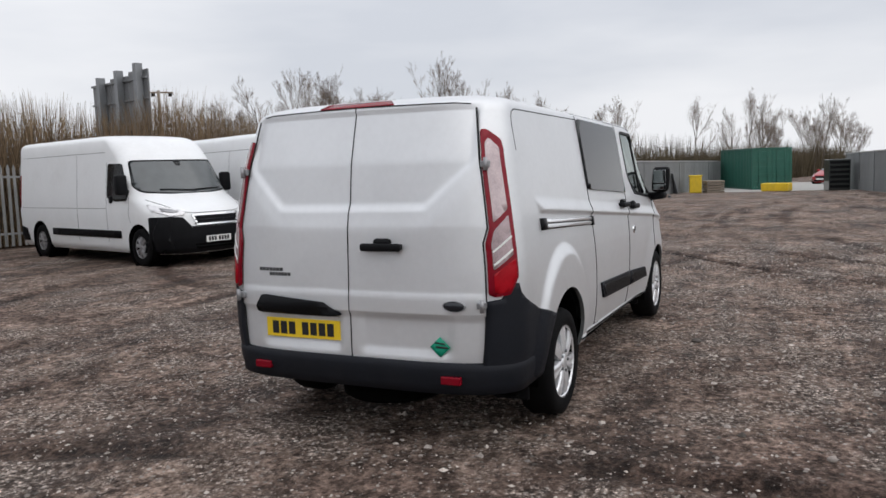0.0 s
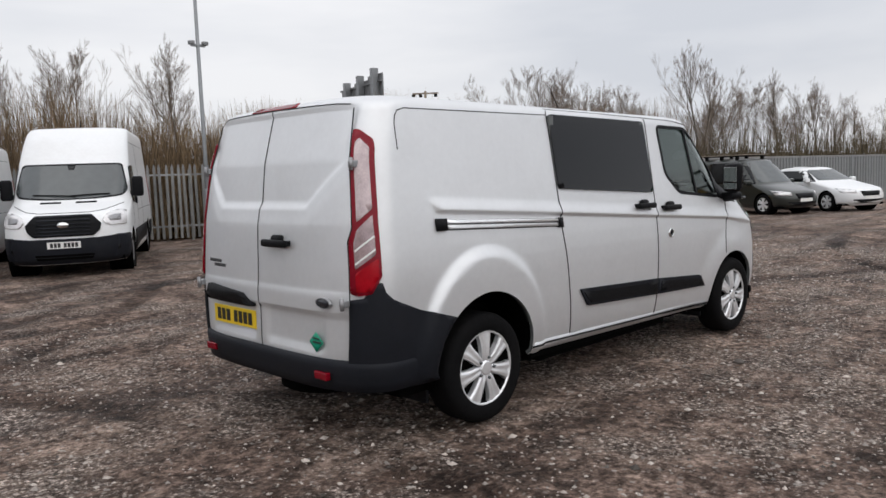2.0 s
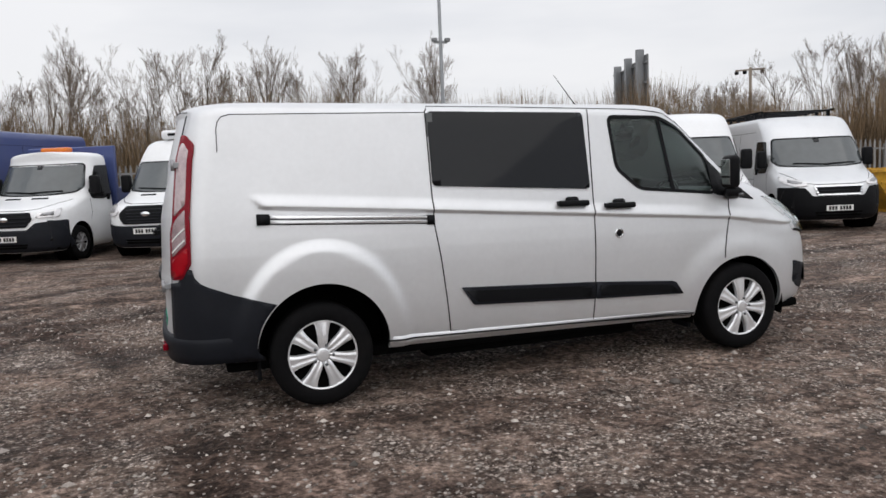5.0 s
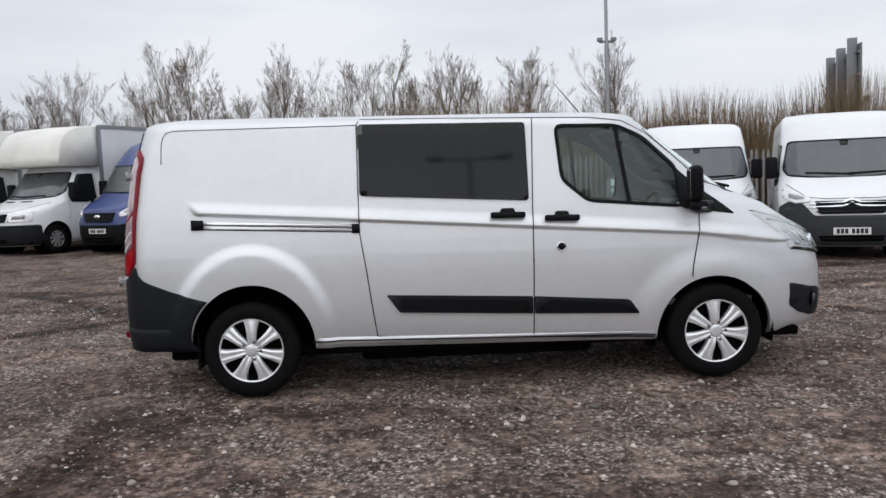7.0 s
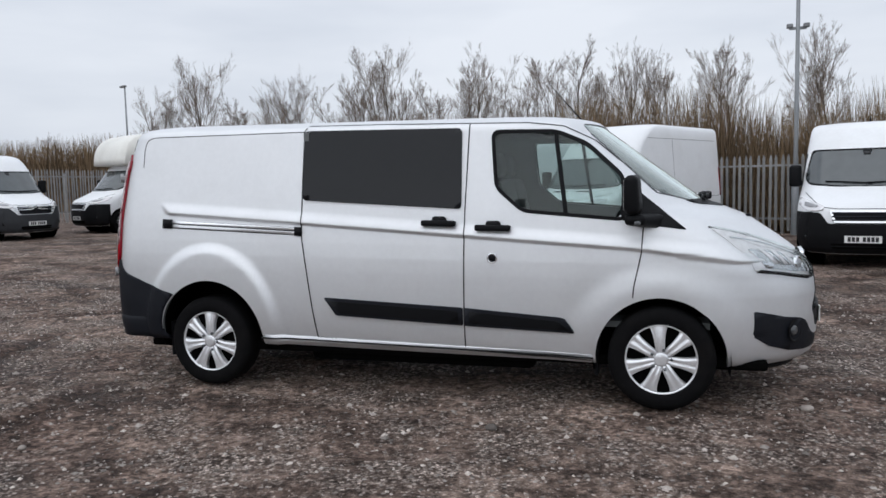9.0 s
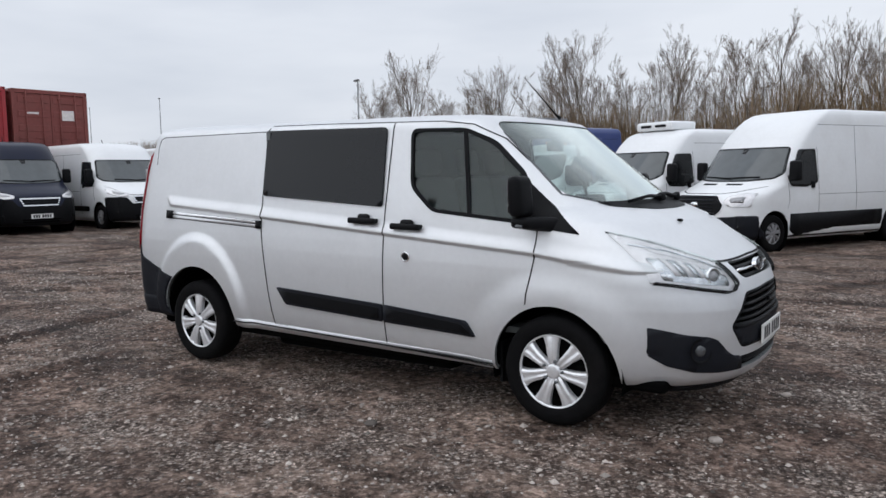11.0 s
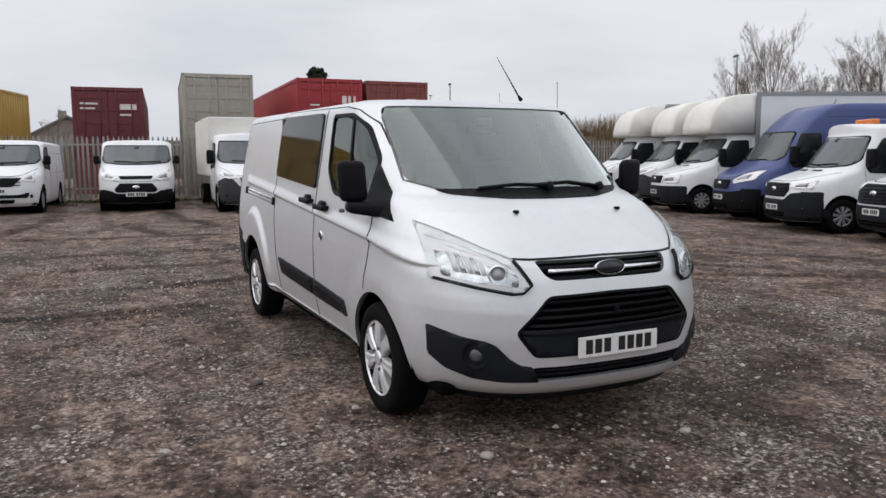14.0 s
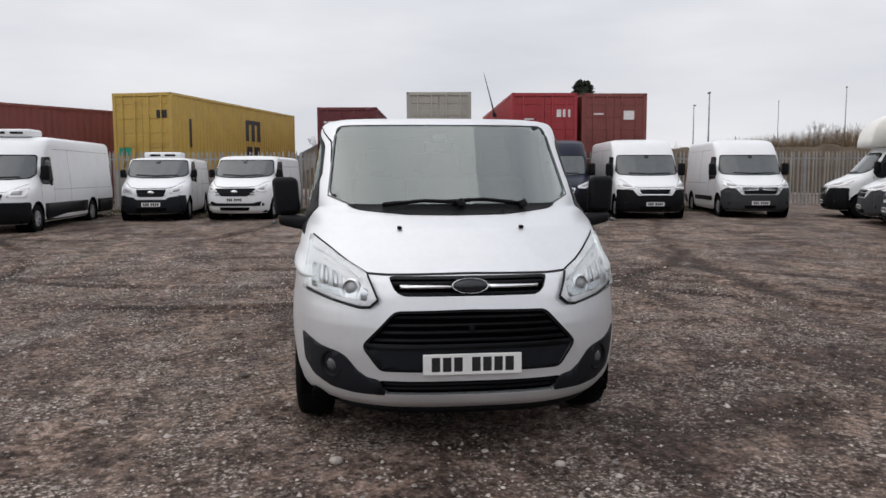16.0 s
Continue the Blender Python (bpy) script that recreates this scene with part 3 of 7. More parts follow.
    def band(s, profile, region, reach, z, top=1.0):
        """A moulding that runs round the nose or the tail: profile rows of (offset, height); reach: how far it runs back along the sides."""
        w, xf, xr, lf = s.dims(z)
        path = []
        if region == "rear":
            x_end = xr + s.corner + reach
            for i in range(8):
                path.append((x_end + (xr + s.corner - x_end) * i / 8, -w))
            us = [1, 0.995, 0.985, 0.97, 0.95, 0.92, 0.87] + list(np.linspace(0.8, 0, 8))
            half = [(xr + s.corner * (1 - max(0, 1 - u ** s.tp) ** 0.5), -u * w) for u in us]
        else:
            x_end = xf - lf - reach
            for i in range(6):
                path.append((x_end + (xf - lf - x_end) * i / 6, -w))
            us = [1, 0.995, 0.985, 0.97, 0.95, 0.92, 0.88, 0.83, 0.77] + list(np.linspace(0.7, 0, 9))
            half = [(xf - lf * (1 - max(0, 1 - u ** s.power) ** 0.5), -u * w) for u in us]
        if top < 1:
            path, half = [], [p for p, u in zip(half, us) if u <= top]
        path += half
        path += [(x, -y) for x, y in path[-2::-1]]
        verts, faces = [], []
        k = len(profile)
        for i, (x, y) in enumerate(path):
            a, b = path[max(i - 1, 0)], path[min(i + 1, len(path) - 1)]
            d = Vector((b[0] - a[0], b[1] - a[1], 0)).normalized()
            n = Vector((d.y, -d.x, 0)) if region == "front" else Vector((-d.y, d.x, 0))
            if n.dot(Vector((x - (xf + xr) / 2, y, 0))) < 0:
                n.negate()
            for o, h in profile:
                verts.append((x + n.x * o, y + n.y * o, h - s.slope * x))
            if i:
                for j in range(k - 1):
                    p = (i - 1) * k + j
                    faces.append((p, p + 1, p + k + 1, p + k))
        faces.append(tuple(range(k)))
        faces.append(tuple((len(path) - 1) * k + j for j in range(k))[::-1])
        return mesh_of("band", verts, faces)


def plate_bars(parent, m, ink, w=0.52, h=0.111, groups=(4, 3), name="plate_mark"):
    """Plain bars where a plate's characters stand, on the plane y-z of m."""
    n = sum(groups) + 0.6 * (len(groups) - 1)
    cw = w * 0.86 / n
    y = w * 0.43
    for gi, g in enumerate(groups):
        for _ in range(g):
            bm = box(0, 0.002, y - cw * 0.86, y - cw * 0.10, -h * 0.34, h * 0.34, m=m)
            part(name, bm, ink, parent)
            y -= cw
        y -= cw * 0.6


def wheel_meshes(r, rim, width, spokes, full=False):
    """Tyre and trim meshes of one wheel, its axle along y and its outer face towards -y."""
    h = width / 2
    tyre = lathe([(rim * 0.98, h), (rim * 1.03, h), (r * 0.86, h * 1.04), (r * 0.965, h * 0.9), (r, h * 0.62), (r, -h * 0.62), (r * 0.965, -h * 0.9), (r * 0.86, -h * 1.04), (rim * 1.04, -h), (rim * 0.98, -h * 0.92), (rim * 0.96, -h * 0.5)], 48)
    back = lathe([(rim * 0.99, -h * 0.55), (rim * 0.5, -h * 0.42), (0.0, -h * 0.42)], 40)
    face = bmesh.new()
    rings = [(rim * 0.16, -h * 0.88), (rim * 0.30, -h * 0.96), (rim * 0.42, -h * 0.985), (rim * 0.58, -h * 0.985), (rim * 0.76, -h * 0.955), (rim * 0.90, -h * 0.915), (rim * 0.97, -h * 0.90)]
    wide = [0.99, 0.96, 0.75, 0.60, 0.54, 0.56, 0.62] if full else [0.98, 0.9, 0.74, 0.64, 0.55, 0.50, 0.48]
    for k in range(spokes):
        a0 = math.pi / 2 + 2 * math.pi * k / spokes
        vs = []
        for (rr, yy), wv in zip(rings, wide):
            t = wv * math.pi / spokes
            row = []
            for q, dy in ((-1, 0.012), (-0.80, 0.001), (-0.30, 0.0), (0, 0.009), (0.30, 0.0), (0.80, 0.001), (1, 0.012)):
                a = a0 + q * t
                row.append(face.verts.new((rr * math.cos(a), yy + dy, rr * math.sin(a))))
            vs.append(row)
        for i in range(len(rings) - 1):
            for j in range(6):
                f = face.faces.new((vs[i][j], vs[i][j + 1], vs[i + 1][j + 1], vs[i + 1][j]))
                f.smooth = True
            for j in (0, 6):
                lo = [face.verts.new(v.co + Vector((0, 0.030, 0))) for v in (vs[i][j], vs[i + 1][j])]
                face.faces.new((vs[i][j], vs[i + 1][j], lo[1], lo[0]))
    fm = bpy.data.meshes.new("spokes")
    face.to_mesh(fm)
    face.free()
    lip = lathe([(rim * 1.0, -h * 0.80), (rim * 1.005, -h * 0.93), (rim * 0.99, -h * 0.945), (rim * 0.955, -h * 0.92), (rim * 0.945, -h * 0.84)], 48)
    hub = lathe([(rim * 0.20, -h * 0.86), (rim * 0.185, -h * 0.985), (rim * 0.15, -h * 1.0), (rim * 0.08, -h * 1.015), (0.0, -h * 1.02)], 30)
    return tyre, back, fm, lip, hub


BOLT = lathe([(0.010, 0.006), (0.010, -0.006), (0.0, -0.008)], 8)


def add_wheel(parent, x, y, z, meshes, steel="rim", turn=0.0, tilt=0.0, bolts=False):
    """A wheel under a vehicle; outer face away from the middle line."""
    tyre, back, spk, lip, hub = meshes
    w = new("wheel")
    w.empty_display_size = 0.1
    w.parent = parent
    w.matrix_basis = pose(x, y, z, 0, 0, (180 if y > 0 else 0) + turn) @ pose(0, 0, 0, 0, tilt, 0)
    part("tyre", tyre, "tyre", w)
    part("wheel_backing", back, "shade_black", w)
    part("spokes", spk, steel, w)
    part("rim", lip, steel, w)
    part("hub_cap", hub, steel, w)
    if bolts:
        rad = 0.285 * max(v.co.x for v in lip.vertices)
        out = min(v.co.y for v in lip.vertices)
        for k in range(5):
            a = 2 * math.pi * k / 5
            part("wheel_bolt", BOLT, "smoke", w).matrix_basis = pose(rad * math.cos(a), out * 1.03, rad * math.sin(a))
    return w


# ---- the silver crew van ----
def crease_height(x):
    return float(np.interp(x, (-0.34, 0.79, 3.17, 3.77), (1.315, 1.231, 1.049, 0.965)))


def hero_side(x, z):
    d = z - crease_height(x)
    ledge = (1 - smooth(0.0, 0.085, d)) if d > 0 else smooth(-0.018, 0.0, d)
    start = float(np.interp(z, (1.315, 1.43), (-0.345, -0.445)))
    y = 0.020 * ledge * smooth(start - 0.004, start + 0.030, x)
    if z > 0.2:
        e = math.hypot((x - 0.02) / 0.60, (z - 0.36) / 0.735)
        y += 0.034 * (1 - smooth(0.88, 1.0, e))
        e = math.hypot((x - 3.30) / 0.64, (z - 0.33) / 0.60)
        y += 0.018 * (1 - smooth(0.74, 1.06, e))
    return y


def hero_rear(y, z):
    a = abs(y)
    zb = 1.352 + max(0.0, a - 0.47) * 0.90
    pressed = smooth(zb - 0.012, zb + 0.042, z) * (1 - smooth(0.715, 0.745, a)) * (1 - smooth(1.895, 1.915, z))
    x = 0.020 * pressed + 0.007 * smooth(zb - 0.13, zb, z) * (1 - smooth(0.74, 0.80, a)) * (1 - smooth(1.91, 1.94, z))
    x += 0.016 * (1 - smooth(0.786, 0.798, z + 0.015)) * (1 - smooth(0.8, 0.86, a))
    x -= 0.006 * (1 - smooth(0.88, 0.91, z)) * (1 - smooth(0.78, 0.84, a))
    x += 0.018 * smooth(0.05, 0.09, y) * (1 - smooth(0.60, 0.64, y)) * smooth(0.545, 0.58, z) * (1 - smooth(0.76, 0.79, z))
    return x


hero_shell = Shell(
    width=[(0.33, 0.885), (0.36, 0.918), (0.42, 0.937), (0.5, 0.953), (0.6, 0.965), (0.7, 0.971), (0.8, 0.974), (0.9, 0.975), (1.0, 0.972), (1.1, 0.964), (1.2, 0.953), (1.3, 0.940), (1.41, 0.923), (1.62, 0.889), (1.88, 0.846), (1.915, 0.836), (1.935, 0.816), (1.955, 0.77), (1.972, 0.69), (1.985, 0.56), (1.999, 0.25)],
    nose=[(0.33, 4.16), (0.36, 4.25), (0.40, 4.30), (0.48, 4.325), (0.67, 4.335), (0.80, 4.325), (0.87, 4.31), (0.96, 4.28), (1.03, 4.235), (1.06, 4.20), (1.16, 4.07), (1.285, 3.885), (1.35, 3.72), (1.375, 3.63), (1.95, 2.86), (1.968, 2.74), (1.985, 2.45), (1.999, 1.9)],
    tail=[(0.33, -0.90), (0.38, -0.955), (0.55, -0.965), (0.9, -0.955), (1.25, -0.935), (1.6, -0.89), (1.88, -0.81), (1.92, -0.785), (1.945, -0.74), (1.968, -0.64), (1.985, -0.4), (1.999, 0.2)],
    curve=[(0.3, 0.85), (0.9, 0.85), (1.1, 0.80), (1.38, 0.74), (1.6, 0.55), (1.93, 0.30), (2.0, 0.30)],
    slope=0.016, side=hero_side, rear=hero_rear, corner=0.28, tail_power=4.5)

CAB_WINDOW = round_poly([(2.20, 1.835), (2.63, 1.822), (2.83, 1.735), (3.06, 1.515), (3.075, 1.235), (2.41, 1.298), (2.23, 1.455)], 0.05)
SCREEN = round_poly([(-0.735, 1.872), (0.735, 1.872), (0.775, 1.395), (0.60, 1.335), (0.3, 1.31), (0, 1.305), (-0.3, 1.31), (-0.60, 1.335), (-0.775, 1.395)], 0.06)
SLOT = round_poly([(-0.43, 0.992), (0.43, 0.992), (0.40, 0.92), (0.355, 0.893), (-0.355, 0.893), (-0.40, 0.92)], 0.02)
GRILLE = round_poly([(-0.40, 0.813), (0, 0.820), (0.40, 0.813), (0.572, 0.632), (0.48, 0.507), (-0.48, 0.507), (-0.572, 0.632)], 0.03)
LOWER = round_poly([(-0.50, 0.452), (0.50, 0.452), (0.46, 0.375), (-0.46, 0.375)], 0.02)
ARCH_R = circle_poly(0.02, 0.372, 0.432, 64)
ARCH_F = circle_poly(3.295, 0.325, 0.412, 64)
HEADLAMP = round_poly([(-0.855, 1.175), (-0.76, 1.12), (-0.64, 1.045), (-0.54, 0.995), (-0.487, 0.868), (-0.53, 0.832), (-0.58, 0.828), (-0.72, 0.855), (-0.885, 0.895)], 0.015, 3)


def build_hero():
    S = hero_shell
    van = root("silver_crew_van", pose(0, 0, 0), "silver crew van with dark privacy side window, parked on gravel", "van")
    levels = [0.33, 0.345, 0.36, 0.38, 0.40, 0.43] + list(np.arange(0.46, 0.77, 0.0265)) + [0.773, 0.780, 0.787, 0.794, 0.803, 0.82, 0.845, 0.87, 0.885, 0.895, 0.91, 0.935, 0.96, 0.985] + list(np.arange(1.0, 1.345, 0.008)) + list(np.arange(1.35, 1.60, 0.0105)) + list(np.arange(1.615, 1.87, 0.028)) + [1.88, 1.90, 1.92, 1.935, 1.945, 1.957, 1.968, 1.977, 1.985, 1.993, 1.999]
    me = S.skin(levels, ns=180, nr=44, nf=34, holes=[("side", CAB_WINDOW), ("front", SCREEN), ("front", SLOT), ("front", GRILLE), ("front", LOWER), ("side", ARCH_R), ("side", ARCH_F)])
    me.materials.append(M["silver"])
    me.materials.append(M["interior"])
    body = part("body", me, "silver", van, "silver painted steel body")
    thick = body.modifiers.new("thickness", "SOLIDIFY")
    thick.thickness, thick.offset, thick.material_offset, thick.material_offset_rim = 0.025, -1.0, 1, 1
    crisp = body.modifiers.new("crisp_edges", "EDGE_SPLIT")
    crisp.split_angle = radians(62)

    both = ((False, "side"), (True, "side"))
    # windows
    part("windscreen", S.panel(SCREEN, "front", -0.006, 0.004, 0.07), "screen_glass", van, "pale reflecting windscreen").visible_shadow = False
    part("windscreen_seal", S.strip([(0.742, 1.80), (0.778, 1.40), (0.60, 1.335), (0.3, 1.31), (0, 1.305), (-0.3, 1.31), (-0.60, 1.335), (-0.778, 1.40), (-0.742, 1.80)], "front", 0.010, 0.003), "smoke", van)
    for mirror in (False, True):
        part("cab_window", S.panel(CAB_WINDOW, "side", -0.006, 0.004, 0.08, mirror), "glass", van, "tinted cab door glass").visible_shadow = False
        part("window_seal", S.strip(CAB_WINDOW + CAB_WINDOW[:1], "side", 0.024, 0.004, mirror), "black", van)
        part("window_divider", S.strip([(2.625, 1.815), (2.70, 1.27)], "side", 0.028, 0.002, mirror), "black", van)
        sail = round_poly([(3.06, 1.50), (3.19, 1.385), (3.455, 1.165), (3.10, 1.215), (3.05, 1.235)], 0.015, 3)
        part("mirror_sail", S.panel(sail, "side", 0.005, 0.014, 0.06, mirror), "black", van)
    part("privacy_window", S.panel(round_poly([(0.808, 1.888), (1.985, 1.862), (1.990, 1.315), (0.806, 1.390)], 0.03), "side", 0.016, 0.020, 0.06), "privacy", van, "black privacy glass in sliding door")

    # panel gaps on the side that is seen, and one crease line
    for line in ([(0.822, 1.930), (0.797, 1.89), (0.795, 1.39), (0.797, 1.125), (0.83, 0.90), (0.889, 0.395)],
                 [(2.038, 1.892), (2.015, 1.30), (2.0, 0.335)],
                 [(3.19, 1.19), (3.178, 1.02), (3.13, 0.80), (3.125, 0.735)],
                 [(0.889, 0.392), (2.0, 0.338), (2.86, 0.305)]):
        part("panel_gap", S.strip(line, "side", 0.0075, 0.003), "gap", van)
    part("panel_gap", S.strip([(0.822, 1.930), (1.4, 1.918), (2.038, 1.898), (2.45, 1.885), (2.68, 1.853), (2.88, 1.755), (3.04, 1.615)], "side", 0.006, 0.002), "gap", van)
    # dark strip painted in for the shade along the pressed panel's crease
    part("panel_gap", S.strip([(-0.568, 1.66), (-0.565, 1.80), (-0.553, 1.848), (-0.53, 1.877), (-0.48, 1.892), (0.797, 1.886)], "side", 0.006, 0.0012), "gap", van)

    # sliding rail, handles, fuel lock, side rubbing strips, sill
    rail = root("slide_rail", pose(0, 0, 0), "", "")
    rail.parent = van
    part("rail_channel", S.panel([(-0.36, 1.258), (0.795, 1.195), (0.795, 1.138), (-0.36, 1.199)], "side", 0.004, 0.02), "smoke", rail)
    part("rail_trim", S.panel([(-0.28, 1.253), (0.775, 1.192), (0.775, 1.174), (-0.28, 1.234)], "side", 0.016, 0.02), "rim", rail)
    part("rail_trim", S.panel([(-0.28, 1.226), (0.775, 1.165), (0.775, 1.144), (-0.28, 1.204)], "side", 0.012, 0.02), "silver", rail)
    part("rail_stop", S.panel([(-0.365, 1.266), (-0.285, 1.262), (-0.285, 1.194), (-0.365, 1.196)], "side", 0.018, 0.03), "black", rail)
    part("rail_stop", S.panel([(0.745, 1.200), (0.797, 1.197), (0.797, 1.133), (0.745, 1.136)], "side", 0.018, 0.03), "black", rail)
    for x, z in ((1.836, 1.221), (2.215, 1.188)):
        p = S.side(x, z)
        h = root("door_handle", pose(0, 0, 0), "", "")
        h.parent = van
        m = pose(p.x, p.y, p.z, 0, 1.2, 0)
        part("pull_bar", box(-0.122, 0.122, -0.052, -0.022, -0.021, 0.021, 0.014, 3, m), "black", h, smooth=True)
        part("handle_cup", box(-0.052, 0.052, -0.030, 0.012, 0.0, 0.047, 0.022, 3, m), "black", h, smooth=True)
        part("handle_foot", box(-0.118, -0.075, -0.03, 0.012, -0.016, 0.016, 0.006, 2, m), "black", h)
        part("handle_foot", box(0.075, 0.118, -0.03, 0.012, -0.016, 0.016, 0.006, 2, m), "black", h)
    p = S.side(2.207, 0.984)
    cap = part("lock_escutcheon", lathe([(0.036, 0.004), (0.036, -0.008), (0.028, -0.012), (0.024, -0.006)], 28), "chrome", van)
    cap.matrix_basis = pose(p.x, p.y, p.z)
    core = part("lock_core", lathe([(0.024, -0.004), (0.020, -0.012), (0.0, -0.012)], 24), "black", van)
    core.matrix_basis = pose(p.x, p.y, p.z)
    for poly in ([(0.965, 0.692), (1.995, 0.642), (1.995, 0.520), (1.055, 0.566)], [(2.008, 0.641), (2.665, 0.592), (2.69, 0.583), (2.755, 0.490), (2.008, 0.519)]):
        part("rubbing_strip", S.panel(round_poly(poly, 0.012, 3), "side", 0.016, 0.02, 0.1), "bumper", van)
        inner = [(a + (0.03 if a < 1.5 or 1.999 < a < 2.1 else -0.03), b + (-0.022 if b > 0.575 else 0.018)) for a, b in poly]
        part("rubbing_strip_face", S.panel(round_poly(inner, 0.01, 3), "side", 0.021, 0.006, 0.1), "black", van)
    part("sill", S.panel([(0.47, 0.403), (2.86, 0.345), (2.86, 0.300), (0.47, 0.352)], "side", 0.003, 0.03), "silver", van)
    part("sill_gap", S.strip([(0.44, 0.378), (2.87, 0.322)], "side", 0.010, 0.0125), "gap", van)

    # rear bumper, its corners and tail lamps
    prof = [(-0.10, 0.332), (0.006, 0.340), (0.010, 0.392), (0.018, 0.414), (0.024, 0.470), (0.021, 0.500), (0.010, 0.510), (-0.04, 0.512)]
    rb = part("rear_bumper", S.band(prof, "rear", 0.21, 0.45), "bumper", van, "dark grey plastic rear bumper")
    arch = [(0.708 + 0.445 * math.cos(a), 0.372 + 0.445 * math.sin(a)) for a in np.linspace(radians(133), radians(178), 9)]
    corner = [(-0.282, 0.862), (-0.20, 0.872), (-0.135, 0.955), (-0.098, 0.950), (-0.082, 0.900), (-0.045, 0.862), (0.0, 0.838), (0.15, 0.775)] + arch + [(0.262, 0.345), (-0.282, 0.345)]
    lamp = [(-0.080, 1.772), (-0.045, 1.772), (0.040, 1.715), (0.052, 1.66), (0.042, 1.25), (0.03, 0.985), (-0.015, 0.895), (-0.085, 0.885), (-0.115, 0.90), (-0.115, 1.17), (-0.085, 1.25), (-0.085, 1.5)]
    white_up = [(-0.062, 1.70), (-0.040, 1.725), (0.020, 1.67), (0.018, 1.345), (-0.064, 1.275)]
    white_lo = [(-0.088, 1.165), (-0.066, 1.235), (0.018, 1.315), (0.014, 1.105), (-0.088, 1.025)]
    stop = [(-0.088, 1.005), (0.022, 1.085), (0.018, 0.985), (-0.018, 0.912), (-0.085, 0.902)]
    def lay(a, z):
        r0, r1 = np.interp(z, (1.17, 1.25), (-0.115, -0.085)), np.interp(z, (1.17, 1.25), (-0.270, -0.240))
        f0, f1 = np.interp(z, (0.985, 1.25, 1.685), (0.03, 0.042, 0.052)), np.interp(z, (0.985, 1.25, 1.685), (-0.102, -0.106, -0.114))
        return float(r1 + (a - r0) / (f0 - r0) * (f1 - r1)), z

    lamp, white_up, white_lo, stop = (round_poly([lay(a, b) for a, b in p], 0.012, 3) for p in (lamp, white_up, white_lo, stop))
    for mirror in (False, True):
        part("bumper_corner", S.panel(corner, "wrap", 0.011, 0.024, 0.04, mirror), "bumper", van)
        t = part("tail_lamp", S.panel(lamp, "wrap", 0.015, 0.023, 0.05, mirror), "red_lens", van, "red and clear tall tail lamp")
        part("reversing_lens", S.panel(white_up, "wrap", 0.019, 0.008, 0.05, mirror), "tail_clear", t)
        part("indicator_lens", S.panel(white_lo, "wrap", 0.019, 0.008, 0.05, mirror), "tail_smoke", t)
        part("stop_lens", S.panel(stop, "wrap", 0.019, 0.008, 0.05, mirror), "stop_red", t)
        part("lens_bar", S.strip([(-0.245, 1.055), (-0.130, 1.135)], "wrap", 0.010, 0.023, mirror), "paper", t)
        part("lens_bar", S.strip([(-0.245, 1.125), (-0.130, 1.205)], "wrap", 0.010, 0.023, mirror), "paper", t)
        part("lamp_seal", S.strip([(-0.245, 1.895), (-0.246, 1.76), (-0.250, 1.25), (-0.282, 1.17), (-0.282, 0.53)], "wrap", 0.008, 0.003, mirror), "gap", van)
    # rear doors
    for line in ([(0, 1.935), (0.0, 1.2), (-0.004, 0.516)], [(-0.69, 1.918), (-0.60, 1.925), (0.0, 1.934), (0.60, 1.925), (0.69, 1.918)]):
        part("panel_gap", S.strip(line, "rear", 0.0055, 0.003), "gap", van)
    for sgn in (1, -1):
        part("panel_gap", S.strip([(0.79 * sgn, 0.522), (0.02 * sgn, 0.518)], "rear", 0.011, 0.0012), "gap", van)
        for z in (1.59, 0.845):
            p = S.rear(0.785 * sgn, z)
            hinge = root("door_hinge", pose(p.x, p.y + 0.012 * sgn, p.z), "", "")
            hinge.parent = van
            part("hinge_strap", box(-0.030, 0.01, -0.024, 0.024, -0.018, 0.018, 0.005), "greysilver", hinge)
            part("hinge_pin", tube([(-0.034, 0.01 * sgn, -0.034), (-0.034, 0.01 * sgn, 0.034)], 0.012, 10), "steel", hinge)
    p = S.rear(-0.228, 1.156)
    h = root("rear_door_handle", pose(p.x, p.y, p.z), "", "")
    h.parent = van
    part("pull_bar", box(-0.05, -0.020, -0.127, 0.127, -0.024, 0.020, 0.014, 3), "black", h, smooth=True)
    part("handle_cup", box(-0.028, 0.012, -0.055, 0.055, 0.0, 0.046, 0.020, 3), "black", h, smooth=True)
    part("handle_foot", box(-0.03, 0.012, -0.12, -0.08, -0.016, 0.014), "black", h)
    part("handle_foot", box(-0.03, 0.012, 0.08, 0.12, -0.016, 0.014), "black", h)
    garnish = round_poly([(0.648, 0.79), (0.60, 0.862), (0.17, 0.832), (0.055, 0.762), (0.09, 0.748), (0.63, 0.775)], 0.012, 3)
    part("plate_garnish", S.panel(garnish, "rear", 0.030, 0.04, 0.08), "black", van)
    pr = S.rear(0.338, 0.664)
    pl = part("number_plate", box(-0.012, -0.004, 0.338 - 0.26, 0.338 + 0.26, 0.664 - 0.0575, 0.664 + 0.0575, 0.003, m=pose(pr.x, 0, 0)), "plate_yellow", van, "yellow rear number plate with dark marks")
    plate_bars(pl, pose(pr.x - 0.0125, 0.338, 0.664, 0, 0, 180), "ink")
    br = S.rear(-0.648, 0.839)
    ob = part("badge", lathe([(0.0, -0.012), (0.058, -0.012), (0.066, -0.004), (0.066, 0.006)], 32), "badge", van, "dark oval badge")
    ob.matrix_basis = pose(br.x, br.y, br.z, 0, 0, -90) @ Matrix.Diagonal((1, 1, 0.44, 1))
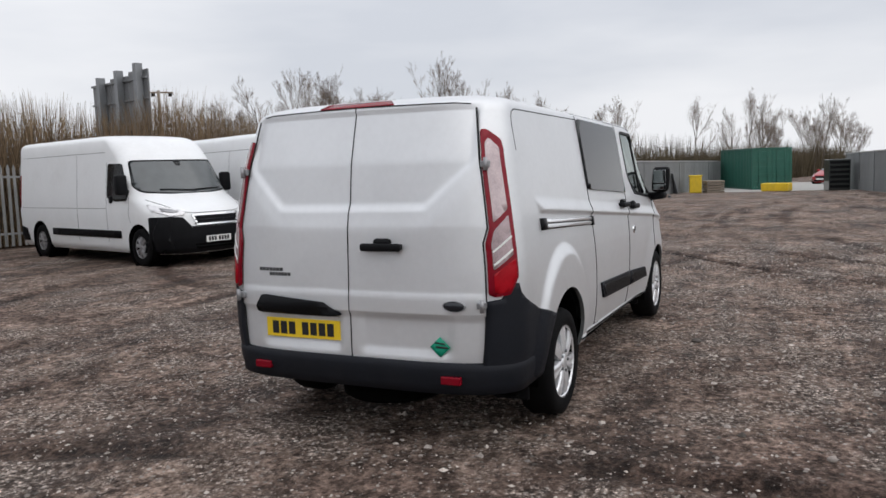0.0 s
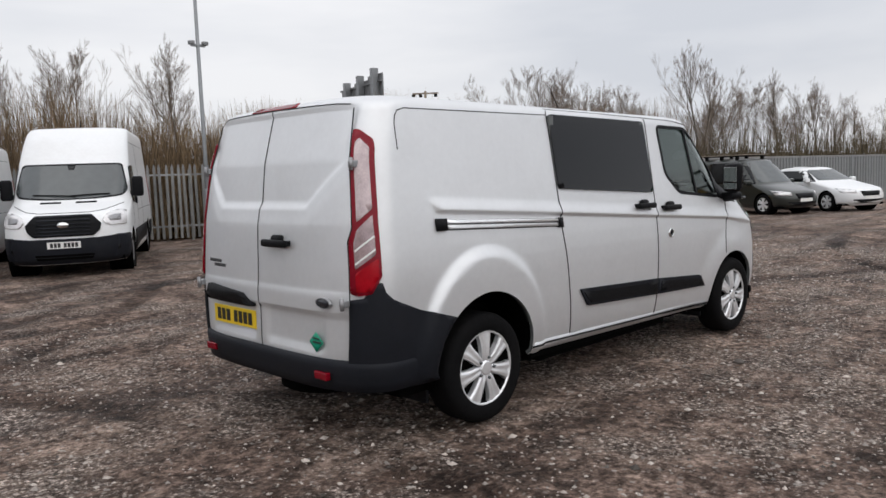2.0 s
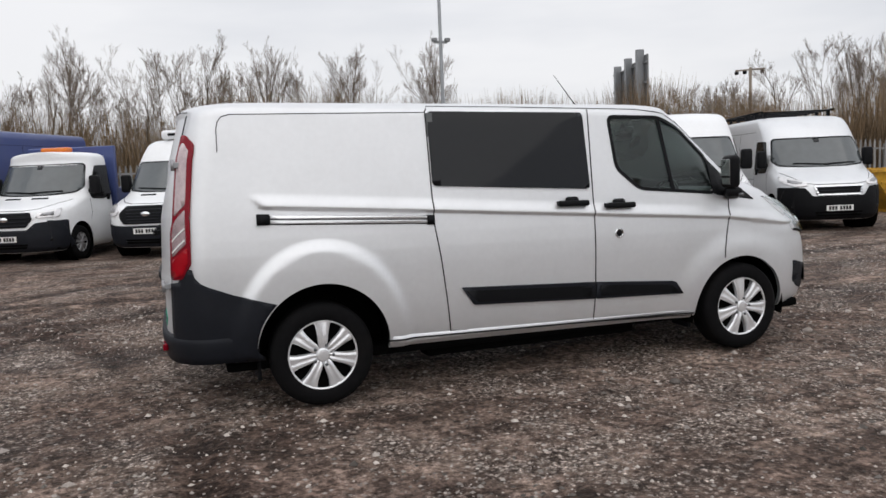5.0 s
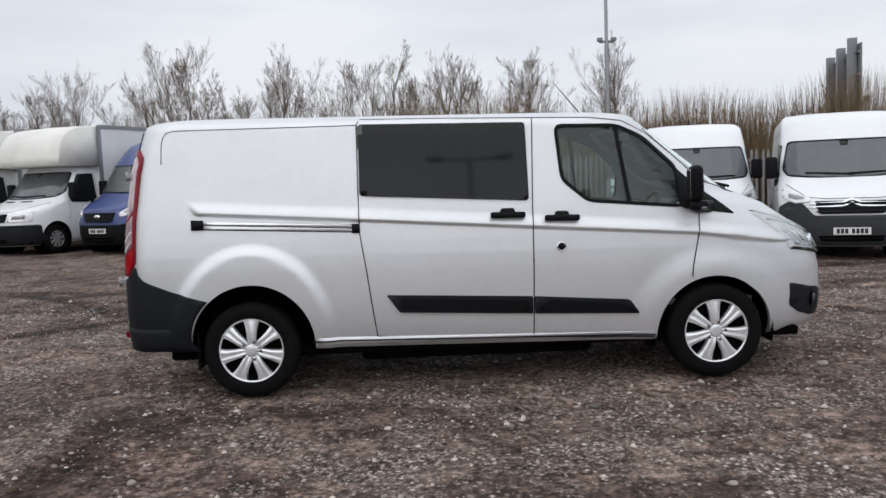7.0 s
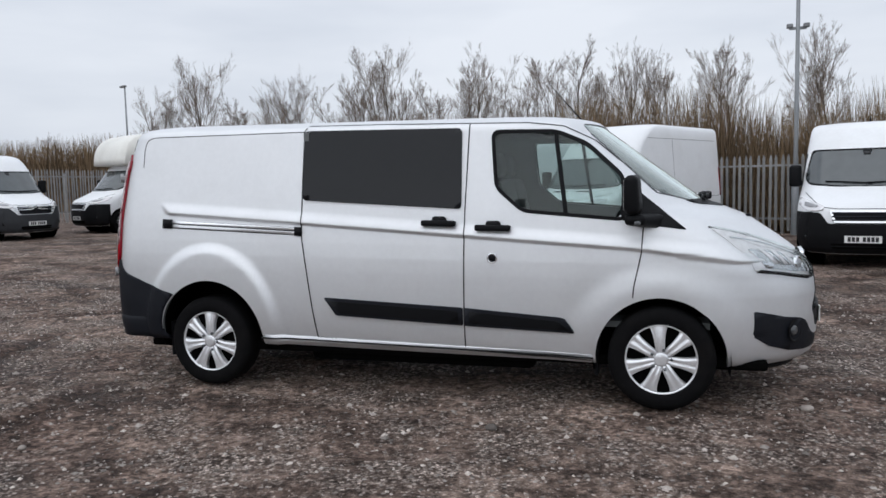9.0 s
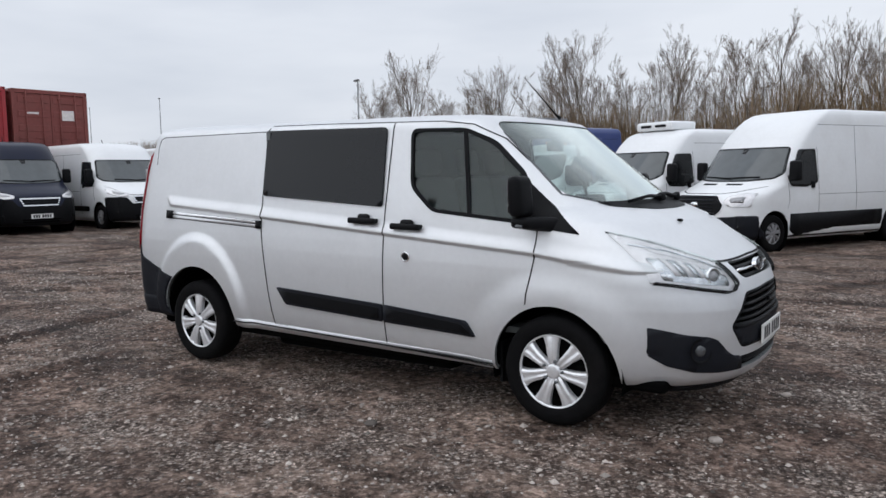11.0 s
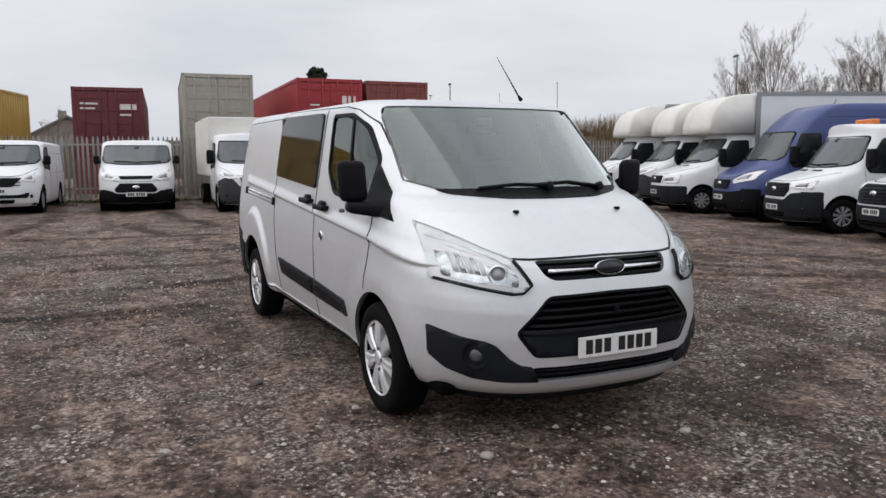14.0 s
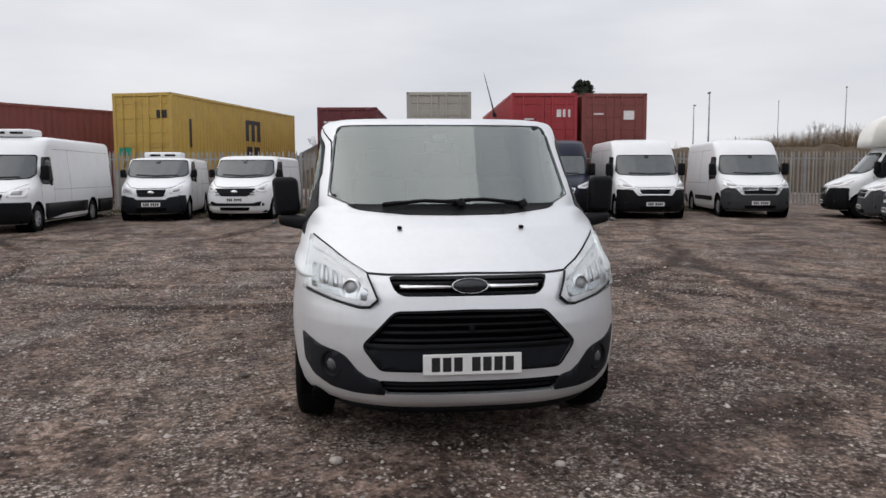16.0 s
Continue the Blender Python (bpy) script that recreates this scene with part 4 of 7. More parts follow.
    rim = part("badge_rim", lathe([(0.062, -0.010), (0.064, -0.0135), (0.068, -0.010), (0.068, 0.004)], 32), "steel", van)
    rim.matrix_basis = ob.matrix_basis.copy()
    for y0, y1, z in ((0.64, 0.455, 1.012), (0.56, 0.40, 0.985)):
        n = 7
        for i in range(n):
            a = y0 + (y1 - y0) * (i + 0.12) / n
            b = y0 + (y1 - y0) * (i + 0.88) / n
            q = S.rear(a, z)
            part("badge_mark", box(q.x - 0.005, q.x + 0.004, b, a, z - 0.010, z + 0.010), "smoke", van)
    dia = part("warning_label", S.panel([(-0.557, 0.668), (-0.615, 0.611), (-0.557, 0.554), (-0.499, 0.611)], "rear", 0.002, 0.004, 0.05), "green_label", van, "green diamond warning label")
    part("label_mark", S.panel([(-0.585, 0.634), (-0.525, 0.640), (-0.527, 0.632), (-0.587, 0.624)], "rear", 0.0035, 0.003, 0.1), "ink", dia)
    part("label_mark", S.panel([(-0.600, 0.614), (-0.53, 0.617), (-0.532, 0.606), (-0.602, 0.603)], "rear", 0.0035, 0.003, 0.1), "ink", dia)
    for y in (0.62, -0.625):
        q = S.rear(y, 0.436)
        part("reflector", box(q.x - 0.052, q.x - 0.02, y - 0.058, y + 0.058, 0.414, 0.458, 0.006), "red_lens", van)
    part("brake_lamp", S.panel(round_poly([(0.25, 1.934), (0.20, 1.962), (-0.20, 1.962), (-0.25, 1.934)], 0.01, 3), "rear", 0.007, 0.03, 0.06), "red_lens", van, "red high brake lamp")

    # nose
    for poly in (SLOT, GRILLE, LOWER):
        part("grille_back", S.panel(poly, "front", -0.045, -0.035, 0.08), "shade_black", van)
    part("grille_slat", S.panel([(-0.42, 0.972), (0.42, 0.972), (0.41, 0.955), (-0.41, 0.955)], "front", -0.01, 0.02), "black", van)
    for a, b in ((-0.37, -0.10), (0.10, 0.37)):
        part("chrome_bar", S.panel([(a, 0.949), (b, 0.944), (b, 0.935), (a, 0.935)], "front", 0.004, 0.03, 0.05), "chrome", van)
    part("grille_slat", S.panel([(-0.38, 0.918), (0.38, 0.918), (0.36, 0.900), (-0.36, 0.900)], "front", -0.012, 0.02), "black", van)
    for i, z in enumerate((0.795, 0.755, 0.715, 0.675)):
        w = float(np.interp(z, (0.632, 0.813), (0.55, 0.385)))
        part("grille_slat", S.panel([(-w, z), (w, z), (w + 0.012, z - 0.014), (-w - 0.012, z - 0.014)], "front", -0.010 + 0.001 * i, 0.03, 0.08), "black", van)
    part("grille_beam", S.panel(round_poly([(-0.555, 0.635), (0.555, 0.635), (0.475, 0.512), (-0.475, 0.512)], 0.02), "front", -0.006, 0.03, 0.08), "bumper", van)
    part("grille_beam_edge", S.panel([(-0.55, 0.648), (0.55, 0.648), (0.545, 0.622), (-0.545, 0.622)], "front", 0.004, 0.02, 0.08), "black", van)
    part("grille_seal", S.strip(GRILLE + GRILLE[:1], "front", 0.012, 0.003), "black", van)
    part("parking_sensor", box(4.315, 4.33, -0.014, 0.014, 0.715, 0.743, 0.005), "black", van)
    for z in (0.437, 0.412):
        part("grille_slat", S.panel([(-0.47, z), (0.47, z), (0.47, z - 0.011), (-0.47, z - 0.011)], "front", -0.008, 0.02, 0.08), "black", van)
    q = S.front(0.0, 0.545)
    pl = part("number_plate", box(0.004, 0.014, -0.26, 0.26, 0.489, 0.600, 0.003, m=pose(q.x, 0, 0)), "plate_white", van, "white front number plate with dark marks")
    plate_bars(pl, pose(q.x + 0.0125, 0.0, 0.545), "ink")
    bmx = pose(S.front(0, 0.945).x + 0.004, 0, 0.943, 0, 0, 90) @ pose(0, 0, 0, -12, 0, 0)
    ob = part("badge", lathe([(0.0, -0.014), (0.090, -0.014), (0.098, -0.004), (0.098, 0.012)], 36), "badge", van, "dark oval badge")
    ob.matrix_basis = bmx @ Matrix.Diagonal((1, 1, 0.42, 1))
    rim = part("badge_rim", lathe([(0.092, -0.012), (0.095, -0.016), (0.099, -0.012), (0.099, 0.010)], 36), "chrome", van)
    rim.matrix_basis = ob.matrix_basis.copy()
    part("bonnet_gap", S.strip([(-0.855, 1.18), (-0.76, 1.128), (-0.64, 1.053), (-0.54, 1.003), (-0.44, 0.998), (0, 1.003), (0.44, 0.998), (0.54, 1.003), (0.64, 1.053), (0.76, 1.128), (0.855, 1.18)], "front", 0.010, 0.002), "gap", van)
    lower_corner = round_poly([(-0.905, 0.652), (-0.80, 0.607), (-0.70, 0.588), (-0.66, 0.568), (-0.60, 0.500), (-0.55, 0.466), (-0.49, 0.456), (-0.45, 0.372), (-0.62, 0.372), (-0.74, 0.384), (-0.84, 0.425), (-0.895, 0.49)], 0.012, 3)
    inner_dark = round_poly([(-0.835, 1.118), (-0.72, 1.065), (-0.62, 1.015), (-0.60, 0.985), (-0.78, 1.055)], 0.01, 2)
    bezel = round_poly([(-0.84, 1.04), (-0.62, 0.955), (-0.535, 0.92), (-0.545, 0.865), (-0.70, 0.885), (-0.845, 0.915)], 0.012, 2)
    for sg in (1, -1):
        f = (lambda p: p) if sg == 1 else flip
        part("bumper_corner", S.panel(f(lower_corner), "front", 0.006, 0.02, 0.06), "bumper", van)
        q = S.front(-0.735 * sg, 0.512)
        turn = -38 * sg
        fm = pose(q.x - 0.004, q.y, q.z, 0, 0, 90 + turn)
        cup = part("fog_recess", lathe([(0.075, -0.012), (0.062, -0.014), (0.052, 0.02), (0.0, 0.02)], 28), "black", van)
        cup.matrix_basis = fm
        fl = part("fog_lamp", lathe([(0.036, 0.0), (0.034, -0.010), (0.02, -0.016), (0.0, -0.018)], 28), "smoke", van)
        fl.matrix_basis = fm
        hl = part("headlamp", S.panel(f(HEADLAMP), "front", 0.003, 0.012, 0.04), "clear_lens", van, "large clear swept-back headlamp")
        part("lamp_bezel", S.panel(f(bezel), "front", 0.006, 0.006, 0.05), "reflector", hl)
        part("indicator_strip", S.panel(f(inner_dark), "front", 0.006, 0.006, 0.05), "clear_lens", hl)
        for y, z, r in ((-0.625, 0.925, 0.050),):
            q = S.front(y * sg, z)
            dirv = Vector((1, -0.55 * sg, 0.15)).to_track_quat("-Y", "Z").to_matrix().to_4x4()
            ring = part("lamp_ring", lathe([(r * 0.80, 0.01), (r * 0.85, -0.013), (r, -0.016), (r * 1.12, 0.006)], 28), "chrome", hl)
            ring.matrix_basis = Matrix.Translation(q) @ dirv
            eye = part("lamp_lens", lathe([(r * 0.8, 0.0), (r * 0.65, -0.012), (r * 0.35, -0.019), (0, -0.022)], 28), "steel", hl)
            eye.matrix_basis = ring.matrix_basis.copy()
        for k in range(5):
            y0 = -0.80 + 0.026 * k
            part("reflector_facet", S.panel(f([(y0, 1.035 - 0.010 * k), (y0 + 0.022, 1.027 - 0.010 * k), (y0 + 0.025, 0.935 - 0.004 * k), (y0 + 0.003, 0.938 - 0.004 * k)]), "front", 0.010, 0.006, 0.05), "reflector" if k % 2 else "clear_lens", hl)
        part("lamp_brow", S.strip(f([(-0.845, 1.110), (-0.74, 1.070), (-0.63, 1.010), (-0.55, 0.955)]), "front", 0.008, 0.012), "reflector", hl)
        part("lamp_seal", S.strip(f([(-0.487, 0.868), (-0.53, 0.832), (-0.58, 0.828), (-0.72, 0.855), (-0.88, 0.895)]), "front", 0.008, 0.027), "gap", hl)
        part("lamp_seal", S.strip(f([(-0.54, 0.992), (-0.487, 0.870)]), "front", 0.008, 0.027), "gap", hl)
        part("lamp_cover", S.panel(f(HEADLAMP), "front", 0.024, 0.02, 0.05), "cover_glass", hl).visible_shadow = False
    part("front_undertray", S.band([(-0.16, 0.300), (-0.06, 0.308), (-0.045, 0.34), (-0.09, 0.36)], "front", -0.1, 0.36, 0.93), "black", van)

    # mirrors, wipers, washer jets, aerial
    for sg in (-1, 1):
        mm = root("door_mirror", pose(3.135, 1.055 * sg, 1.375, 0, 0, 8 * sg), "", "")
        mm.parent = van
        bm = box(-0.050, 0.042, -0.084, 0.084, -0.105, 0.142, 0.040, 4)
        for v in bm.verts:
            up = (v.co.z + 0.105) / 0.247
            v.co.x = v.co.x * (1.12 - 0.30 * up) if v.co.x > 0 else v.co.x
            v.co.y += 0.018 * sg * (up - 0.5) - 0.012 * sg * max(0, v.co.x) / 0.06
        part("mirror_shell", bm, "black", mm, smooth=True)
        part("mirror_glass", box(-0.054, -0.049, -0.062, 0.062, -0.015, 0.110, 0.002, 2), "mirror", mm)
        part("mirror_glass", box(-0.054, -0.049, -0.062, 0.062, -0.078, -0.028, 0.002, 2), "mirror", mm, "small wide-angle glass")
        arm = box(-0.055, 0.075, -0.12, 0.10, -0.032, 0.032, 0.024, 3)
        for v in arm.verts:
            k = max(0.0, -v.co.y * 1.0 + 0.10) / 0.22
            v.co.x += 0.10 * k * k
            v.co.z = v.co.z * (1 + 0.5 * k) - 0.02 * k
            v.co.y *= sg
        if sg < 0:
            bmesh.ops.reverse_faces(arm, faces=arm.faces[:])
        bmesh.ops.translate(arm, vec=(0.0, -0.06 * sg, -0.135), verts=arm.verts[:])
        part("mirror_arm", arm, "black", mm, smooth=True)
        part("mirror_indicator", box(0.015, 0.055, 0.055 if sg > 0 else -0.088, 0.088 if sg > 0 else -0.055, -0.165, -0.142, 0.01), "smoke", mm)
    for pts in ([(0.03, 1.335), (-0.18, 1.345), (-0.44, 1.325)], [(0.42, 1.325), (0.18, 1.352), (-0.06, 1.340)]):
        w = root("wiper", pose(0, 0, 0), "", "")
        w.parent = van
        line = [S.front(y, z) + Vector((0.02, 0, 0.028)) for y, z in pts]
        part("wiper_arm", tube(line, 0.011, 8), "black", w)
        blade = [S.front(y, z + 0.012) + Vector((0.006, 0, 0.010)) for y, z in pts]
        part("wiper_blade", tube(blade, 0.008, 6), "black", w)
        part("wiper_pivot", lathe([(0.026, 0.02), (0.024, -0.02), (0.0, -0.024)], 18), "black", w).matrix_basis = Matrix.Translation(line[0]) @ pose(0, 0, 0, -60, 0, 0)
    cowl = round_poly([(-0.66, 1.348), (0.66, 1.348), (0.60, 1.318), (0.3, 1.292), (0, 1.288), (-0.3, 1.292), (-0.60, 1.318)], 0.02, 3)
    part("scuttle_panel", S.panel(cowl, "front", 0.005, 0.012, 0.06), "black", van)
    for y in (-0.352, 0.352):
        q = S.front(y, 1.222)
        part("washer_jet", box(q.x - 0.016, q.x + 0.018, y - 0.013, y + 0.013, q.z - 0.002, q.z + 0.016, 0.006), "black", van)
    part("aerial", tube([(2.70, 0.40, 1.95), (2.66, 0.40, 1.985), (2.40, 0.37, 2.29)], [0.016, 0.006, 0.002], 8), "black", van)

    # wheels, wells, mud flaps, underside
    ms = wheel_meshes(0.338, 0.228, 0.215, 7, True)
    for x, z in ((0.0, 0.336), (3.30, 0.336)):
        for y in (-0.868, 0.868):
            add_wheel(van, x, y, z, ms, tilt=-4 if x > 1 else 2, bolts=True)
    for cx, cz, r in ((0.02, 0.372, 0.452), (3.295, 0.325, 0.432)):
        for sg in (-1, 1):
            verts, faces = [], []
            for i, a in enumerate(np.linspace(radians(-12), radians(192), 25)):
                for y in (0.935, 0.62):
                    verts.append((cx + r * math.cos(a), y * sg, cz + r * math.sin(a)))
                if i:
                    faces.append((2 * i - 2, 2 * i - 1, 2 * i + 1, 2 * i))
            k = len(verts)
            for i in range(25):
                verts.append((verts[2 * i + 1][0], 0.62 * sg, cz - 0.05))
                if i:
                    faces.append((2 * i - 1, 2 * i + 1, k + i, k + i - 1))
            part("wheel_liner", mesh_of("liner", verts, faces), "shade_black", van)
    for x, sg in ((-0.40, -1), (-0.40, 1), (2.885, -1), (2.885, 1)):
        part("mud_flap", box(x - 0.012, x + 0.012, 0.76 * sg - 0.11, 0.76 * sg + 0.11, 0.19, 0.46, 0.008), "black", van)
    part("underbody", box(-0.60, 3.95, -0.86, 0.86, 0.26, 0.33, 0.02), "shade_black", van)
    # unseen low boxes added beneath the floor to deepen the shade under the van
    part("shade_block_tank", box(0.75, 2.45, -0.78, -0.10, 0.185, 0.30, 0.04, 2), "shade_black", van)
    part("shade_block_tray", box(2.0, 3.9, -0.42, 0.42, 0.175, 0.30, 0.04, 2), "shade_black", van)
    part("shade_block_silencer", box(0.5, 1.9, 0.12, 0.55, 0.19, 0.30, 0.05, 2), "shade_black", van)
    part("shade_block_spare", lathe([(0.0, 0.19), (0.30, 0.19), (0.33, 0.21), (0.33, 0.29), (0.0, 0.30)], 28, "Z"), "shade_black", van).matrix_basis = pose(-0.45, 0.0, 0)
    part("rear_axle", tube([(0, -0.75, 0.33), (0, 0.75, 0.33)], 0.06, 10), "shade_black", van)
    part("tow_eye", lathe([(0.035, 0.012), (0.035, -0.012), (0.022, -0.012), (0.022, 0.012)], 16), "shade_black", van).matrix_basis = pose(-0.86, 0.45, 0.355, 0, 0, 90)

    # cabin
    part("cabin_floor", box(0.85, 3.6, -0.86, 0.86, 0.52, 0.56), "interior", van)
    part("bulkhead", box(0.80, 0.84, -0.87, 0.87, 0.45, 1.88), "interior", van)
    bm = box(3.10, 3.62, -0.82, 0.82, 0.85, 1.20, 0.08, 3)
    add_box(bm, 3.02, 3.40, -0.62, -0.12, 1.10, 1.27, 0.05, 3)
    part("dashboard", bm, "interior", van, smooth=True)
    wheel_ring = [(0.19 * math.cos(a), 0.19 * math.sin(a), 0) for a in np.linspace(0, 2 * math.pi, 29)]
    part("steering_wheel", tube([pose(2.97, -0.38, 1.16, 0, -62, 0) @ Vector(p) for p in wheel_ring], 0.016, 8, False), "black", van)
    part("steering_boss", box(-0.07, 0.07, -0.17, 0.17, -0.05, 0.0, 0.02, 2, pose(2.97, -0.38, 1.16, 0, -62, 0)), "black", van)
    for x, ys in ((2.30, (-0.42, 0.10, 0.52)), (1.35, (-0.50, 0.0, 0.50))):
        for y in ys:
            st = root("seat", pose(x, y, 0), "", "")
            st.parent = van
            part("seat_cushion", box(-0.10, 0.42, -0.22, 0.22, 0.78, 0.94, 0.06, 3), "seat", st, smooth=True)
            part("seat_base", box(-0.05, 0.36, -0.18, 0.18, 0.555, 0.79), "interior", st)
            part("seat_back", box(-0.07, 0.07, -0.22, 0.22, 0.0, 0.62, 0.05, 3, pose(-0.12, 0, 0.90, 0, -12, 0)), "seat", st, smooth=True)
            part("headrest", box(-0.05, 0.05, -0.12, 0.12, 0.0, 0.20, 0.045, 3, pose(-0.26, 0, 1.53, 0, -8, 0)), "seat", st, smooth=True)
    part("sensor_pod", box(-0.05, 0.04, -0.055, 0.055, -0.03, 0.03, 0.02, 2, pose(2.90, -0.02, 1.775)), "smoke", van)
    part("rear_view_mirror", box(-0.02, 0.02, -0.11, 0.11, -0.035, 0.035, 0.015, 2, pose(2.86, -0.02, 1.72)), "black", van)
    return van


build_hero()


# ---- ground ----
def ground_z(x, y):
    """The yard: level under the van, rising a little to the west and falling to the east."""
    if x < -3:
        z = 0.017 * min(-x - 3, 22)
    elif x > 8:
        z = -0.011 * min(x - 8, 45)
    else:
        z = 0.0
    return z


# wheel tracks of vehicles that turned in the yard: centre, radius, depth
TRACKS = [(-1.0, -19.0, 12.6, 1.0), (4.5, -30.0, 24.3, 0.9), (15.0, -9.5, 10.2, 1.0), (2.0, 40.0, 36.2, 0.7), (-9.0, -2.0, 7.4, 0.9), (-14.0, 16.0, 17.0, 0.8), (9.5, 3.5, 5.2, 0.7), (-16.0, -24.0, 22.0, 0.8), (20.0, -34.0, 33.0, 0.8), (-60.0, 6.0, 51.5, 0.8), (6.0, -2.0, 11.0, 0.7)]


def tracks_at(x, y):
    """Height of the ruts and their berms, and how kneaded the mud is."""
    z, mud = 0.0, 0.0
    for i, (cx, cy, r, k) in enumerate(TRACKS):
        d = abs(abs(math.hypot(x - cx, y - cy) - r) - 0.80)
        if d > 0.5:
            continue
        q = k * smooth(-0.30, 0.15, noise.noise(Vector((x * 0.32, y * 0.32, 5.0 + i))))
        if q <= 0:
            continue
        z += q * (-0.022 * math.exp(-(d / 0.10) ** 2) + 0.016 * math.exp(-((d - 0.20) / 0.07) ** 2))
        mud = max(mud, q * math.exp(-(d / 0.17) ** 4))
    keep = 1 - (1 - smooth(0.9, 1.5, abs(y))) * smooth(-1.6, -1.0, x) * (1 - smooth(4.4, 5.0, x))
    return z * keep, mud * keep


def yard_z(x, y):
    z = ground_z(x, y) - 0.014
    if -12 < x < 14 and -12 < y < 9:
        z += 0.014 * noise.noise(Vector((x * 0.9, y * 0.9, 0))) + 0.011 * noise.noise(Vector((x * 3.1, y * 3.1, 4)))
        z += 0.006 * noise.noise(Vector((x * 0.4 + y * 1.2, y * 2.4 - x * 0.8, 9))) + 0.007 * noise.noise(Vector((x * 8.0, y * 8.0, 2)))
        z += tracks_at(x, y)[0]
    elif abs(x) < 60 and abs(y) < 60:
        z += 0.02 * noise.noise(Vector((x * 0.4, y * 0.4, 0)))
    return z


def build_ground():
    xs = np.unique(np.concatenate([[-2500, -700, -200, -80, -50], np.arange(-34, -12, 0.8), np.arange(-12, -7, 0.12), np.arange(-7, 11.5, 0.06), np.arange(11.5, 14, 0.12), np.arange(14, 60, 1.5), [80, 200, 700, 2500]]).round(4))
    ys = np.unique(np.concatenate([[-2500, -700, -200, -60, -25], np.arange(-16, -9, 0.5), np.arange(-9, 5, 0.06), np.arange(5, 9, 0.12), np.arange(9, 30, 0.8), [36, 50, 120, 700, 2500]]).round(4))
    verts, faces, mud = [], [], []
    for x in xs:
        for y in ys:
            verts.append((x, y, yard_z(x, y)))
            mud.append(tracks_at(x, y)[1] if abs(x) < 40 and abs(y) < 40 else 0.0)
    n = len(ys)
    for i in range(len(xs) - 1):
        for j in range(n - 1):
            faces.append((i * n + j, (i + 1) * n + j, (i + 1) * n + j + 1, i * n + j + 1))
    me = mesh_of("ground", verts, faces)
    me.attributes.new("track", "FLOAT", "POINT").data.foreach_set("value", mud)
    part("ground", me, "ground", None, "wet brown crushed hardcore yard with pale grit", "structure")


build_ground()


# ---- loose stones ----
def build_stones():
    rng = np.random.default_rng(5)
    base = np.array([(1, 0.1, 0), (-0.9, 0.2, 0.05), (0.1, 1, 0), (-0.1, -0.9, 0.1), (0.15, 0.1, 0.85), (0, 0, -0.5)])
    tri = [(4, 0, 2), (4, 2, 1), (4, 1, 3), (4, 3, 0), (5, 2, 0), (5, 1, 2), (5, 3, 1), (5, 0, 3)]
    n = 100000
    xs = rng.uniform(-7, 11.5, n)
    ys = rng.uniform(-9.0, 4.5, n)
    size = np.minimum(0.0040 + 0.0046 * rng.gamma(1.0, 1.0, n), 0.032)
    verts, faces = [], []
    for i in range(n):
        x, y, r = xs[i], ys[i], size[i]
        if noise.noise(Vector((x * 0.8, y * 0.8, 2))) + 0.5 * noise.noise(Vector((x * 2.6, y * 2.6, 6))) < rng.uniform(-0.75, 0.45):
            continue
        a = rng.uniform(0, 6.3)
        k = rng.uniform(0.6, 1.25, 3)
        z = yard_z(x, y)
        p = base * r * k * (1 + rng.uniform(-0.2, 0.2, (6, 1)))
        c, s = math.cos(a), math.sin(a)
        o = len(verts)
        for q in p:
            verts.append((x + c * q[0] - s * q[1], y + s * q[0] + c * q[1], z + q[2] * 0.7 + r * 0.12))
        faces += [tuple(o + t for t in f) for f in tri]
    part("gravel_stones", mesh_of("stones", verts, faces, False), "stone", None, "loose pale grit and stones lying on the yard", "stuff")
    for x, y, r, k in ((2.30, -1.49, 0.040, 0.5), (4.20, -0.72, 0.040, 0.55), (4.36, 0.47, 0.032, 0.6), (-0.29, -2.48, 0.024, 0.7), (2.66, -2.83, 0.024, 0.6), (5.12, -0.27, 0.027, 0.6)):
        bm = bmesh.new()
        bmesh.ops.create_icosphere(bm, subdivisions=2, radius=r)
        for v in bm.verts:
            v.co *= 1 + 0.3 * noise.noise(v.co * 22 + Vector((x, y, 0)))
            v.co.z *= k
        ob = part("stone", bm, "stone", None)
        ob.location = (x, y, yard_z(x, y) + r * k * 0.55)
        tagged(ob, "pale loose stone lying on the gravel", "stone", "loose stones")


build_stones()


def build_verge():
    """Short wet grass and moss at the foot of the west fence."""
    rng = np.random.default_rng(31)
    verts, faces = [], []
    for _ in range(16000):
        y = rng.uniform(-14, 13)
        x = -19.6 + 4.6 * rng.power(0.8) * (0.6 + 0.4 * noise.noise(Vector((y * 0.5, 1, 0))))
        if noise.noise(Vector((x * 0.8, y * 0.8, 7))) < -0.1:
            continue
        h, a, w = rng.uniform(0.03, 0.11), rng.uniform(0, 6.3), rng.uniform(0.012, 0.035)
        z = ground_z(x, y) - 0.02
        o = len(verts)
        verts += [(x - w * math.cos(a), y - w * math.sin(a), z), (x + w * math.cos(a), y + w * math.sin(a), z), (x + 0.04 * math.sin(a), y + 0.04 * math.cos(a), z + h)]
        faces.append((o, o + 1, o + 2))
    part("grass_verge", mesh_of("grass", verts, faces, False), "grass", None, "short wet grass and moss by the west fence", "stuff")


build_verge()


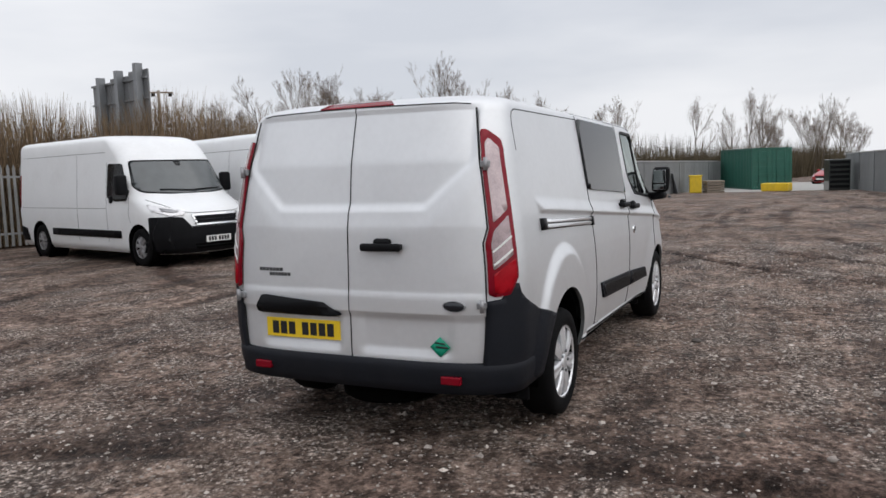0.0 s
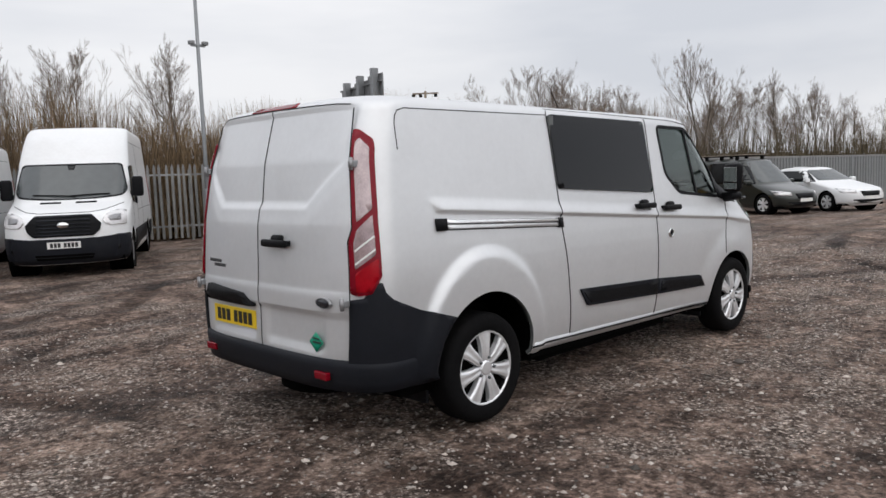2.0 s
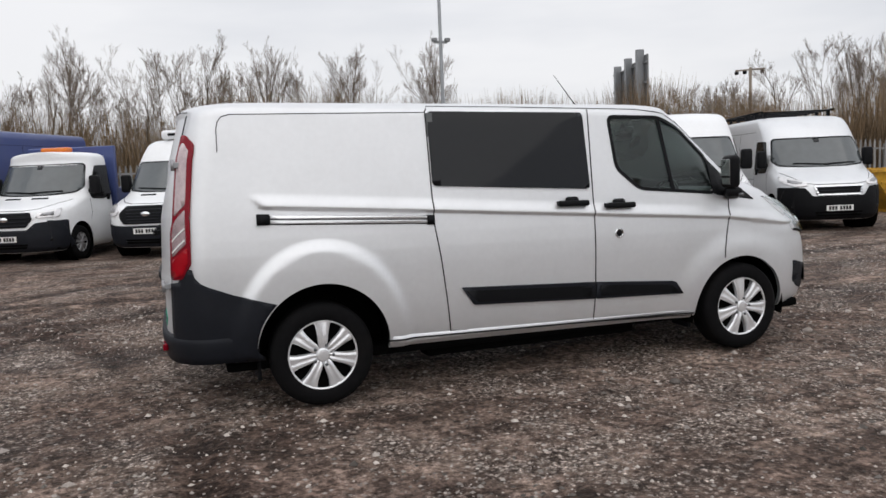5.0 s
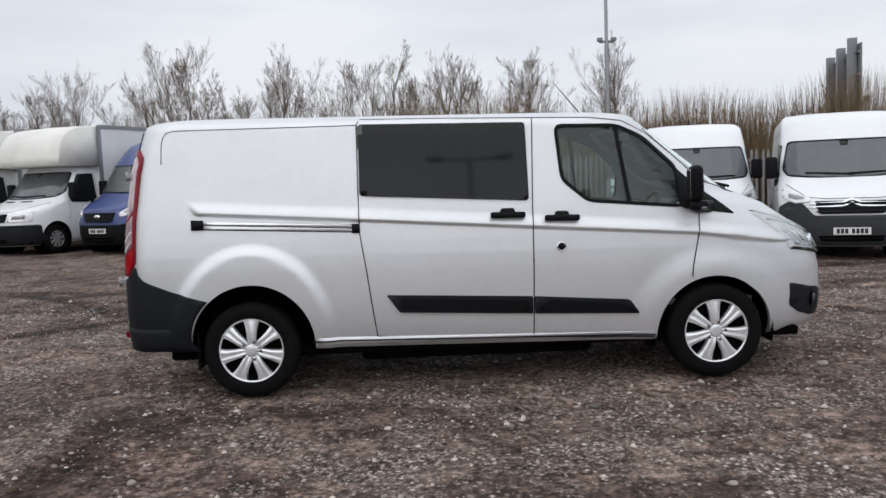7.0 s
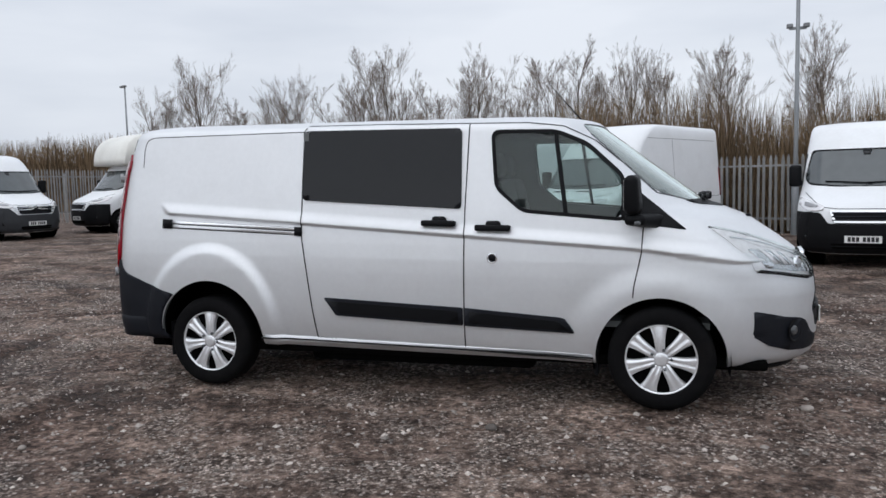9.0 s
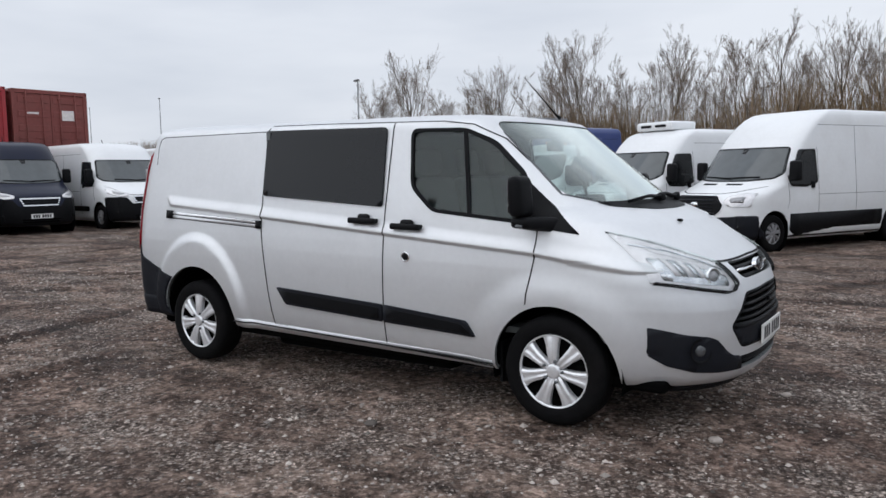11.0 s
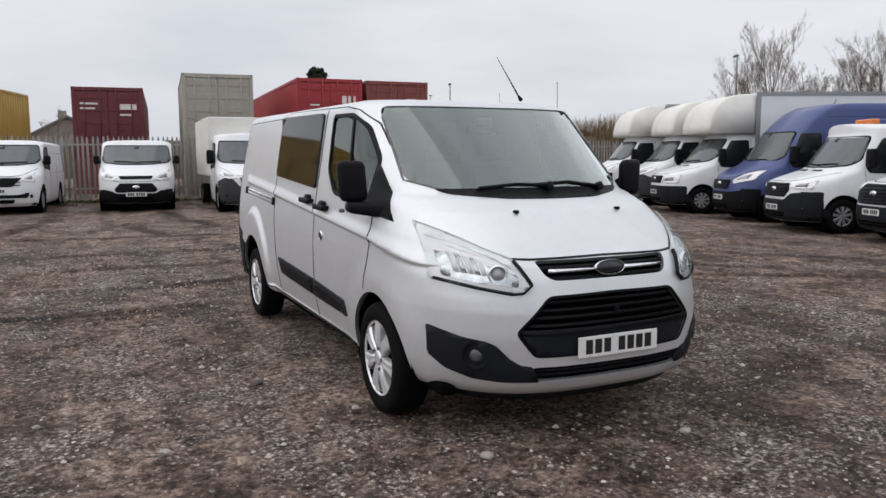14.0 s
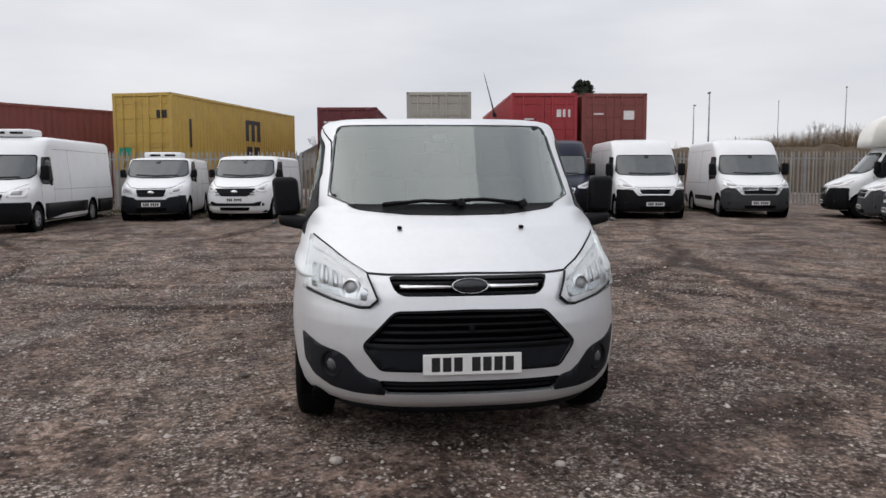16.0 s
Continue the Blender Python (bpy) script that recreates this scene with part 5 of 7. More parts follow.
# ---- boundary fences ----
NORTH = [(-19.6, 25.0), (-6.0, 19.8), (6.2, 15.4), (24.0, 10.6)]
WEST = [(-20.3, -22.0), (-19.9, -2.0), (-19.6, 25.0)]
EAST = [(24.0, 10.6), (36.0, 6.0), (52.0, 3.2)]
SOUTHEAST = [(47.0, -4.6), (31.0, -7.4), (15.0, -16.0), (2.0, -24.0)]


def along(line, step):
    """Places and headings at even steps along a line of points."""
    out, carry = [], 0.0
    for (x0, y0), (x1, y1) in zip(line, line[1:]):
        d = math.hypot(x1 - x0, y1 - y0)
        a = math.atan2(y1 - y0, x1 - x0)
        t = carry
        while t < d:
            out.append((x0 + (x1 - x0) * t / d, y0 + (y1 - y0) * t / d, a))
            t += step
        carry = t - d
    return out


def pale_mesh(h):
    prof = [(-0.036, 0.0), (-0.018, -0.016), (0.0, -0.003), (0.018, -0.016), (0.036, 0.0)]
    verts, faces = [], []
    for z, k in ((0.08, 1.0), (h - 0.10, 1.0), (h, 0.25)):
        for x, y in prof:
            verts.append((x * k, y, z))
    for i in range(2):
        for j in range(4):
            a = i * 5 + j
            faces.append((a, a + 1, a + 6, a + 5))
    return mesh_of("pale", verts, faces, False)


def build_palisade(line, h, name, label, count):
    f = root(name, pose(0, 0, 0), label, "fence", kind="structure")
    pale = pale_mesh(h)
    pale.materials.append(M["galv"])
    pts = along(line, 0.152)
    rng = random.Random(3)
    rest_v, rest_f = [], []
    pv = [v.co.copy() for v in pale.vertices]
    pf = [tuple(p.vertices) for p in pale.polygons]
    order = sorted(range(len(pts)), key=lambda i: math.hypot(pts[i][0] - 3, pts[i][1] - 13))
    near = set(order[:count])
    for i, (x, y, a) in enumerate(pts):
        m = pose(x, y, ground_z(x, y) - 0.02, rng.uniform(-0.8, 0.8), rng.uniform(-1.0, 1.0), math.degrees(a))
        if i in near:
            ob = part("pale", pale, "galv", f)
            ob.matrix_basis = m
        else:
            o = len(rest_v)
            rest_v += [m @ v for v in pv]
            rest_f += [tuple(o + k for k in q) for q in pf]
    if rest_v:
        part("far_pales", mesh_of("pales", rest_v, rest_f, False), "galv", f, kind="stuff")
    for (x0, y0), (x1, y1) in zip(line, line[1:]):
        d = math.hypot(x1 - x0, y1 - y0)
        a = math.degrees(math.atan2(y1 - y0, x1 - x0))
        z0, z1 = ground_z(x0, y0), ground_z(x1, y1)
        tilt = -math.degrees(math.atan2(z1 - z0, d))
        for z in (0.38, h - 0.30):
            part("rail", box(0, d, 0.004, 0.05, z - 0.025, z + 0.025, m=pose(x0, y0, z0, 0, tilt, a)), "galv", f)
    post = box(-0.035, 0.035, 0.05, 0.15, 0, h - 0.12, 0.004)
    pm = bpy.data.meshes.new("post")
    post.to_mesh(pm)
    post.free()
    for x, y, a in along(line, 2.75):
        part("post", pm, "galv", f).matrix_basis = pose(x, y, ground_z(x, y) - 0.05, 0, 0, math.degrees(a))


def build_sheet_fence(line, h, name, label, post_gap=3.0):
    f = root(name, pose(0, 0, 0), label, "fence", kind="structure")
    pts = along(line, 1.0)
    bm = bmesh.new()
    prof = []
    for i in range(6):
        prof += [(i / 6, 0.0), (i / 6 + 0.05, 0.0), (i / 6 + 0.07, -0.028), (i / 6 + 0.13, -0.028)]
    prof.append((1.0, 0.0))
    lo = [bm.verts.new((x, y, 0.0)) for x, y in prof]
    hi = [bm.verts.new((x, y, h)) for x, y in prof]
    for i in range(len(prof) - 1):
        bm.faces.new((lo[i], lo[i + 1], hi[i + 1], hi[i]))
    me = bpy.data.meshes.new("sheet")
    bm.to_mesh(me)
    bm.free()
    for x, y, a in pts:
        part("panel", me, "sheet", f).matrix_basis = pose(x, y, ground_z(x, y) - 0.03, 0, 0, math.degrees(a))
    for (x0, y0), (x1, y1) in zip(line, line[1:]):
        d = math.hypot(x1 - x0, y1 - y0)
        z0, z1 = ground_z(x0, y0), ground_z(x1, y1)
        part("top_rail", box(0, d, -0.05, 0.03, h - 0.04, h + 0.035, m=pose(x0, y0, z0 - 0.03, 0, -math.degrees(math.atan2(z1 - z0, d)), math.degrees(math.atan2(y1 - y0, x1 - x0)))), "galv", f)
    pb = box(-0.05, 0.05, -0.07, -0.03, 0, h + 0.03, 0.005)
    pm = bpy.data.meshes.new("post")
    pb.to_mesh(pm)
    pb.free()
    for x, y, a in along(line, post_gap):
        part("post", pm, "sheet", f).matrix_basis = pose(x, y, ground_z(x, y) - 0.03, 0, 0, math.degrees(a))


build_palisade(NORTH, 2.05, "fence_north", "galvanised steel palisade fence with pointed pales", 230)
build_palisade(WEST, 2.10, "fence_west", "galvanised steel palisade fence before the containers", 70)
build_sheet_fence(EAST, 1.95, "fence_east", "grey corrugated sheet fence with pale posts")
build_sheet_fence(SOUTHEAST, 2.1, "fence_southeast", "pale grey corrugated sheet boundary wall")


# ---- trees and scrub ----
def branch_set(seed, height, stems, spread):
    """Two lists of tapered limbs, thick and thin, of one bare winter tree with a broom-like crown."""
    rng = np.random.default_rng(seed)
    thick, thin = [], []

    def grow(p, d, length, r, depth):
        pts, rad = [p.copy()], [r]
        n = (6, 5, 4, 3, 2)[depth]
        q, dd = p.copy(), d.copy()
        dirs = []
        for i in range(n):
            dd = dd + rng.normal(0, 0.055 + 0.025 * depth, 3) + np.array((0, 0, 0.03 + 0.018 * depth))
            dd /= np.linalg.norm(dd)
            dirs.append(dd.copy())
            q = q + dd * length / n
            pts.append(q.copy())
            rad.append(max(0.0032, r * (1 - 0.80 * (i + 1) / n)))
        (thick if depth < 2 else thin).append((pts, rad))
        if depth >= 4:
            return
        kids = (10, 7, 5, 3)[depth] + int(rng.integers(-1, 2))
        for k in range(kids):
            t = rng.uniform(0.22, 0.97) if depth else rng.uniform(0.26, 0.97)
            i = min(n - 1, int(t * n))
            s = pts[i] + (pts[i + 1] - pts[i]) * (t * n - i)
            az = rng.uniform(0, 2 * math.pi)
            side = np.array((math.cos(az), math.sin(az), 0.0))
            nd = dirs[i] + side * rng.uniform(0.45, 0.95) * spread
            nd /= np.linalg.norm(nd)
            reach = length * (1.12 - 0.75 * t) * rng.uniform(0.50, 0.78) if depth == 0 else length * (1.05 - 0.5 * t) * rng.uniform(0.42, 0.70)
            grow(s, nd, reach, max(0.0042, rad[i] * 0.55), depth + 1)

    for k in range(stems):
        a = rng.uniform(0, 6.3)
        lean = rng.uniform(0.08, 0.34) if stems > 1 else 0.05
        d = np.array((math.cos(a) * lean, math.sin(a) * lean, 1.0))
        grow(np.array((math.cos(a) * 0.12 * (stems > 1), math.sin(a) * 0.12 * (stems > 1), -0.1)), d / np.linalg.norm(d), height * rng.uniform(0.72, 0.98), 0.009 * height * rng.uniform(0.8, 1.2) / (1 + 0.25 * (stems - 1)) + 0.015, 0)
    return thick, thin


def limbs_mesh(limbs, sides):
    verts, faces = [], []
    for pts, rad in limbs:
        o = len(verts)
        for i, p in enumerate(pts):
            d = pts[min(i + 1, len(pts) - 1)] - pts[max(i - 1, 0)]
            d = d / (np.linalg.norm(d) + 1e-9)
            a = np.cross(d, (0.3, 0.9, 0.1))
            a /= np.linalg.norm(a) + 1e-9
            b = np.cross(d, a)
            for k in range(sides):
                t = 2 * math.pi * k / sides
                verts.append(p + rad[i] * (math.cos(t) * a + math.sin(t) * b))
        for i in range(len(pts) - 1):
            for k in range(sides):
                q, w = o + i * sides + k, o + i * sides + (k + 1) % sides
                faces.append((q, w, w + sides, q + sides))
    return mesh_of("limbs", verts, faces)


def north_line(x):
    return float(np.interp(x, [p[0] for p in NORTH + EAST[1:]], [p[1] for p in NORTH + EAST[1:]]))


def build_trees():
    kinds = []
    for seed, h, stems, spread in ((1, 7.0, 1, 0.62), (2, 6.4, 2, 0.55), (3, 7.4, 1, 0.70), (4, 6.0, 3, 0.50), (6, 7.8, 1, 0.58)):
        thick, thin = branch_set(seed, h, stems, spread)
        t = root("bare_tree", pose(0, 0, -50), "leafless winter tree with fine upright twigs", "tree", "bare trees beyond the fence")
        part("trunk", limbs_mesh(thick, 6), "bark", t)
        part("crown", limbs_mesh(thin, 3), "twig", t)
        kinds.append(t)
    rng = random.Random(11)
    spots = []
    x = -24.0
    while x < 27:
        y = north_line(max(x, -19.6)) + rng.uniform(3.2, 9.0)
        spots.append((x, y, rng.uniform(0.68, 0.98) * (0.55 if 9.0 < x < 17.5 else 0.85 if x > 17.5 else 1.0)))
        x += rng.uniform(0.75, 1.3)
    x = 26.0
    while x < 66:
        y = north_line(min(x, 52)) + rng.uniform(5.0, 13.0)
        spots.append((x, y, rng.uniform(0.68, 0.98)))
        x += rng.uniform(1.7, 3.0)
    for i in range(8):
        spots.append((30 + 4.5 * i + rng.uniform(-0.8, 0.8), north_line(min(30 + 4.5 * i, 52)) + rng.uniform(8, 16), rng.uniform(0.65, 0.95)))
    for i in range(16):
        spots.append((60 + 3.2 * i + rng.uniform(-1, 1), 3 - 0.75 * i + rng.uniform(-1, 3), rng.uniform(0.8, 1.1)))
    for x, y in ((-38, -7), (-41, -3), (-36, -12), (-46, 6), (-52, 14), (-44, 22), (-40, 30), (-33, 33), (-27, 32), (-58, 9)):
        spots.append((x, y, rng.uniform(0.45, 0.65)))
    for i, (x, y, s) in enumerate(spots):
        k = kinds[rng.randrange(5)]
        m = pose(x, y, ground_z(x, y) - 0.05, 0, 0, rng.uniform(0, 360)) @ Matrix.Diagonal((s, s, s, 1))
        if i < 5:
            k = kinds[i]
            k.matrix_basis = m
            continue
        c = copy_thing(k, Matrix.Identity(4))
        c.matrix_basis = m


def build_thicket():
    rng = np.random.default_rng(21)
    verts, faces = [], []

    def stem(x, y, z, h, r):
        nonlocal verts, faces
        a = rng.uniform(0, 6.3)
        lean = rng.uniform(0.0, 0.28)
        dx, dy = math.cos(a) * lean, math.sin(a) * lean
        bx, by = rng.normal(0, 0.12, 2)
        o = len(verts)
        for i, (t, k) in enumerate(((0, 1.0), (0.6, 0.7), (1.0, 0.15))):
            px, py, pz = x + dx * h * t + bx * t * t, y + dy * h * t + by * t * t, z + h * t
            for j in range(3):
                b = 2.1 * j + a
                verts.append((px + r * k * math.cos(b), py + r * k * math.sin(b), pz))
            if i:
                for j in range(3):
                    q, w = o + (i - 1) * 3 + j, o + (i - 1) * 3 + (j + 1) % 3
                    faces.append((q, w, w + 3, q + 3))

    for x, y, a in along(NORTH, 0.02):
        for _ in range(14):
            back = abs(rng.normal(0, 2.0)) + 0.45
            px, py = x - math.sin(a) * back + rng.uniform(-0.3, 0.3), y + math.cos(a) * back
            clump = 0.5 + 0.5 * noise.noise(Vector((px * 0.35, py * 0.35, 3)))
            h = (2.3 + 2.2 * clump) * rng.uniform(0.55, 1.12)
            stem(px, py, ground_z(px, py), h, rng.uniform(0.006, 0.017))
    part("thicket", mesh_of("thicket", verts, faces), "thicket", None, "dense brown leafless thicket behind the fence", "stuff")
    verts, faces = [], []
    for x, y, a in along(EAST + [(70, -1), (100, -9)], 0.06):
        for _ in range(9):
            back = abs(rng.normal(0, 2.2)) + 1.2
            px, py = x - math.sin(a) * back, y + math.cos(a) * back
            stem(px, py, ground_z(px, py), rng.uniform(1.8, 3.1) if rng.random() < 0.85 else rng.uniform(3.0, 3.9), rng.uniform(0.010, 0.024))
    part("hedge", mesh_of("hedge", verts, faces), "hedge", None, "dark leafless hedge behind the grey fence", "stuff")
    verts, faces = [], []
    for x, y, a in along([(-60, 31), (-36, 29), (-19.6, 26.0)], 0.05):
        for _ in range(12):
            back = abs(rng.normal(0, 2.2)) + 0.5
            px, py = x - math.sin(a) * back, y + math.cos(a) * back
            stem(px, py, ground_z(px, py), rng.uniform(2.6, 4.2), rng.uniform(0.014, 0.032))
    part("scrub", mesh_of("scrub", verts, faces), "thicket", None, "brown leafless scrub at the corner of the yard", "stuff")


def build_bank(name, line, near, far, h0, h1, label):
    """A rough bank of matted scrub behind a fence."""
    rng = np.random.default_rng(8)
    pts = along(line, 0.35)
    verts, faces = [], []
    k = 9
    for i, (x, y, a) in enumerate(pts):
        for j in range(k):
            t = j / (k - 1)
            b = near + (far - near) * t
            hh = (h0 + (h1 - h0) * smooth(0, 0.6, t)) * (1 + 0.18 * noise.noise(Vector((x * 0.6, y * 0.6, j * 0.7)))) * 0.9 + rng.uniform(-0.08, 0.08)
            if j == 0:
                hh = 0.0
            px, py = x - math.sin(a) * (b + rng.uniform(-0.1, 0.1)), y + math.cos(a) * (b + rng.uniform(-0.1, 0.1))
            verts.append((px, py, ground_z(px, py) + hh - 0.02))
        if i:
            for j in range(k - 1):
                q = (i - 1) * k + j
                faces.append((q, q + k, q + k + 1, q + 1))
    part(name, mesh_of(name, verts, faces), "brush", None, label, "stuff")


def build_evergreen(x, y, h, r):
    t = root("evergreen_tree", pose(x, y, ground_z(x, y)), "dark evergreen tree top behind the containers", "tree")
    part("trunk", tube([(0, 0, 0), (0.1, 0, h * 0.6), (0.05, 0.1, h)], [0.22, 0.14, 0.03], 8), "bark", t)
    rng = np.random.default_rng(4)
    verts, faces = [], []
    for _ in range(3600):
        zz = rng.uniform(0.35, 1.0)
        rr = r * (1 - (zz - 0.35) / 0.72) ** 0.6 * rng.uniform(0.3, 1.05)
        a = rng.uniform(0, 6.3)
        c = np.array((rr * math.cos(a), rr * math.sin(a), h * zz))
        u, v = rng.normal(0, 0.075 * r, 3), rng.normal(0, 0.06 * r, 3)
        o = len(verts)
        verts += [c - u, c + v, c + u, c - v]
        faces.append((o, o + 1, o + 2, o + 3))
    part("crown", mesh_of("needles", verts, faces, False), "ivy", t)


build_trees()
build_thicket()
build_bank("scrub_bank_north", NORTH, 1.0, 6.0, 0.9, 1.7, "matted brown scrub behind the palisade fence")
build_bank("scrub_bank_east", EAST + [(70, -1), (100, -9)], 1.6, 9.0, 1.4, 2.4, "brown hedge behind the grey fence")
build_bank("scrub_bank_corner", [(-60, 31), (-36, 29), (-19.6, 26.0)], 1.0, 6.0, 2.2, 2.9, "dense brown scrub at the corner of the yard")
build_bank("scrub_bank_west", [(-60, -10), (-48, 4), (-38, 22), (-28, 30), (-20, 27)], 0.5, 7.0, 1.5, 3.0, "distant brown scrub behind the containers")
build_evergreen(-200.0, 60.5, 26.0, 6.6)


# ---- street lamps, poles and the sign ----
def build_yard_lamp():
    x, y = 6.42, 14.95
    t = root("yard_lamp_post", pose(x, y, 0), "tall galvanised lamp post with paired small floodlights", "lamp post")
    part("pole", tube([(0, 0, -0.05), (0, 0, 2.0), (0, 0, 8.6)], [0.075, 0.055, 0.04], 12), "pole", t)
    part("base_sleeve", lathe([(0.095, -0.05), (0.095, 1.28), (0.07, 1.34), (0.055, 1.36)], 16, "Z"), "pole", t)
    part("bracket", box(-0.20, 0.20, -0.03, 0.03, 5.06, 5.13, 0.008), "pole", t)
    for sx in (-0.19, 0.19):
        part("floodlight", box(sx - 0.07, sx + 0.07, -0.10, 0.05, 5.10, 5.20, 0.02, 3, pose(0, 0, 0)), "sign_grey", t)
    part("top_bracket", box(-0.45, 0.45, -0.03, 0.03, 8.45, 8.52, 0.01), "pole", t)
    for sx in (-0.4, 0.4):
        part("floodlight", box(sx - 0.16, sx + 0.16, -0.18, 0.10, 8.50, 8.62, 0.03), "sign_grey", t)


def build_twin_lamp():
    t = root("twin_street_lamp", pose(3.0, -21, 0), "twin-armed street lamp on a tall grey column", "street lamp")
    part("pole", tube([(0, 0, -0.05), (0, 0, 9.0)], [0.10, 0.06], 12), "pole", t)
    part("arm", tube([(-1.0, 0, 9.05), (0, 0, 8.95), (1.0, 0, 9.05)], 0.05, 10), "pole", t)
    for sx in (-1.2, 1.2):
        part("lantern", box(sx - 0.32, sx + 0.32, -0.16, 0.16, 8.98, 9.12, 0.05, 3), "sign_grey", t)


def street_lamp(x, y, h, turn):
    t = root("street_lamp", pose(x, y, ground_z(x, y), 0, 0, turn), "distant slim grey street lamp column", "street lamp", "distant street lamps")
    part("pole", tube([(0, 0, -0.05), (0, 0, h * 0.5), (0, 0, h)], [0.10, 0.08, 0.06], 8), "pole", t)
    part("lantern", box(-0.10, 0.75, -0.13, 0.13, h - 0.02, h + 0.12, 0.04, 2), "sign_grey", t)


def build_sign():
    t = root("billboard", pose(15.3, 18.05, ground_z(15, 18), 0, 0, 75), "grey back of a tall road sign on steel posts", "sign")
    for i in range(3):
        part("sign_panel", box(0.02 + 1.35 * i, 1.32 + 1.35 * i, -0.03, 0.03, 3.0 - 0.12 * i, 5.42 - 0.12 * i, 0.01), "sign_grey", t)
        part("sign_post", box(0.30 + 1.35 * i, 0.52 + 1.35 * i, 0.04, 0.30, 0, 5.62 - 0.12 * i, 0.01), "pole", t)
        for z in (3.6, 4.4, 5.1):
            part("sign_rail", box(0.02 + 1.35 * i, 1.32 + 1.35 * i, 0.03, 0.10, z, z + 0.07), "sign_grey", t)


def build_telegraph():
    t = root("timber_light_pole", pose(46, 48.5, ground_z(46, 48)), "timber pole with a cross arm and small floodlights", "pole")
    part("pole", tube([(0, 0, 0), (0, 0, 9.6)], [0.16, 0.12], 8), "wood", t)
    part("cross_arm", box(-1.2, 1.2, -0.06, 0.06, 9.35, 9.48, m=pose(0, 0, 0, 0, 0, -45)), "wood", t)
    for s in (-1.1, -0.45, 0.95):
        part("floodlight", box(s - 0.16, s + 0.16, -0.15, 0.15, 9.08, 9.34, 0.03, 2, pose(0, 0, 0, 0, 0, -45)), "black", t)


build_yard_lamp()
build_twin_lamp()
build_sign()
build_telegraph()
for lx, ly, lh, la in ((-36.5, 44.2, 9.0, 150), (-107.0, 76.0, 14.6, 150), (-96.0, 46.0, 10.6, 140), (-63.9, 33.2, 8.9, 160), (-139.0, 82.9, 15.4, 150)):
    street_lamp(lx, ly, lh, la)


# ---- shipping containers ----
def container(x, y, z, turn, length, colour, label, height=2.59, marks=()):
    """Door end at x, y facing local +x; the box runs back along -x."""
    t = root("shipping_container", pose(x, y, z, 0, 0, turn), label, "container", "stacked containers")
    w = 1.219

    def corrugated(axis_len, deep=0.036, pitch=0.28):
        prof = []
        n = int(axis_len / pitch)
        for i in range(n):
            a = i * pitch
            prof += [(a, 0), (a + 0.07, 0), (a + 0.14, deep), (a + 0.21, deep)]
        prof.append((axis_len, 0))
        return prof

    for sg in (-1, 1):
        prof = corrugated(length - 0.24)
        bm = bmesh.new()
        lo = [bm.verts.new((-0.12 - a, sg * (w - 0.02 - d), 0.15)) for a, d in prof]
        hi = [bm.verts.new((-0.12 - a, sg * (w - 0.02 - d), height - 0.08)) for a, d in prof]
        for i in range(len(prof) - 1):
            bm.faces.new((lo[i], lo[i + 1], hi[i + 1], hi[i]))
        part("side_wall", bm, colour, t)
        part("bottom_rail", box(-length, 0, sg * (w - 0.04) - 0.04, sg * (w - 0.04) + 0.04, 0, 0.16), colour, t)
        part("top_rail", box(-length, 0, sg * (w - 0.035) - 0.035, sg * (w - 0.035) + 0.035, height - 0.10, height - 0.002), colour, t)
        part("corner_post", box(-0.12, 0.0, sg * (w - 0.06) - 0.063, sg * (w - 0.06) + 0.063, 0, height, 0.01), colour, t)
        part("corner_post", box(-length, -length + 0.12, sg * (w - 0.06) - 0.063, sg * (w - 0.06) + 0.063, 0, height), colour, t)
    part("roof", box(-length + 0.02, -0.02, -w + 0.06, w - 0.06, height - 0.05, height - 0.01), colour, t)
    part("end_wall", box(-length, -length + 0.06, -w + 0.1, w - 0.1, 0.05, height - 0.05), colour, t)
    part("door_header", box(-0.10, 0.005, -w + 0.1, w - 0.1, height - 0.13, height - 0.004, 0.006), colour, t)
    part("door_sill", box(-0.10, 0.005, -w + 0.1, w - 0.1, 0.0, 0.15, 0.006), colour, t)
    for sg in (-1, 1):
        dm = bmesh.new()
        y0, y1 = (0.008, w - 0.12)
        add_box(dm, -0.07, -0.03, sg * y0 if sg > 0 else -y1, y1 if sg > 0 else -y0, 0.16, height - 0.14, 0.004)
        for i in range(5):
            zc = 0.42 + i * (height - 0.75) / 4
            add_box(dm, -0.035, -0.012, (y0 + 0.06) if sg > 0 else -(y1 - 0.06), (y1 - 0.06) if sg > 0 else -(y0 + 0.06), zc - 0.10, zc + 0.10, 0.012, 2)
        d = part("door", dm, colour, t)
        for q in (0.28, 0.80):
            part("locking_bar", tube([(0.015, sg * q, 0.08), (0.015, sg * q, height - 0.06)], 0.019, 8), colour, d)
            part("bar_handle", box(0.01, 0.035, min(sg * q, sg * (q + 0.26)), max(sg * q, sg * (q + 0.26)), 1.02, 1.06), colour, d)
            for zz in (0.30, height - 0.30):
                part("bar_keeper", box(-0.03, 0.035, sg * q - 0.05, sg * q + 0.05, zz - 0.03, zz + 0.03), colour, d)
    for (face, u0, u1, z0, z1, col) in marks:
        if face == "door":
            part("faded_mark", box(-0.011, -0.006, u0, u1, z0, z1), col, t)
        else:
            sg = 1 if face == "left" else -1
            part("painted_mark", box(u0, u1, sg * (w - 0.021) - 0.004, sg * (w - 0.021) + 0.004, z0, z1), col, t)
    return t


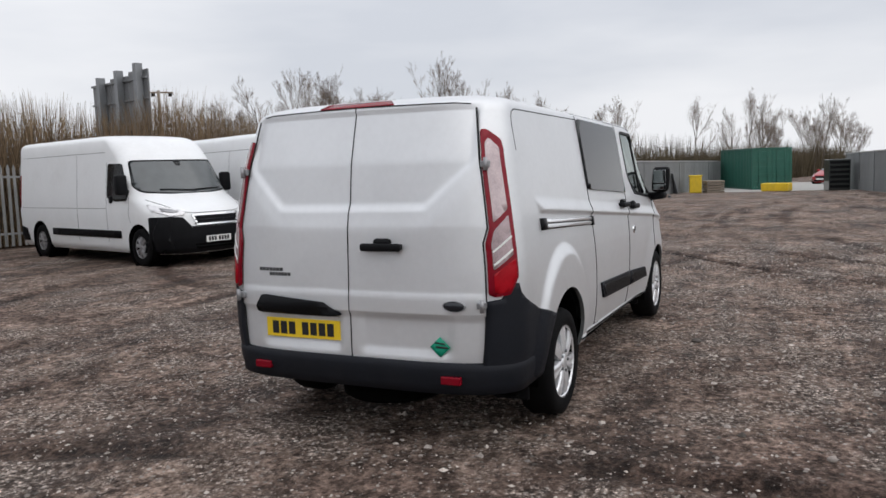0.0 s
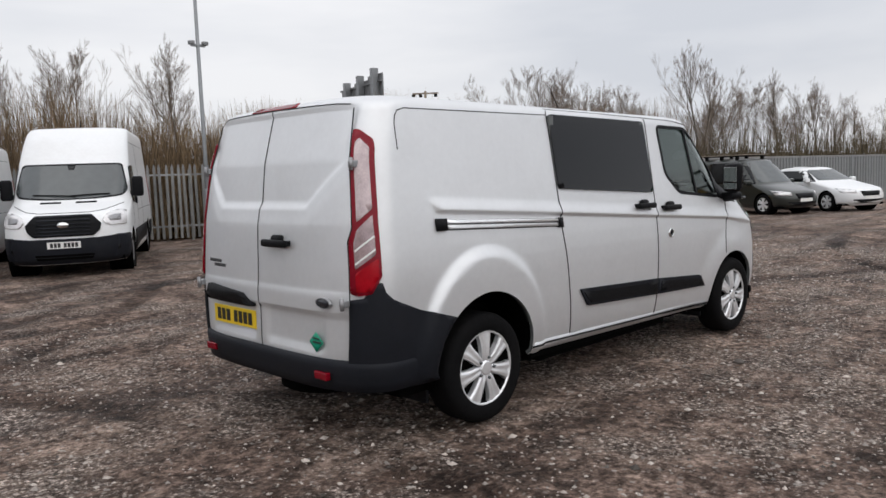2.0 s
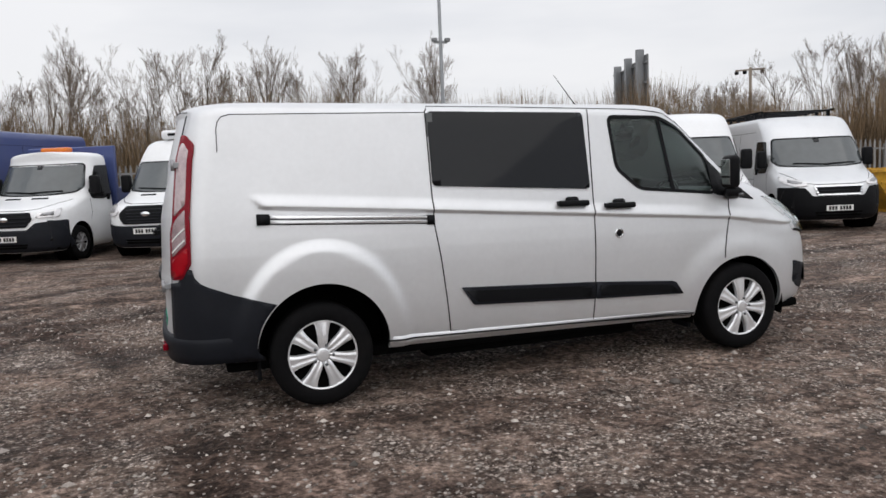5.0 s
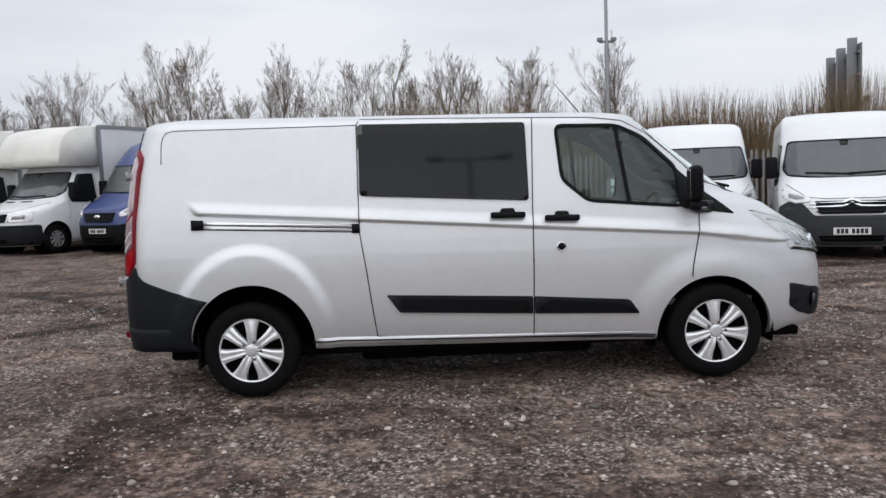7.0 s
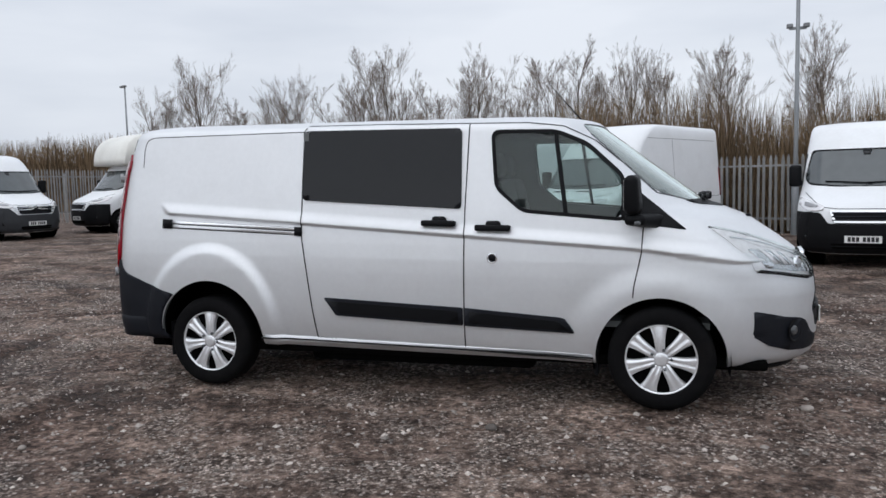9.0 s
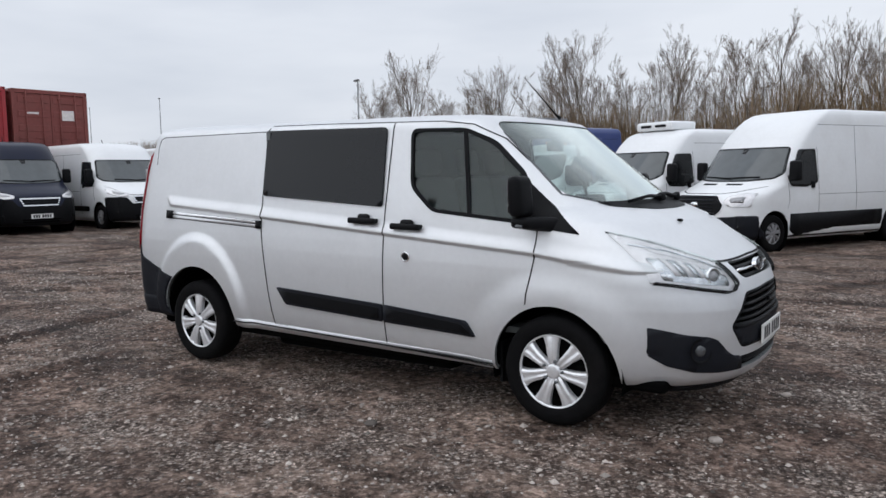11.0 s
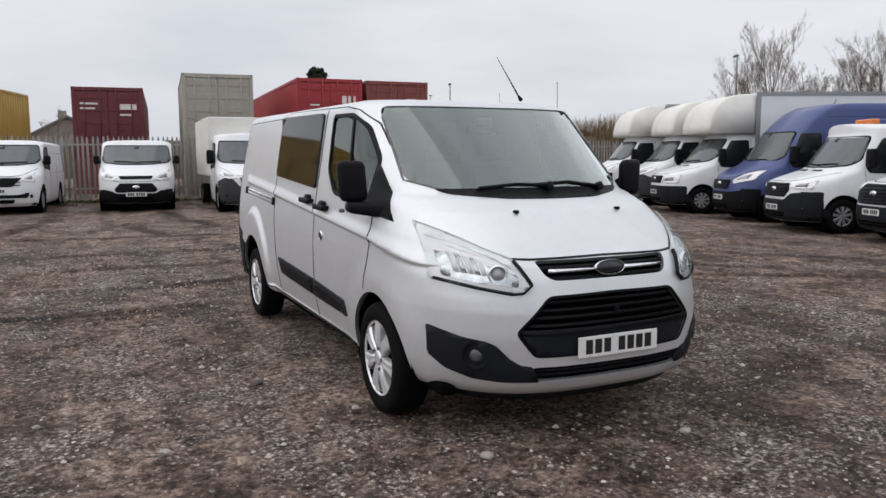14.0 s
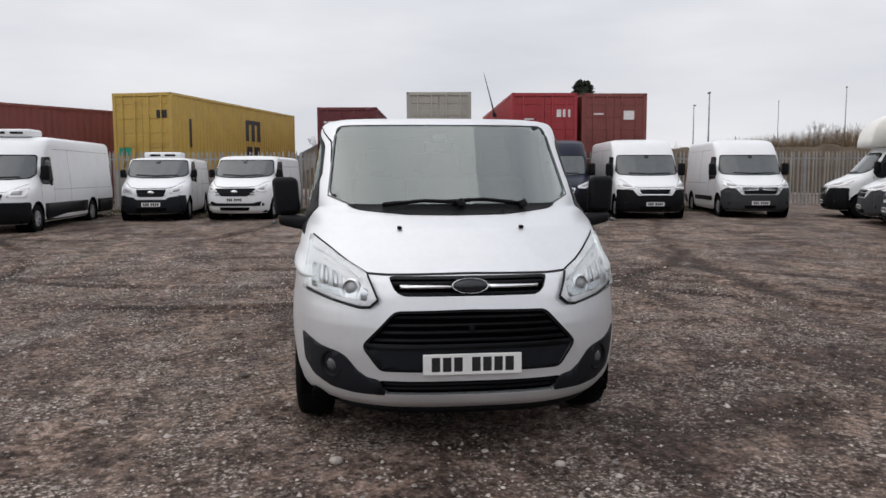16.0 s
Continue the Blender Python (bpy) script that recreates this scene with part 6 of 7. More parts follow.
def stack(x, y, top, turn, length, colour, label, height=2.59, marks=(), below="cont_brown"):
    g = ground_z(x, y)
    container(x, y, top - height, turn, length, colour, label, height, marks)
    low = top - height - g
    if low > 0.4:
        container(x, y, top - height - 2.59, turn, length, below, "shipping container at the bottom of a stack", 2.585)


door_marks = [("door", 0.40, 0.98, 1.78, 1.98, "letter_white"), ("door", 0.40, 0.80, 1.55, 1.62, "letter_white"), ("door", -0.95, -0.35, 1.95, 2.02, "letter_white"), ("door", -0.95, -0.45, 1.78, 1.84, "letter_white")]
red_marks = [("door", 0.45, 0.62, 1.70, 1.98, "letter_white"), ("door", 0.68, 0.82, 1.70, 1.98, "letter_white"), ("door", 0.88, 0.96, 1.70, 1.98, "letter_white"), ("door", -0.75, -0.40, 1.60, 1.66, "letter_white")]
brown_marks = [("door", 0.35, 0.75, 1.62, 1.95, "letter_white"), ("door", -0.8, -0.4, 1.8, 1.86, "letter_white")]
black_marks = [("left", -7.9 + 0.62 * i, -7.9 + 0.62 * i + 0.34, 1.35, 2.25, "ink") for i in range(3)] + [("left", -7.9, -6.4, 2.1, 2.3, "ink"), ("left", -7.8, -7.2, 0.55, 1.1, "ink"), ("left", -7.0, -6.45, 0.55, 1.1, "ink"), ("left", -1.5, -1.35, 0.9, 2.0, "ink"), ("door", 0.60, 1.02, 1.95, 2.25, "ink"), ("door", -1.0, -0.5, 0.55, 0.85, "green_label")]
stack(-22.0, -8.75, 4.62, -17, 12.19, "cont_yellow", "ochre yellow high-cube shipping container with black marks", 2.9, black_marks, "cont_grey")
stack(-23.7, -1.1, 4.27, -6, 12.19, "cont_maroon", "maroon shipping container with faded white marks", 2.59, door_marks)
stack(-20.9, 2.4, 4.62, -6, 6.06, "cont_grey", "weathered stone-grey shipping container", 2.59, (), "cont_grey")
stack(-19.95, 6.25, 4.52, -4, 12.19, "cont_red", "bright red shipping container with white marks", 2.59, red_marks)
stack(-19.75, 8.85, 4.50, -4, 12.19, "cont_brown", "rust-brown shipping container with faded label", 2.59, brown_marks)
stack(-21.8, -15.6, 4.25, -37, 12.19, "cont_brown", "long rust-brown shipping container seen from its side", 2.59)


def build_house():
    """A low house beyond the fence: only its gable end and roof slope show."""
    t = root("distant_house", pose(-58, -2.4, ground_z(-58, 0), 0, 0, 4), "low grey-roofed brick house beyond the containers", "house")
    bm = bmesh.new()
    ring = [(-3.0, 0.0), (3.0, 0.0), (3.0, 2.9), (0.0, 4.55), (-3.0, 2.9)]
    ends = [[bm.verts.new((x, y, z)) for y, z in ring] for x in (0.0, -9.0)]
    bm.faces.new(ends[0])
    bm.faces.new(ends[1][::-1])
    for i in (0, 1, 4):
        bm.faces.new((ends[0][i], ends[1][i], ends[1][(i + 1) % 5], ends[0][(i + 1) % 5]))
    part("wall", bm, "house_wall", t)
    for sg in (-1, 1):
        part("roof", box(-9.3, 0.3, -0.02, 3.75, -0.06, 0.10, 0.02, m=pose(0, 0, 4.62, 0, 0, 0 if sg > 0 else 180) @ pose(0 if sg > 0 else 9.0, 0, 0, -28.8)), "house_roof", t)
    part("chimney", box(-4.6, -4.0, -0.3, 0.3, 4.2, 5.3, 0.02), "house_wall", t)
    win = part("window", box(0.0, 0.05, -0.6, 0.6, 1.0, 2.1, 0.01), "bg_side", t)
    part("frame", box(0.0, 0.07, -0.68, 0.68, 2.1, 2.18), "letter_white", win)
    part("sill", box(0.0, 0.10, -0.70, 0.70, 0.93, 1.0), "letter_white", win)


build_house()


# ---- parked vehicles ----
def van_shell(half, roof, length, nose, curve, tail_lean=0.05, corner=0.12):
    width = [(0.22, half * 0.90), (0.30, half * 0.965), (0.5, half * 0.99), (0.95, half), (1.25, half * 0.985)]
    top = roof - 0.17
    width += [(top, half * (0.985 - 0.075 * (top - 1.25))), (roof - 0.10, half * (0.965 - 0.075 * (top - 1.25))), (roof - 0.05, half * 0.83), (roof - 0.02, half * 0.66), (roof, half * 0.3)]
    tail = [(0.22, -length + 0.05), (0.4, -length), (1.0, -length), (top, -length + tail_lean), (roof - 0.10, -length + tail_lean + 0.02), (roof - 0.05, -length + tail_lean + 0.07), (roof - 0.02, -length + tail_lean + 0.2), (roof, -length + (0.9 if length > 3 else 0.32))]
    return Shell(width, nose, tail, curve, corner)


NOSE = {
    "tall": ([(0.22, -0.12), (0.30, -0.03), (0.5, 0.0), (0.75, -0.01), (0.98, -0.05), (1.08, -0.12), (1.20, -0.34), (1.30, -0.58), (1.36, -0.72), (2.12, -1.28)], [(0.2, 0.75), (1.08, 0.75), (1.36, 0.62), (1.6, 0.5), (2.12, 0.42), (2.8, 0.42)]),
    "blunt": ([(0.22, -0.12), (0.30, -0.03), (0.5, 0.0), (0.72, -0.01), (0.92, -0.05), (1.0, -0.12), (1.12, -0.34), (1.22, -0.58), (1.28, -0.72), (1.95, -1.28)], [(0.2, 0.75), (1.0, 0.75), (1.28, 0.62), (1.6, 0.5), (1.95, 0.42), (2.8, 0.42)]),
    "hexagon_nose": ([(0.22, -0.12), (0.30, -0.03), (0.5, 0.0), (0.72, -0.01), (0.95, -0.05), (1.05, -0.13), (1.15, -0.42), (1.24, -0.72), (1.30, -0.88), (1.98, -1.50)], [(0.2, 0.72), (1.05, 0.72), (1.3, 0.62), (1.6, 0.5), (1.98, 0.40), (2.8, 0.40)]),
    "mid": ([(0.22, -0.14), (0.30, -0.03), (0.45, 0.0), (0.70, -0.01), (0.88, -0.06), (0.98, -0.13), (1.08, -0.36), (1.18, -0.60), (1.25, -0.75), (1.82, -1.42)], [(0.2, 0.80), (0.98, 0.78), (1.25, 0.66), (1.5, 0.5), (1.82, 0.34), (2.0, 0.32)]),
}


def finish_nose(rows, roof):
    """The brow above the windscreen up to the roof."""
    z, x = rows[-1]
    k = roof - z
    if k < 0.22:
        return rows + [(roof - 0.05, x - 0.10), (roof - 0.02, x - 0.3), (roof, x - 0.9)]
    return rows + [(z + 0.35 * k, x - 0.30 * k), (z + 0.70 * k, x - 0.72 * k), (roof - 0.06, x - 1.1 * k - 0.05), (roof - 0.02, x - 1.3 * k - 0.35), (roof, x - 1.3 * k - 1.0)]


LOOKS = {
    "framed_nose": dict(nose="blunt", grille=[(-0.47, 0.905), (0.47, 0.905), (0.40, 0.735), (-0.40, 0.735)], frame="chrome", bars=3,
                    lamp=[(-0.95, 1.12), (-0.70, 1.03), (-0.56, 0.985), (-0.58, 0.925), (-0.78, 0.905), (-0.955, 0.99)],
                    bumper=[(-1.0, 0.90), (-0.62, 0.885), (-0.50, 0.715), (0.50, 0.715), (0.62, 0.885), (1.0, 0.90), (1.0, 0.24), (-1.0, 0.24)], bump="black", plate=0.47, badge=False),
    "bar_nose": dict(nose="blunt", grille=[(-0.52, 0.93), (0.52, 0.93), (0.44, 0.735), (-0.44, 0.735)], frame="chevron", bars=3,
                    lamp=[(-0.95, 1.12), (-0.70, 1.03), (-0.56, 0.985), (-0.58, 0.925), (-0.78, 0.905), (-0.955, 0.99)],
                    bumper=[(-1.0, 0.84), (-0.88, 0.93), (-0.68, 0.905), (-0.52, 0.715), (0.52, 0.715), (0.68, 0.905), (0.88, 0.93), (1.0, 0.84), (1.0, 0.24), (-1.0, 0.24)], bump="bumper_grey", plate=0.47, badge=False),
    "hexagon_nose": dict(nose="hexagon_nose", grille=[(-0.44, 1.05), (0.44, 1.05), (0.585, 0.90), (0.555, 0.78), (0.46, 0.700), (-0.46, 0.700), (-0.555, 0.78), (-0.585, 0.90)], frame="", bars=6,
                    lamp=[(-0.95, 1.09), (-0.82, 1.10), (-0.64, 1.04), (-0.60, 0.96), (-0.67, 0.87), (-0.95, 0.86)],
                    bumper=[(-1.0, 0.70), (-0.52, 0.665), (0.52, 0.665), (1.0, 0.70), (1.0, 0.24), (-1.0, 0.24)], bump="bumper", plate=0.56, badge=True),
    "square_nose": dict(nose="hexagon_nose", grille=[(-0.48, 0.98), (0.48, 0.98), (0.44, 0.79), (-0.44, 0.79)], frame="", bars=4,
                        lamp=[(-0.93, 1.02), (-0.54, 0.98), (-0.50, 0.80), (-0.93, 0.80)],
                        bumper=[(-1.0, 0.72), (1.0, 0.72), (1.0, 0.24), (-1.0, 0.24)], bump="bumper", plate=0.55, badge=True),
    "swept_nose": dict(nose="hexagon_nose", grille=[(-0.50, 1.0), (0.50, 1.0), (0.55, 0.88), (0.44, 0.72), (-0.44, 0.72), (-0.55, 0.88)], frame="", bars=4,
                     lamp=[(-0.93, 1.06), (-0.64, 0.99), (-0.60, 0.90), (-0.93, 0.90)],
                     bumper=[(-1.0, 0.84), (-0.60, 0.80), (-0.46, 0.67), (0.46, 0.67), (0.60, 0.80), (1.0, 0.84), (1.0, 0.24), (-1.0, 0.24)], bump="bumper", plate=0.50, badge=True),
    "blue_nose": dict(nose="tall", grille=[(-0.50, 0.98), (0.50, 0.98), (0.40, 0.76), (-0.40, 0.76)], frame="", bars=3,
                   lamp=[(-0.95, 1.20), (-0.80, 1.14), (-0.58, 0.96), (-0.60, 0.88), (-0.95, 0.98)],
                   bumper=[(-1.0, 0.78), (-0.6, 0.70), (0.6, 0.70), (1.0, 0.78), (1.0, 0.24), (-1.0, 0.24)], bump="black", plate=0.56, badge=True),
    "low_nose": dict(nose="mid", grille=[(-0.42, 0.76), (0.42, 0.76), (0.56, 0.60), (0.50, 0.52), (-0.50, 0.52), (-0.56, 0.60)], frame="", bars=3,
                   lamp=[(-0.88, 1.10), (-0.76, 1.04), (-0.54, 0.95), (-0.50, 0.86), (-0.58, 0.82), (-0.88, 0.87)], slot=[(-0.45, 0.955), (0.45, 0.955), (0.40, 0.875), (-0.40, 0.875)],
                   bumper=[(-0.95, 0.60), (-0.62, 0.56), (-0.52, 0.49), (0.52, 0.49), (0.62, 0.56), (0.95, 0.60), (0.95, 0.24), (-0.95, 0.24)], bump="black", plate=0.47, badge=True),
    "broad_nose": dict(nose="mid", grille=[(-0.62, 0.94), (0.62, 0.94), (0.40, 0.72), (-0.40, 0.72)], frame="", bars=3,
                   lamp=[(-0.88, 1.06), (-0.70, 0.99), (-0.62, 0.86), (-0.88, 0.84)],
                   bumper=[(-0.78, 0.58), (-0.55, 0.52), (0.55, 0.52), (0.78, 0.58), (0.74, 0.44), (-0.74, 0.44)], bump="black", plate=0.62, badge=True),
    "narrow_nose": dict(nose="mid", grille=[(-0.44, 0.92), (0.44, 0.92), (0.36, 0.72), (-0.36, 0.72)], frame="", bars=3,
                 lamp=[(-0.86, 1.02), (-0.56, 0.92), (-0.54, 0.80), (-0.86, 0.84)],
                 bumper=[(-0.95, 0.76), (-0.50, 0.70), (-0.42, 0.64), (0.42, 0.64), (0.50, 0.70), (0.95, 0.76), (0.95, 0.24), (-0.95, 0.24)], bump="bumper", plate=0.50, badge=True),
    "plain_nose": dict(nose="blunt", grille=[(-0.55, 0.95), (0.55, 0.95), (0.50, 0.80), (-0.50, 0.80)], frame="", bars=2,
                  lamp=[(-0.95, 1.10), (-0.64, 1.05), (-0.62, 0.88), (-0.95, 0.88)],
                  bumper=[(-1.0, 0.76), (1.0, 0.76), (1.0, 0.24), (-1.0, 0.24)], bump="black", plate=0.50, badge=False),
}

BIG_WHEEL = wheel_meshes(0.345, 0.20, 0.22, 9)
for _i in (2, 3, 4):
    BIG_WHEEL[_i].materials.append(M["steel"])
CAR_WHEEL = wheel_meshes(0.32, 0.215, 0.20, 6)


def place(x, y, heading):
    return pose(x, y, ground_z(x, y) - 0.012, 0, 0, heading)


def parked_van(name, look_name, x, y, heading, paint, label, half, roof, length, axles, group="parked vans", cab_only=False, window_back=None, side_strip=True, fridge=False, lower_black=False):
    L = LOOKS[look_name]
    rows, curve = NOSE[L["nose"]]
    S = van_shell(half, roof, length, [(z, max(x, 0.95 - length)) for z, x in finish_nose(rows, roof)], curve)
    v = root(name, place(x, y, heading), label, "van", group)
    zt, xt = rows[-1]
    zb, xb = rows[-2]
    levels = sorted(set([0.22, 0.26, 0.30, 0.36, 0.44, 0.52, 0.60, 0.70, 0.80, 0.88, 0.95, 1.0, 1.05, 1.1, 1.15, 1.2, 1.25, 1.32] + list(np.arange(1.45, roof - 0.18, 0.14)) + [roof - 0.17, roof - 0.135, roof - 0.10, roof - 0.07, roof - 0.05, roof - 0.03, roof - 0.02, roof - 0.01, roof]))
    arches = [("side", circle_poly(-a, 0.36, 0.415, 40)) for a in axles]
    part("body", S.skin(levels, ns=int(length / 0.085), nr=10, nf=18, holes=arches), paint, v)
    k = half / 1.02
    front_w = min(0.85, half * 0.845)
    scr = round_poly([(-front_w, zt - 0.03), (front_w, zt - 0.03), (half * 0.915, zb + 0.16), (half * 0.84, zb + 0.065), (0.4, zb + 0.02), (0, zb + 0.01), (-0.4, zb + 0.02), (-half * 0.84, zb + 0.065), (-half * 0.915, zb + 0.16)], 0.06, 3)
    part("windscreen", S.panel(scr, "front", 0.008, 0.014, 0.08), "bg_screen", v)
    part("windscreen_seal", S.strip(scr + scr[:1], "front", 0.025, 0.012), "black", v)
    wip = [S.front(yy, zz) + Vector((0.02, 0, 0.02)) for yy, zz in ((0.1 * k, zb + 0.05), (-0.25 * k, zb + 0.075), (-0.6 * k, zb + 0.09))]
    part("wiper", tube(wip, 0.012, 6), "black", v)
    wip = [S.front(yy, zz) + Vector((0.02, 0, 0.02)) for yy, zz in ((0.66 * k, zb + 0.08), (0.35 * k, zb + 0.075), (0.02 * k, zb + 0.06))]
    part("wiper", tube(wip, 0.012, 6), "black", v)
    # nose
    sc = [(a * k, b) for a, b in L["bumper"]]
    part("front_bumper", S.panel(round_poly(sc, 0.03, 2), "front", 0.014, 0.025, 0.055), L["bump"], v)
    gr = [(a * k, b) for a, b in L["grille"]]
    g = part("grille", S.panel(round_poly(gr, 0.02, 2), "front", 0.019, 0.025, 0.07), "black", v)
    z0, z1 = min(b for _, b in gr), max(b for _, b in gr)
    w0 = min(abs(a) for a, b in gr if b > z1 - 0.02) - 0.03
    for i in range(L["bars"]):
        z = z0 + (z1 - z0) * (i + 0.5) / L["bars"]
        part("grille_bar", S.panel([(-w0, z + 0.012), (w0, z + 0.012), (w0, z - 0.008), (-w0, z - 0.008)], "front", 0.031, 0.012, 0.15), "bumper", g)
    if "slot" in L:
        part("upper_grille", S.panel(round_poly([(a * k, b) for a, b in L["slot"]], 0.02, 2), "front", 0.015, 0.02, 0.07), "black", v)
    lower = [(-0.46 * k, 0.40), (0.46 * k, 0.40), (0.42 * k, 0.31), (-0.42 * k, 0.31)]
    intake = part("lower_intake", S.panel(round_poly(lower, 0.02, 2), "front", 0.020, 0.02, 0.08), "shade_black", v)
    part("intake_bar", S.panel([(-0.45 * k, 0.362), (0.45 * k, 0.362), (0.45 * k, 0.350), (-0.45 * k, 0.350)], "front", 0.026, 0.012, 0.15), "black", intake)
    part("bonnet_gap", S.strip([(-0.90 * k, zb - 0.075), (-0.62 * k, z1 + 0.075), (-0.4 * k, z1 + 0.045), (0.4 * k, z1 + 0.045), (0.62 * k, z1 + 0.075), (0.90 * k, zb - 0.075)], "front", 0.008, 0.004), "gap", v)
    part("rear_view_mirror", S.panel([(-0.07, zt - 0.05), (0.07, zt - 0.05), (0.05, zt - 0.13), (-0.05, zt - 0.13)], "front", 0.011, 0.008, 0.1), "bg_side", v)
    if L["frame"] == "chrome":
        part("grille_frame", S.strip(gr + gr[:1], "front", 0.035, 0.030), "chrome", g)
    elif L["frame"] == "chevron":
        for dz in (-0.02, -0.075):
            part("grille_trim", S.strip([(-0.60, z1 + dz - 0.02), (-0.12, z1 + dz), (0, z1 + dz + 0.05), (0.12, z1 + dz), (0.60, z1 + dz - 0.02)], "front", 0.022, 0.028), "chrome", g)
    if L["badge"]:
        q = S.front(0, (z0 + z1) / 2 + 0.02)
        part("badge", lathe([(0.0, -0.02), (0.07, -0.018), (0.08, -0.005), (0.08, 0.02)], 20), "chrome", v).matrix_basis = pose(q.x + 0.022, 0, q.z, 0, 0, 90) @ Matrix.Diagonal((1.2, 1, 0.65, 1))
    q = S.front(0, L["plate"])
    pl = part("number_plate", box(0.012, 0.020, -0.26, 0.26, L["plate"] - 0.056, L["plate"] + 0.056, m=pose(q.x + 0.002, 0, 0)), "plate_white", v)
    plate_bars(pl, pose(q.x + 0.0215, 0, L["plate"]), "ink", groups=(4, 3))
    for f in (lambda p: p, flip):
        lp = f([(a * k, b) for a, b in L["lamp"]])
        h = part("headlamp", S.panel(round_poly(lp, 0.02, 2), "front", 0.020, 0.028, 0.05), "clear_lens", v)
        cx, cz = np.mean([p[0] for p in lp]), np.mean([p[1] for p in lp])
        inner = [(cx + (a - cx) * 0.55, cz + (b - cz) * 0.42) for a, b in lp]
        part("lamp_reflector", S.panel(inner, "front", 0.024, 0.006, 0.06), "steel", h)
        side_off = S.front(0.80 * half, 0.48)
        sgn = 1 if lp[0][0] > 0 else -1
        part("fog_lamp", lathe([(0.05, 0.02), (0.046, -0.002), (0.0, -0.006)], 16), "bg_side", v).matrix_basis = pose(side_off.x + 0.01, 0.80 * half * sgn, 0.48, 0, 0, 90 + 25 * sgn)
    # cab sides
    wb = window_back if window_back else xt - 0.70
    for mirror in (False, True):
        win = round_poly([(xt - 0.24, zt - 0.07), (wb, zt - 0.06), (wb - 0.05, zb - 0.02), (wb + 0.28, zb - 0.10), (xb - 0.60, zb - 0.085), (xb - 0.53, zb + 0.03)], 0.05, 3)
        part("cab_window", S.panel(win, "side", 0.014, 0.02, 0.06, mirror), "bg_side", v)
        for line in ([(wb - 0.06, zt - 0.02), (wb - 0.09, 1.2), (wb - 0.09, 0.42)], [(xb - 0.52, zb - 0.02), (xb - 0.55, 0.95), (xb - 0.50, 0.80)]):
            part("panel_gap", S.strip(line, "side", 0.007, 0.002, mirror), "gap", v)
        p = S.side(wb + 0.10, zb - 0.06)
        part("door_handle", box(p.x - 0.05, p.x + 0.05, (p.y - 0.035) if not mirror else (-p.y - 0.01), (p.y + 0.01) if not mirror else (-p.y + 0.035), p.z - 0.07, p.z + 0.07, 0.02, 2), "black", v)
        if not cab_only:
            for line in ([(wb - 0.12, roof - 0.35), (-length + 0.3, roof - 0.35)], [(wb - 1.25, roof - 0.35), (wb - 1.27, 0.42)], [(wb - 0.12, 1.05), (-length + 0.2, 1.05)]):
                part("panel_gap", S.strip(line, "side", 0.007, 0.002, mirror), "gap", v)
            part("tail_lamp", S.panel([(-0.04, 1.75), (0.03, 1.75), (0.03, 1.05), (-0.04, 1.05)], "wrap", 0.01, 0.015, 0.2, mirror), "red_lens", v)
            if side_strip:
                part("rubbing_strip", S.panel(round_poly([(-axles[0] - 0.62, 0.64), (-axles[1] + 0.60, 0.64), (-axles[1] + 0.60, 0.50), (-axles[0] - 0.62, 0.50)], 0.02, 2), "side", 0.014, 0.02, 0.3, mirror), "black", v)
            if lower_black:
                part("lower_cladding", S.panel([(-axles[0] - 0.44, 0.70), (-axles[1] + 0.44, 0.70), (-axles[1] + 0.44, 0.26), (-axles[0] - 0.44, 0.26)], "side", 0.012, 0.02, 0.3, mirror), "black", v)
                part("lower_cladding", S.panel([(-axles[1] - 0.44, 0.70), (-length + 0.14, 0.70), (-length + 0.14, 0.30), (-axles[1] - 0.44, 0.30)], "side", 0.012, 0.02, 0.3, mirror), "black", v)
        zc = L["bumper"][0][1]
        end = [(-0.22, zc), (-0.40, zc - 0.01), (-axles[0] + 0.42, min(zc - 0.12, 0.62)), (-axles[0] + 0.415, 0.24), (-0.22, 0.24)]
        if look_name != "broad_nose":
            part("bumper_end", S.panel(end, "side", 0.014, 0.025, 0.045, mirror), L["bump"], v)
        if not cab_only and roof > 2.2:
            tail_x = -length
            part("rear_bumper_corner", S.panel([(tail_x + 0.10, 0.66), (tail_x + 0.38, 0.60), (tail_x + 0.44, 0.34), (tail_x + 0.10, 0.34)], "side", 0.014, 0.02, 0.1, mirror), L["bump"], v)
        sg = 1 if mirror else -1
        m = part("door_mirror", box(xb - 0.66, xb - 0.49, half - 0.01 if sg > 0 else -half - (0.19 if roof > 2.1 else 0.15), half + (0.19 if roof > 2.1 else 0.15) if sg > 0 else -half + 0.01, zb + 0.02, zb + (0.40 if roof > 2.1 else 0.27), 0.05, 3), "black", v, smooth=True)
        part("mirror_arm", box(xb - 0.61, xb - 0.53, half * 0.93 if sg > 0 else -half - 0.08, half + 0.08 if sg > 0 else -half * 0.93, zb + 0.04, zb + 0.12, 0.02), "black", m)
    if L["nose"] == "hexagon_nose":
        for s0 in (-0.46, 0.12):
            part("bonnet_vent", S.panel([(s0, zb - 0.030), (s0 + 0.34, zb - 0.030), (s0 + 0.34, zb - 0.052), (s0, zb - 0.052)], "front", 0.010, 0.012, 0.1), "black", v)
    if not cab_only:
        part("roof_aerial", tube([(xt - 0.55 - 0.9 * (roof > 2.3), 0, roof - 0.04), (xt - 0.62 - 0.9 * (roof > 2.3), 0, roof + 0.13)], [0.016, 0.006], 6), "black", v)
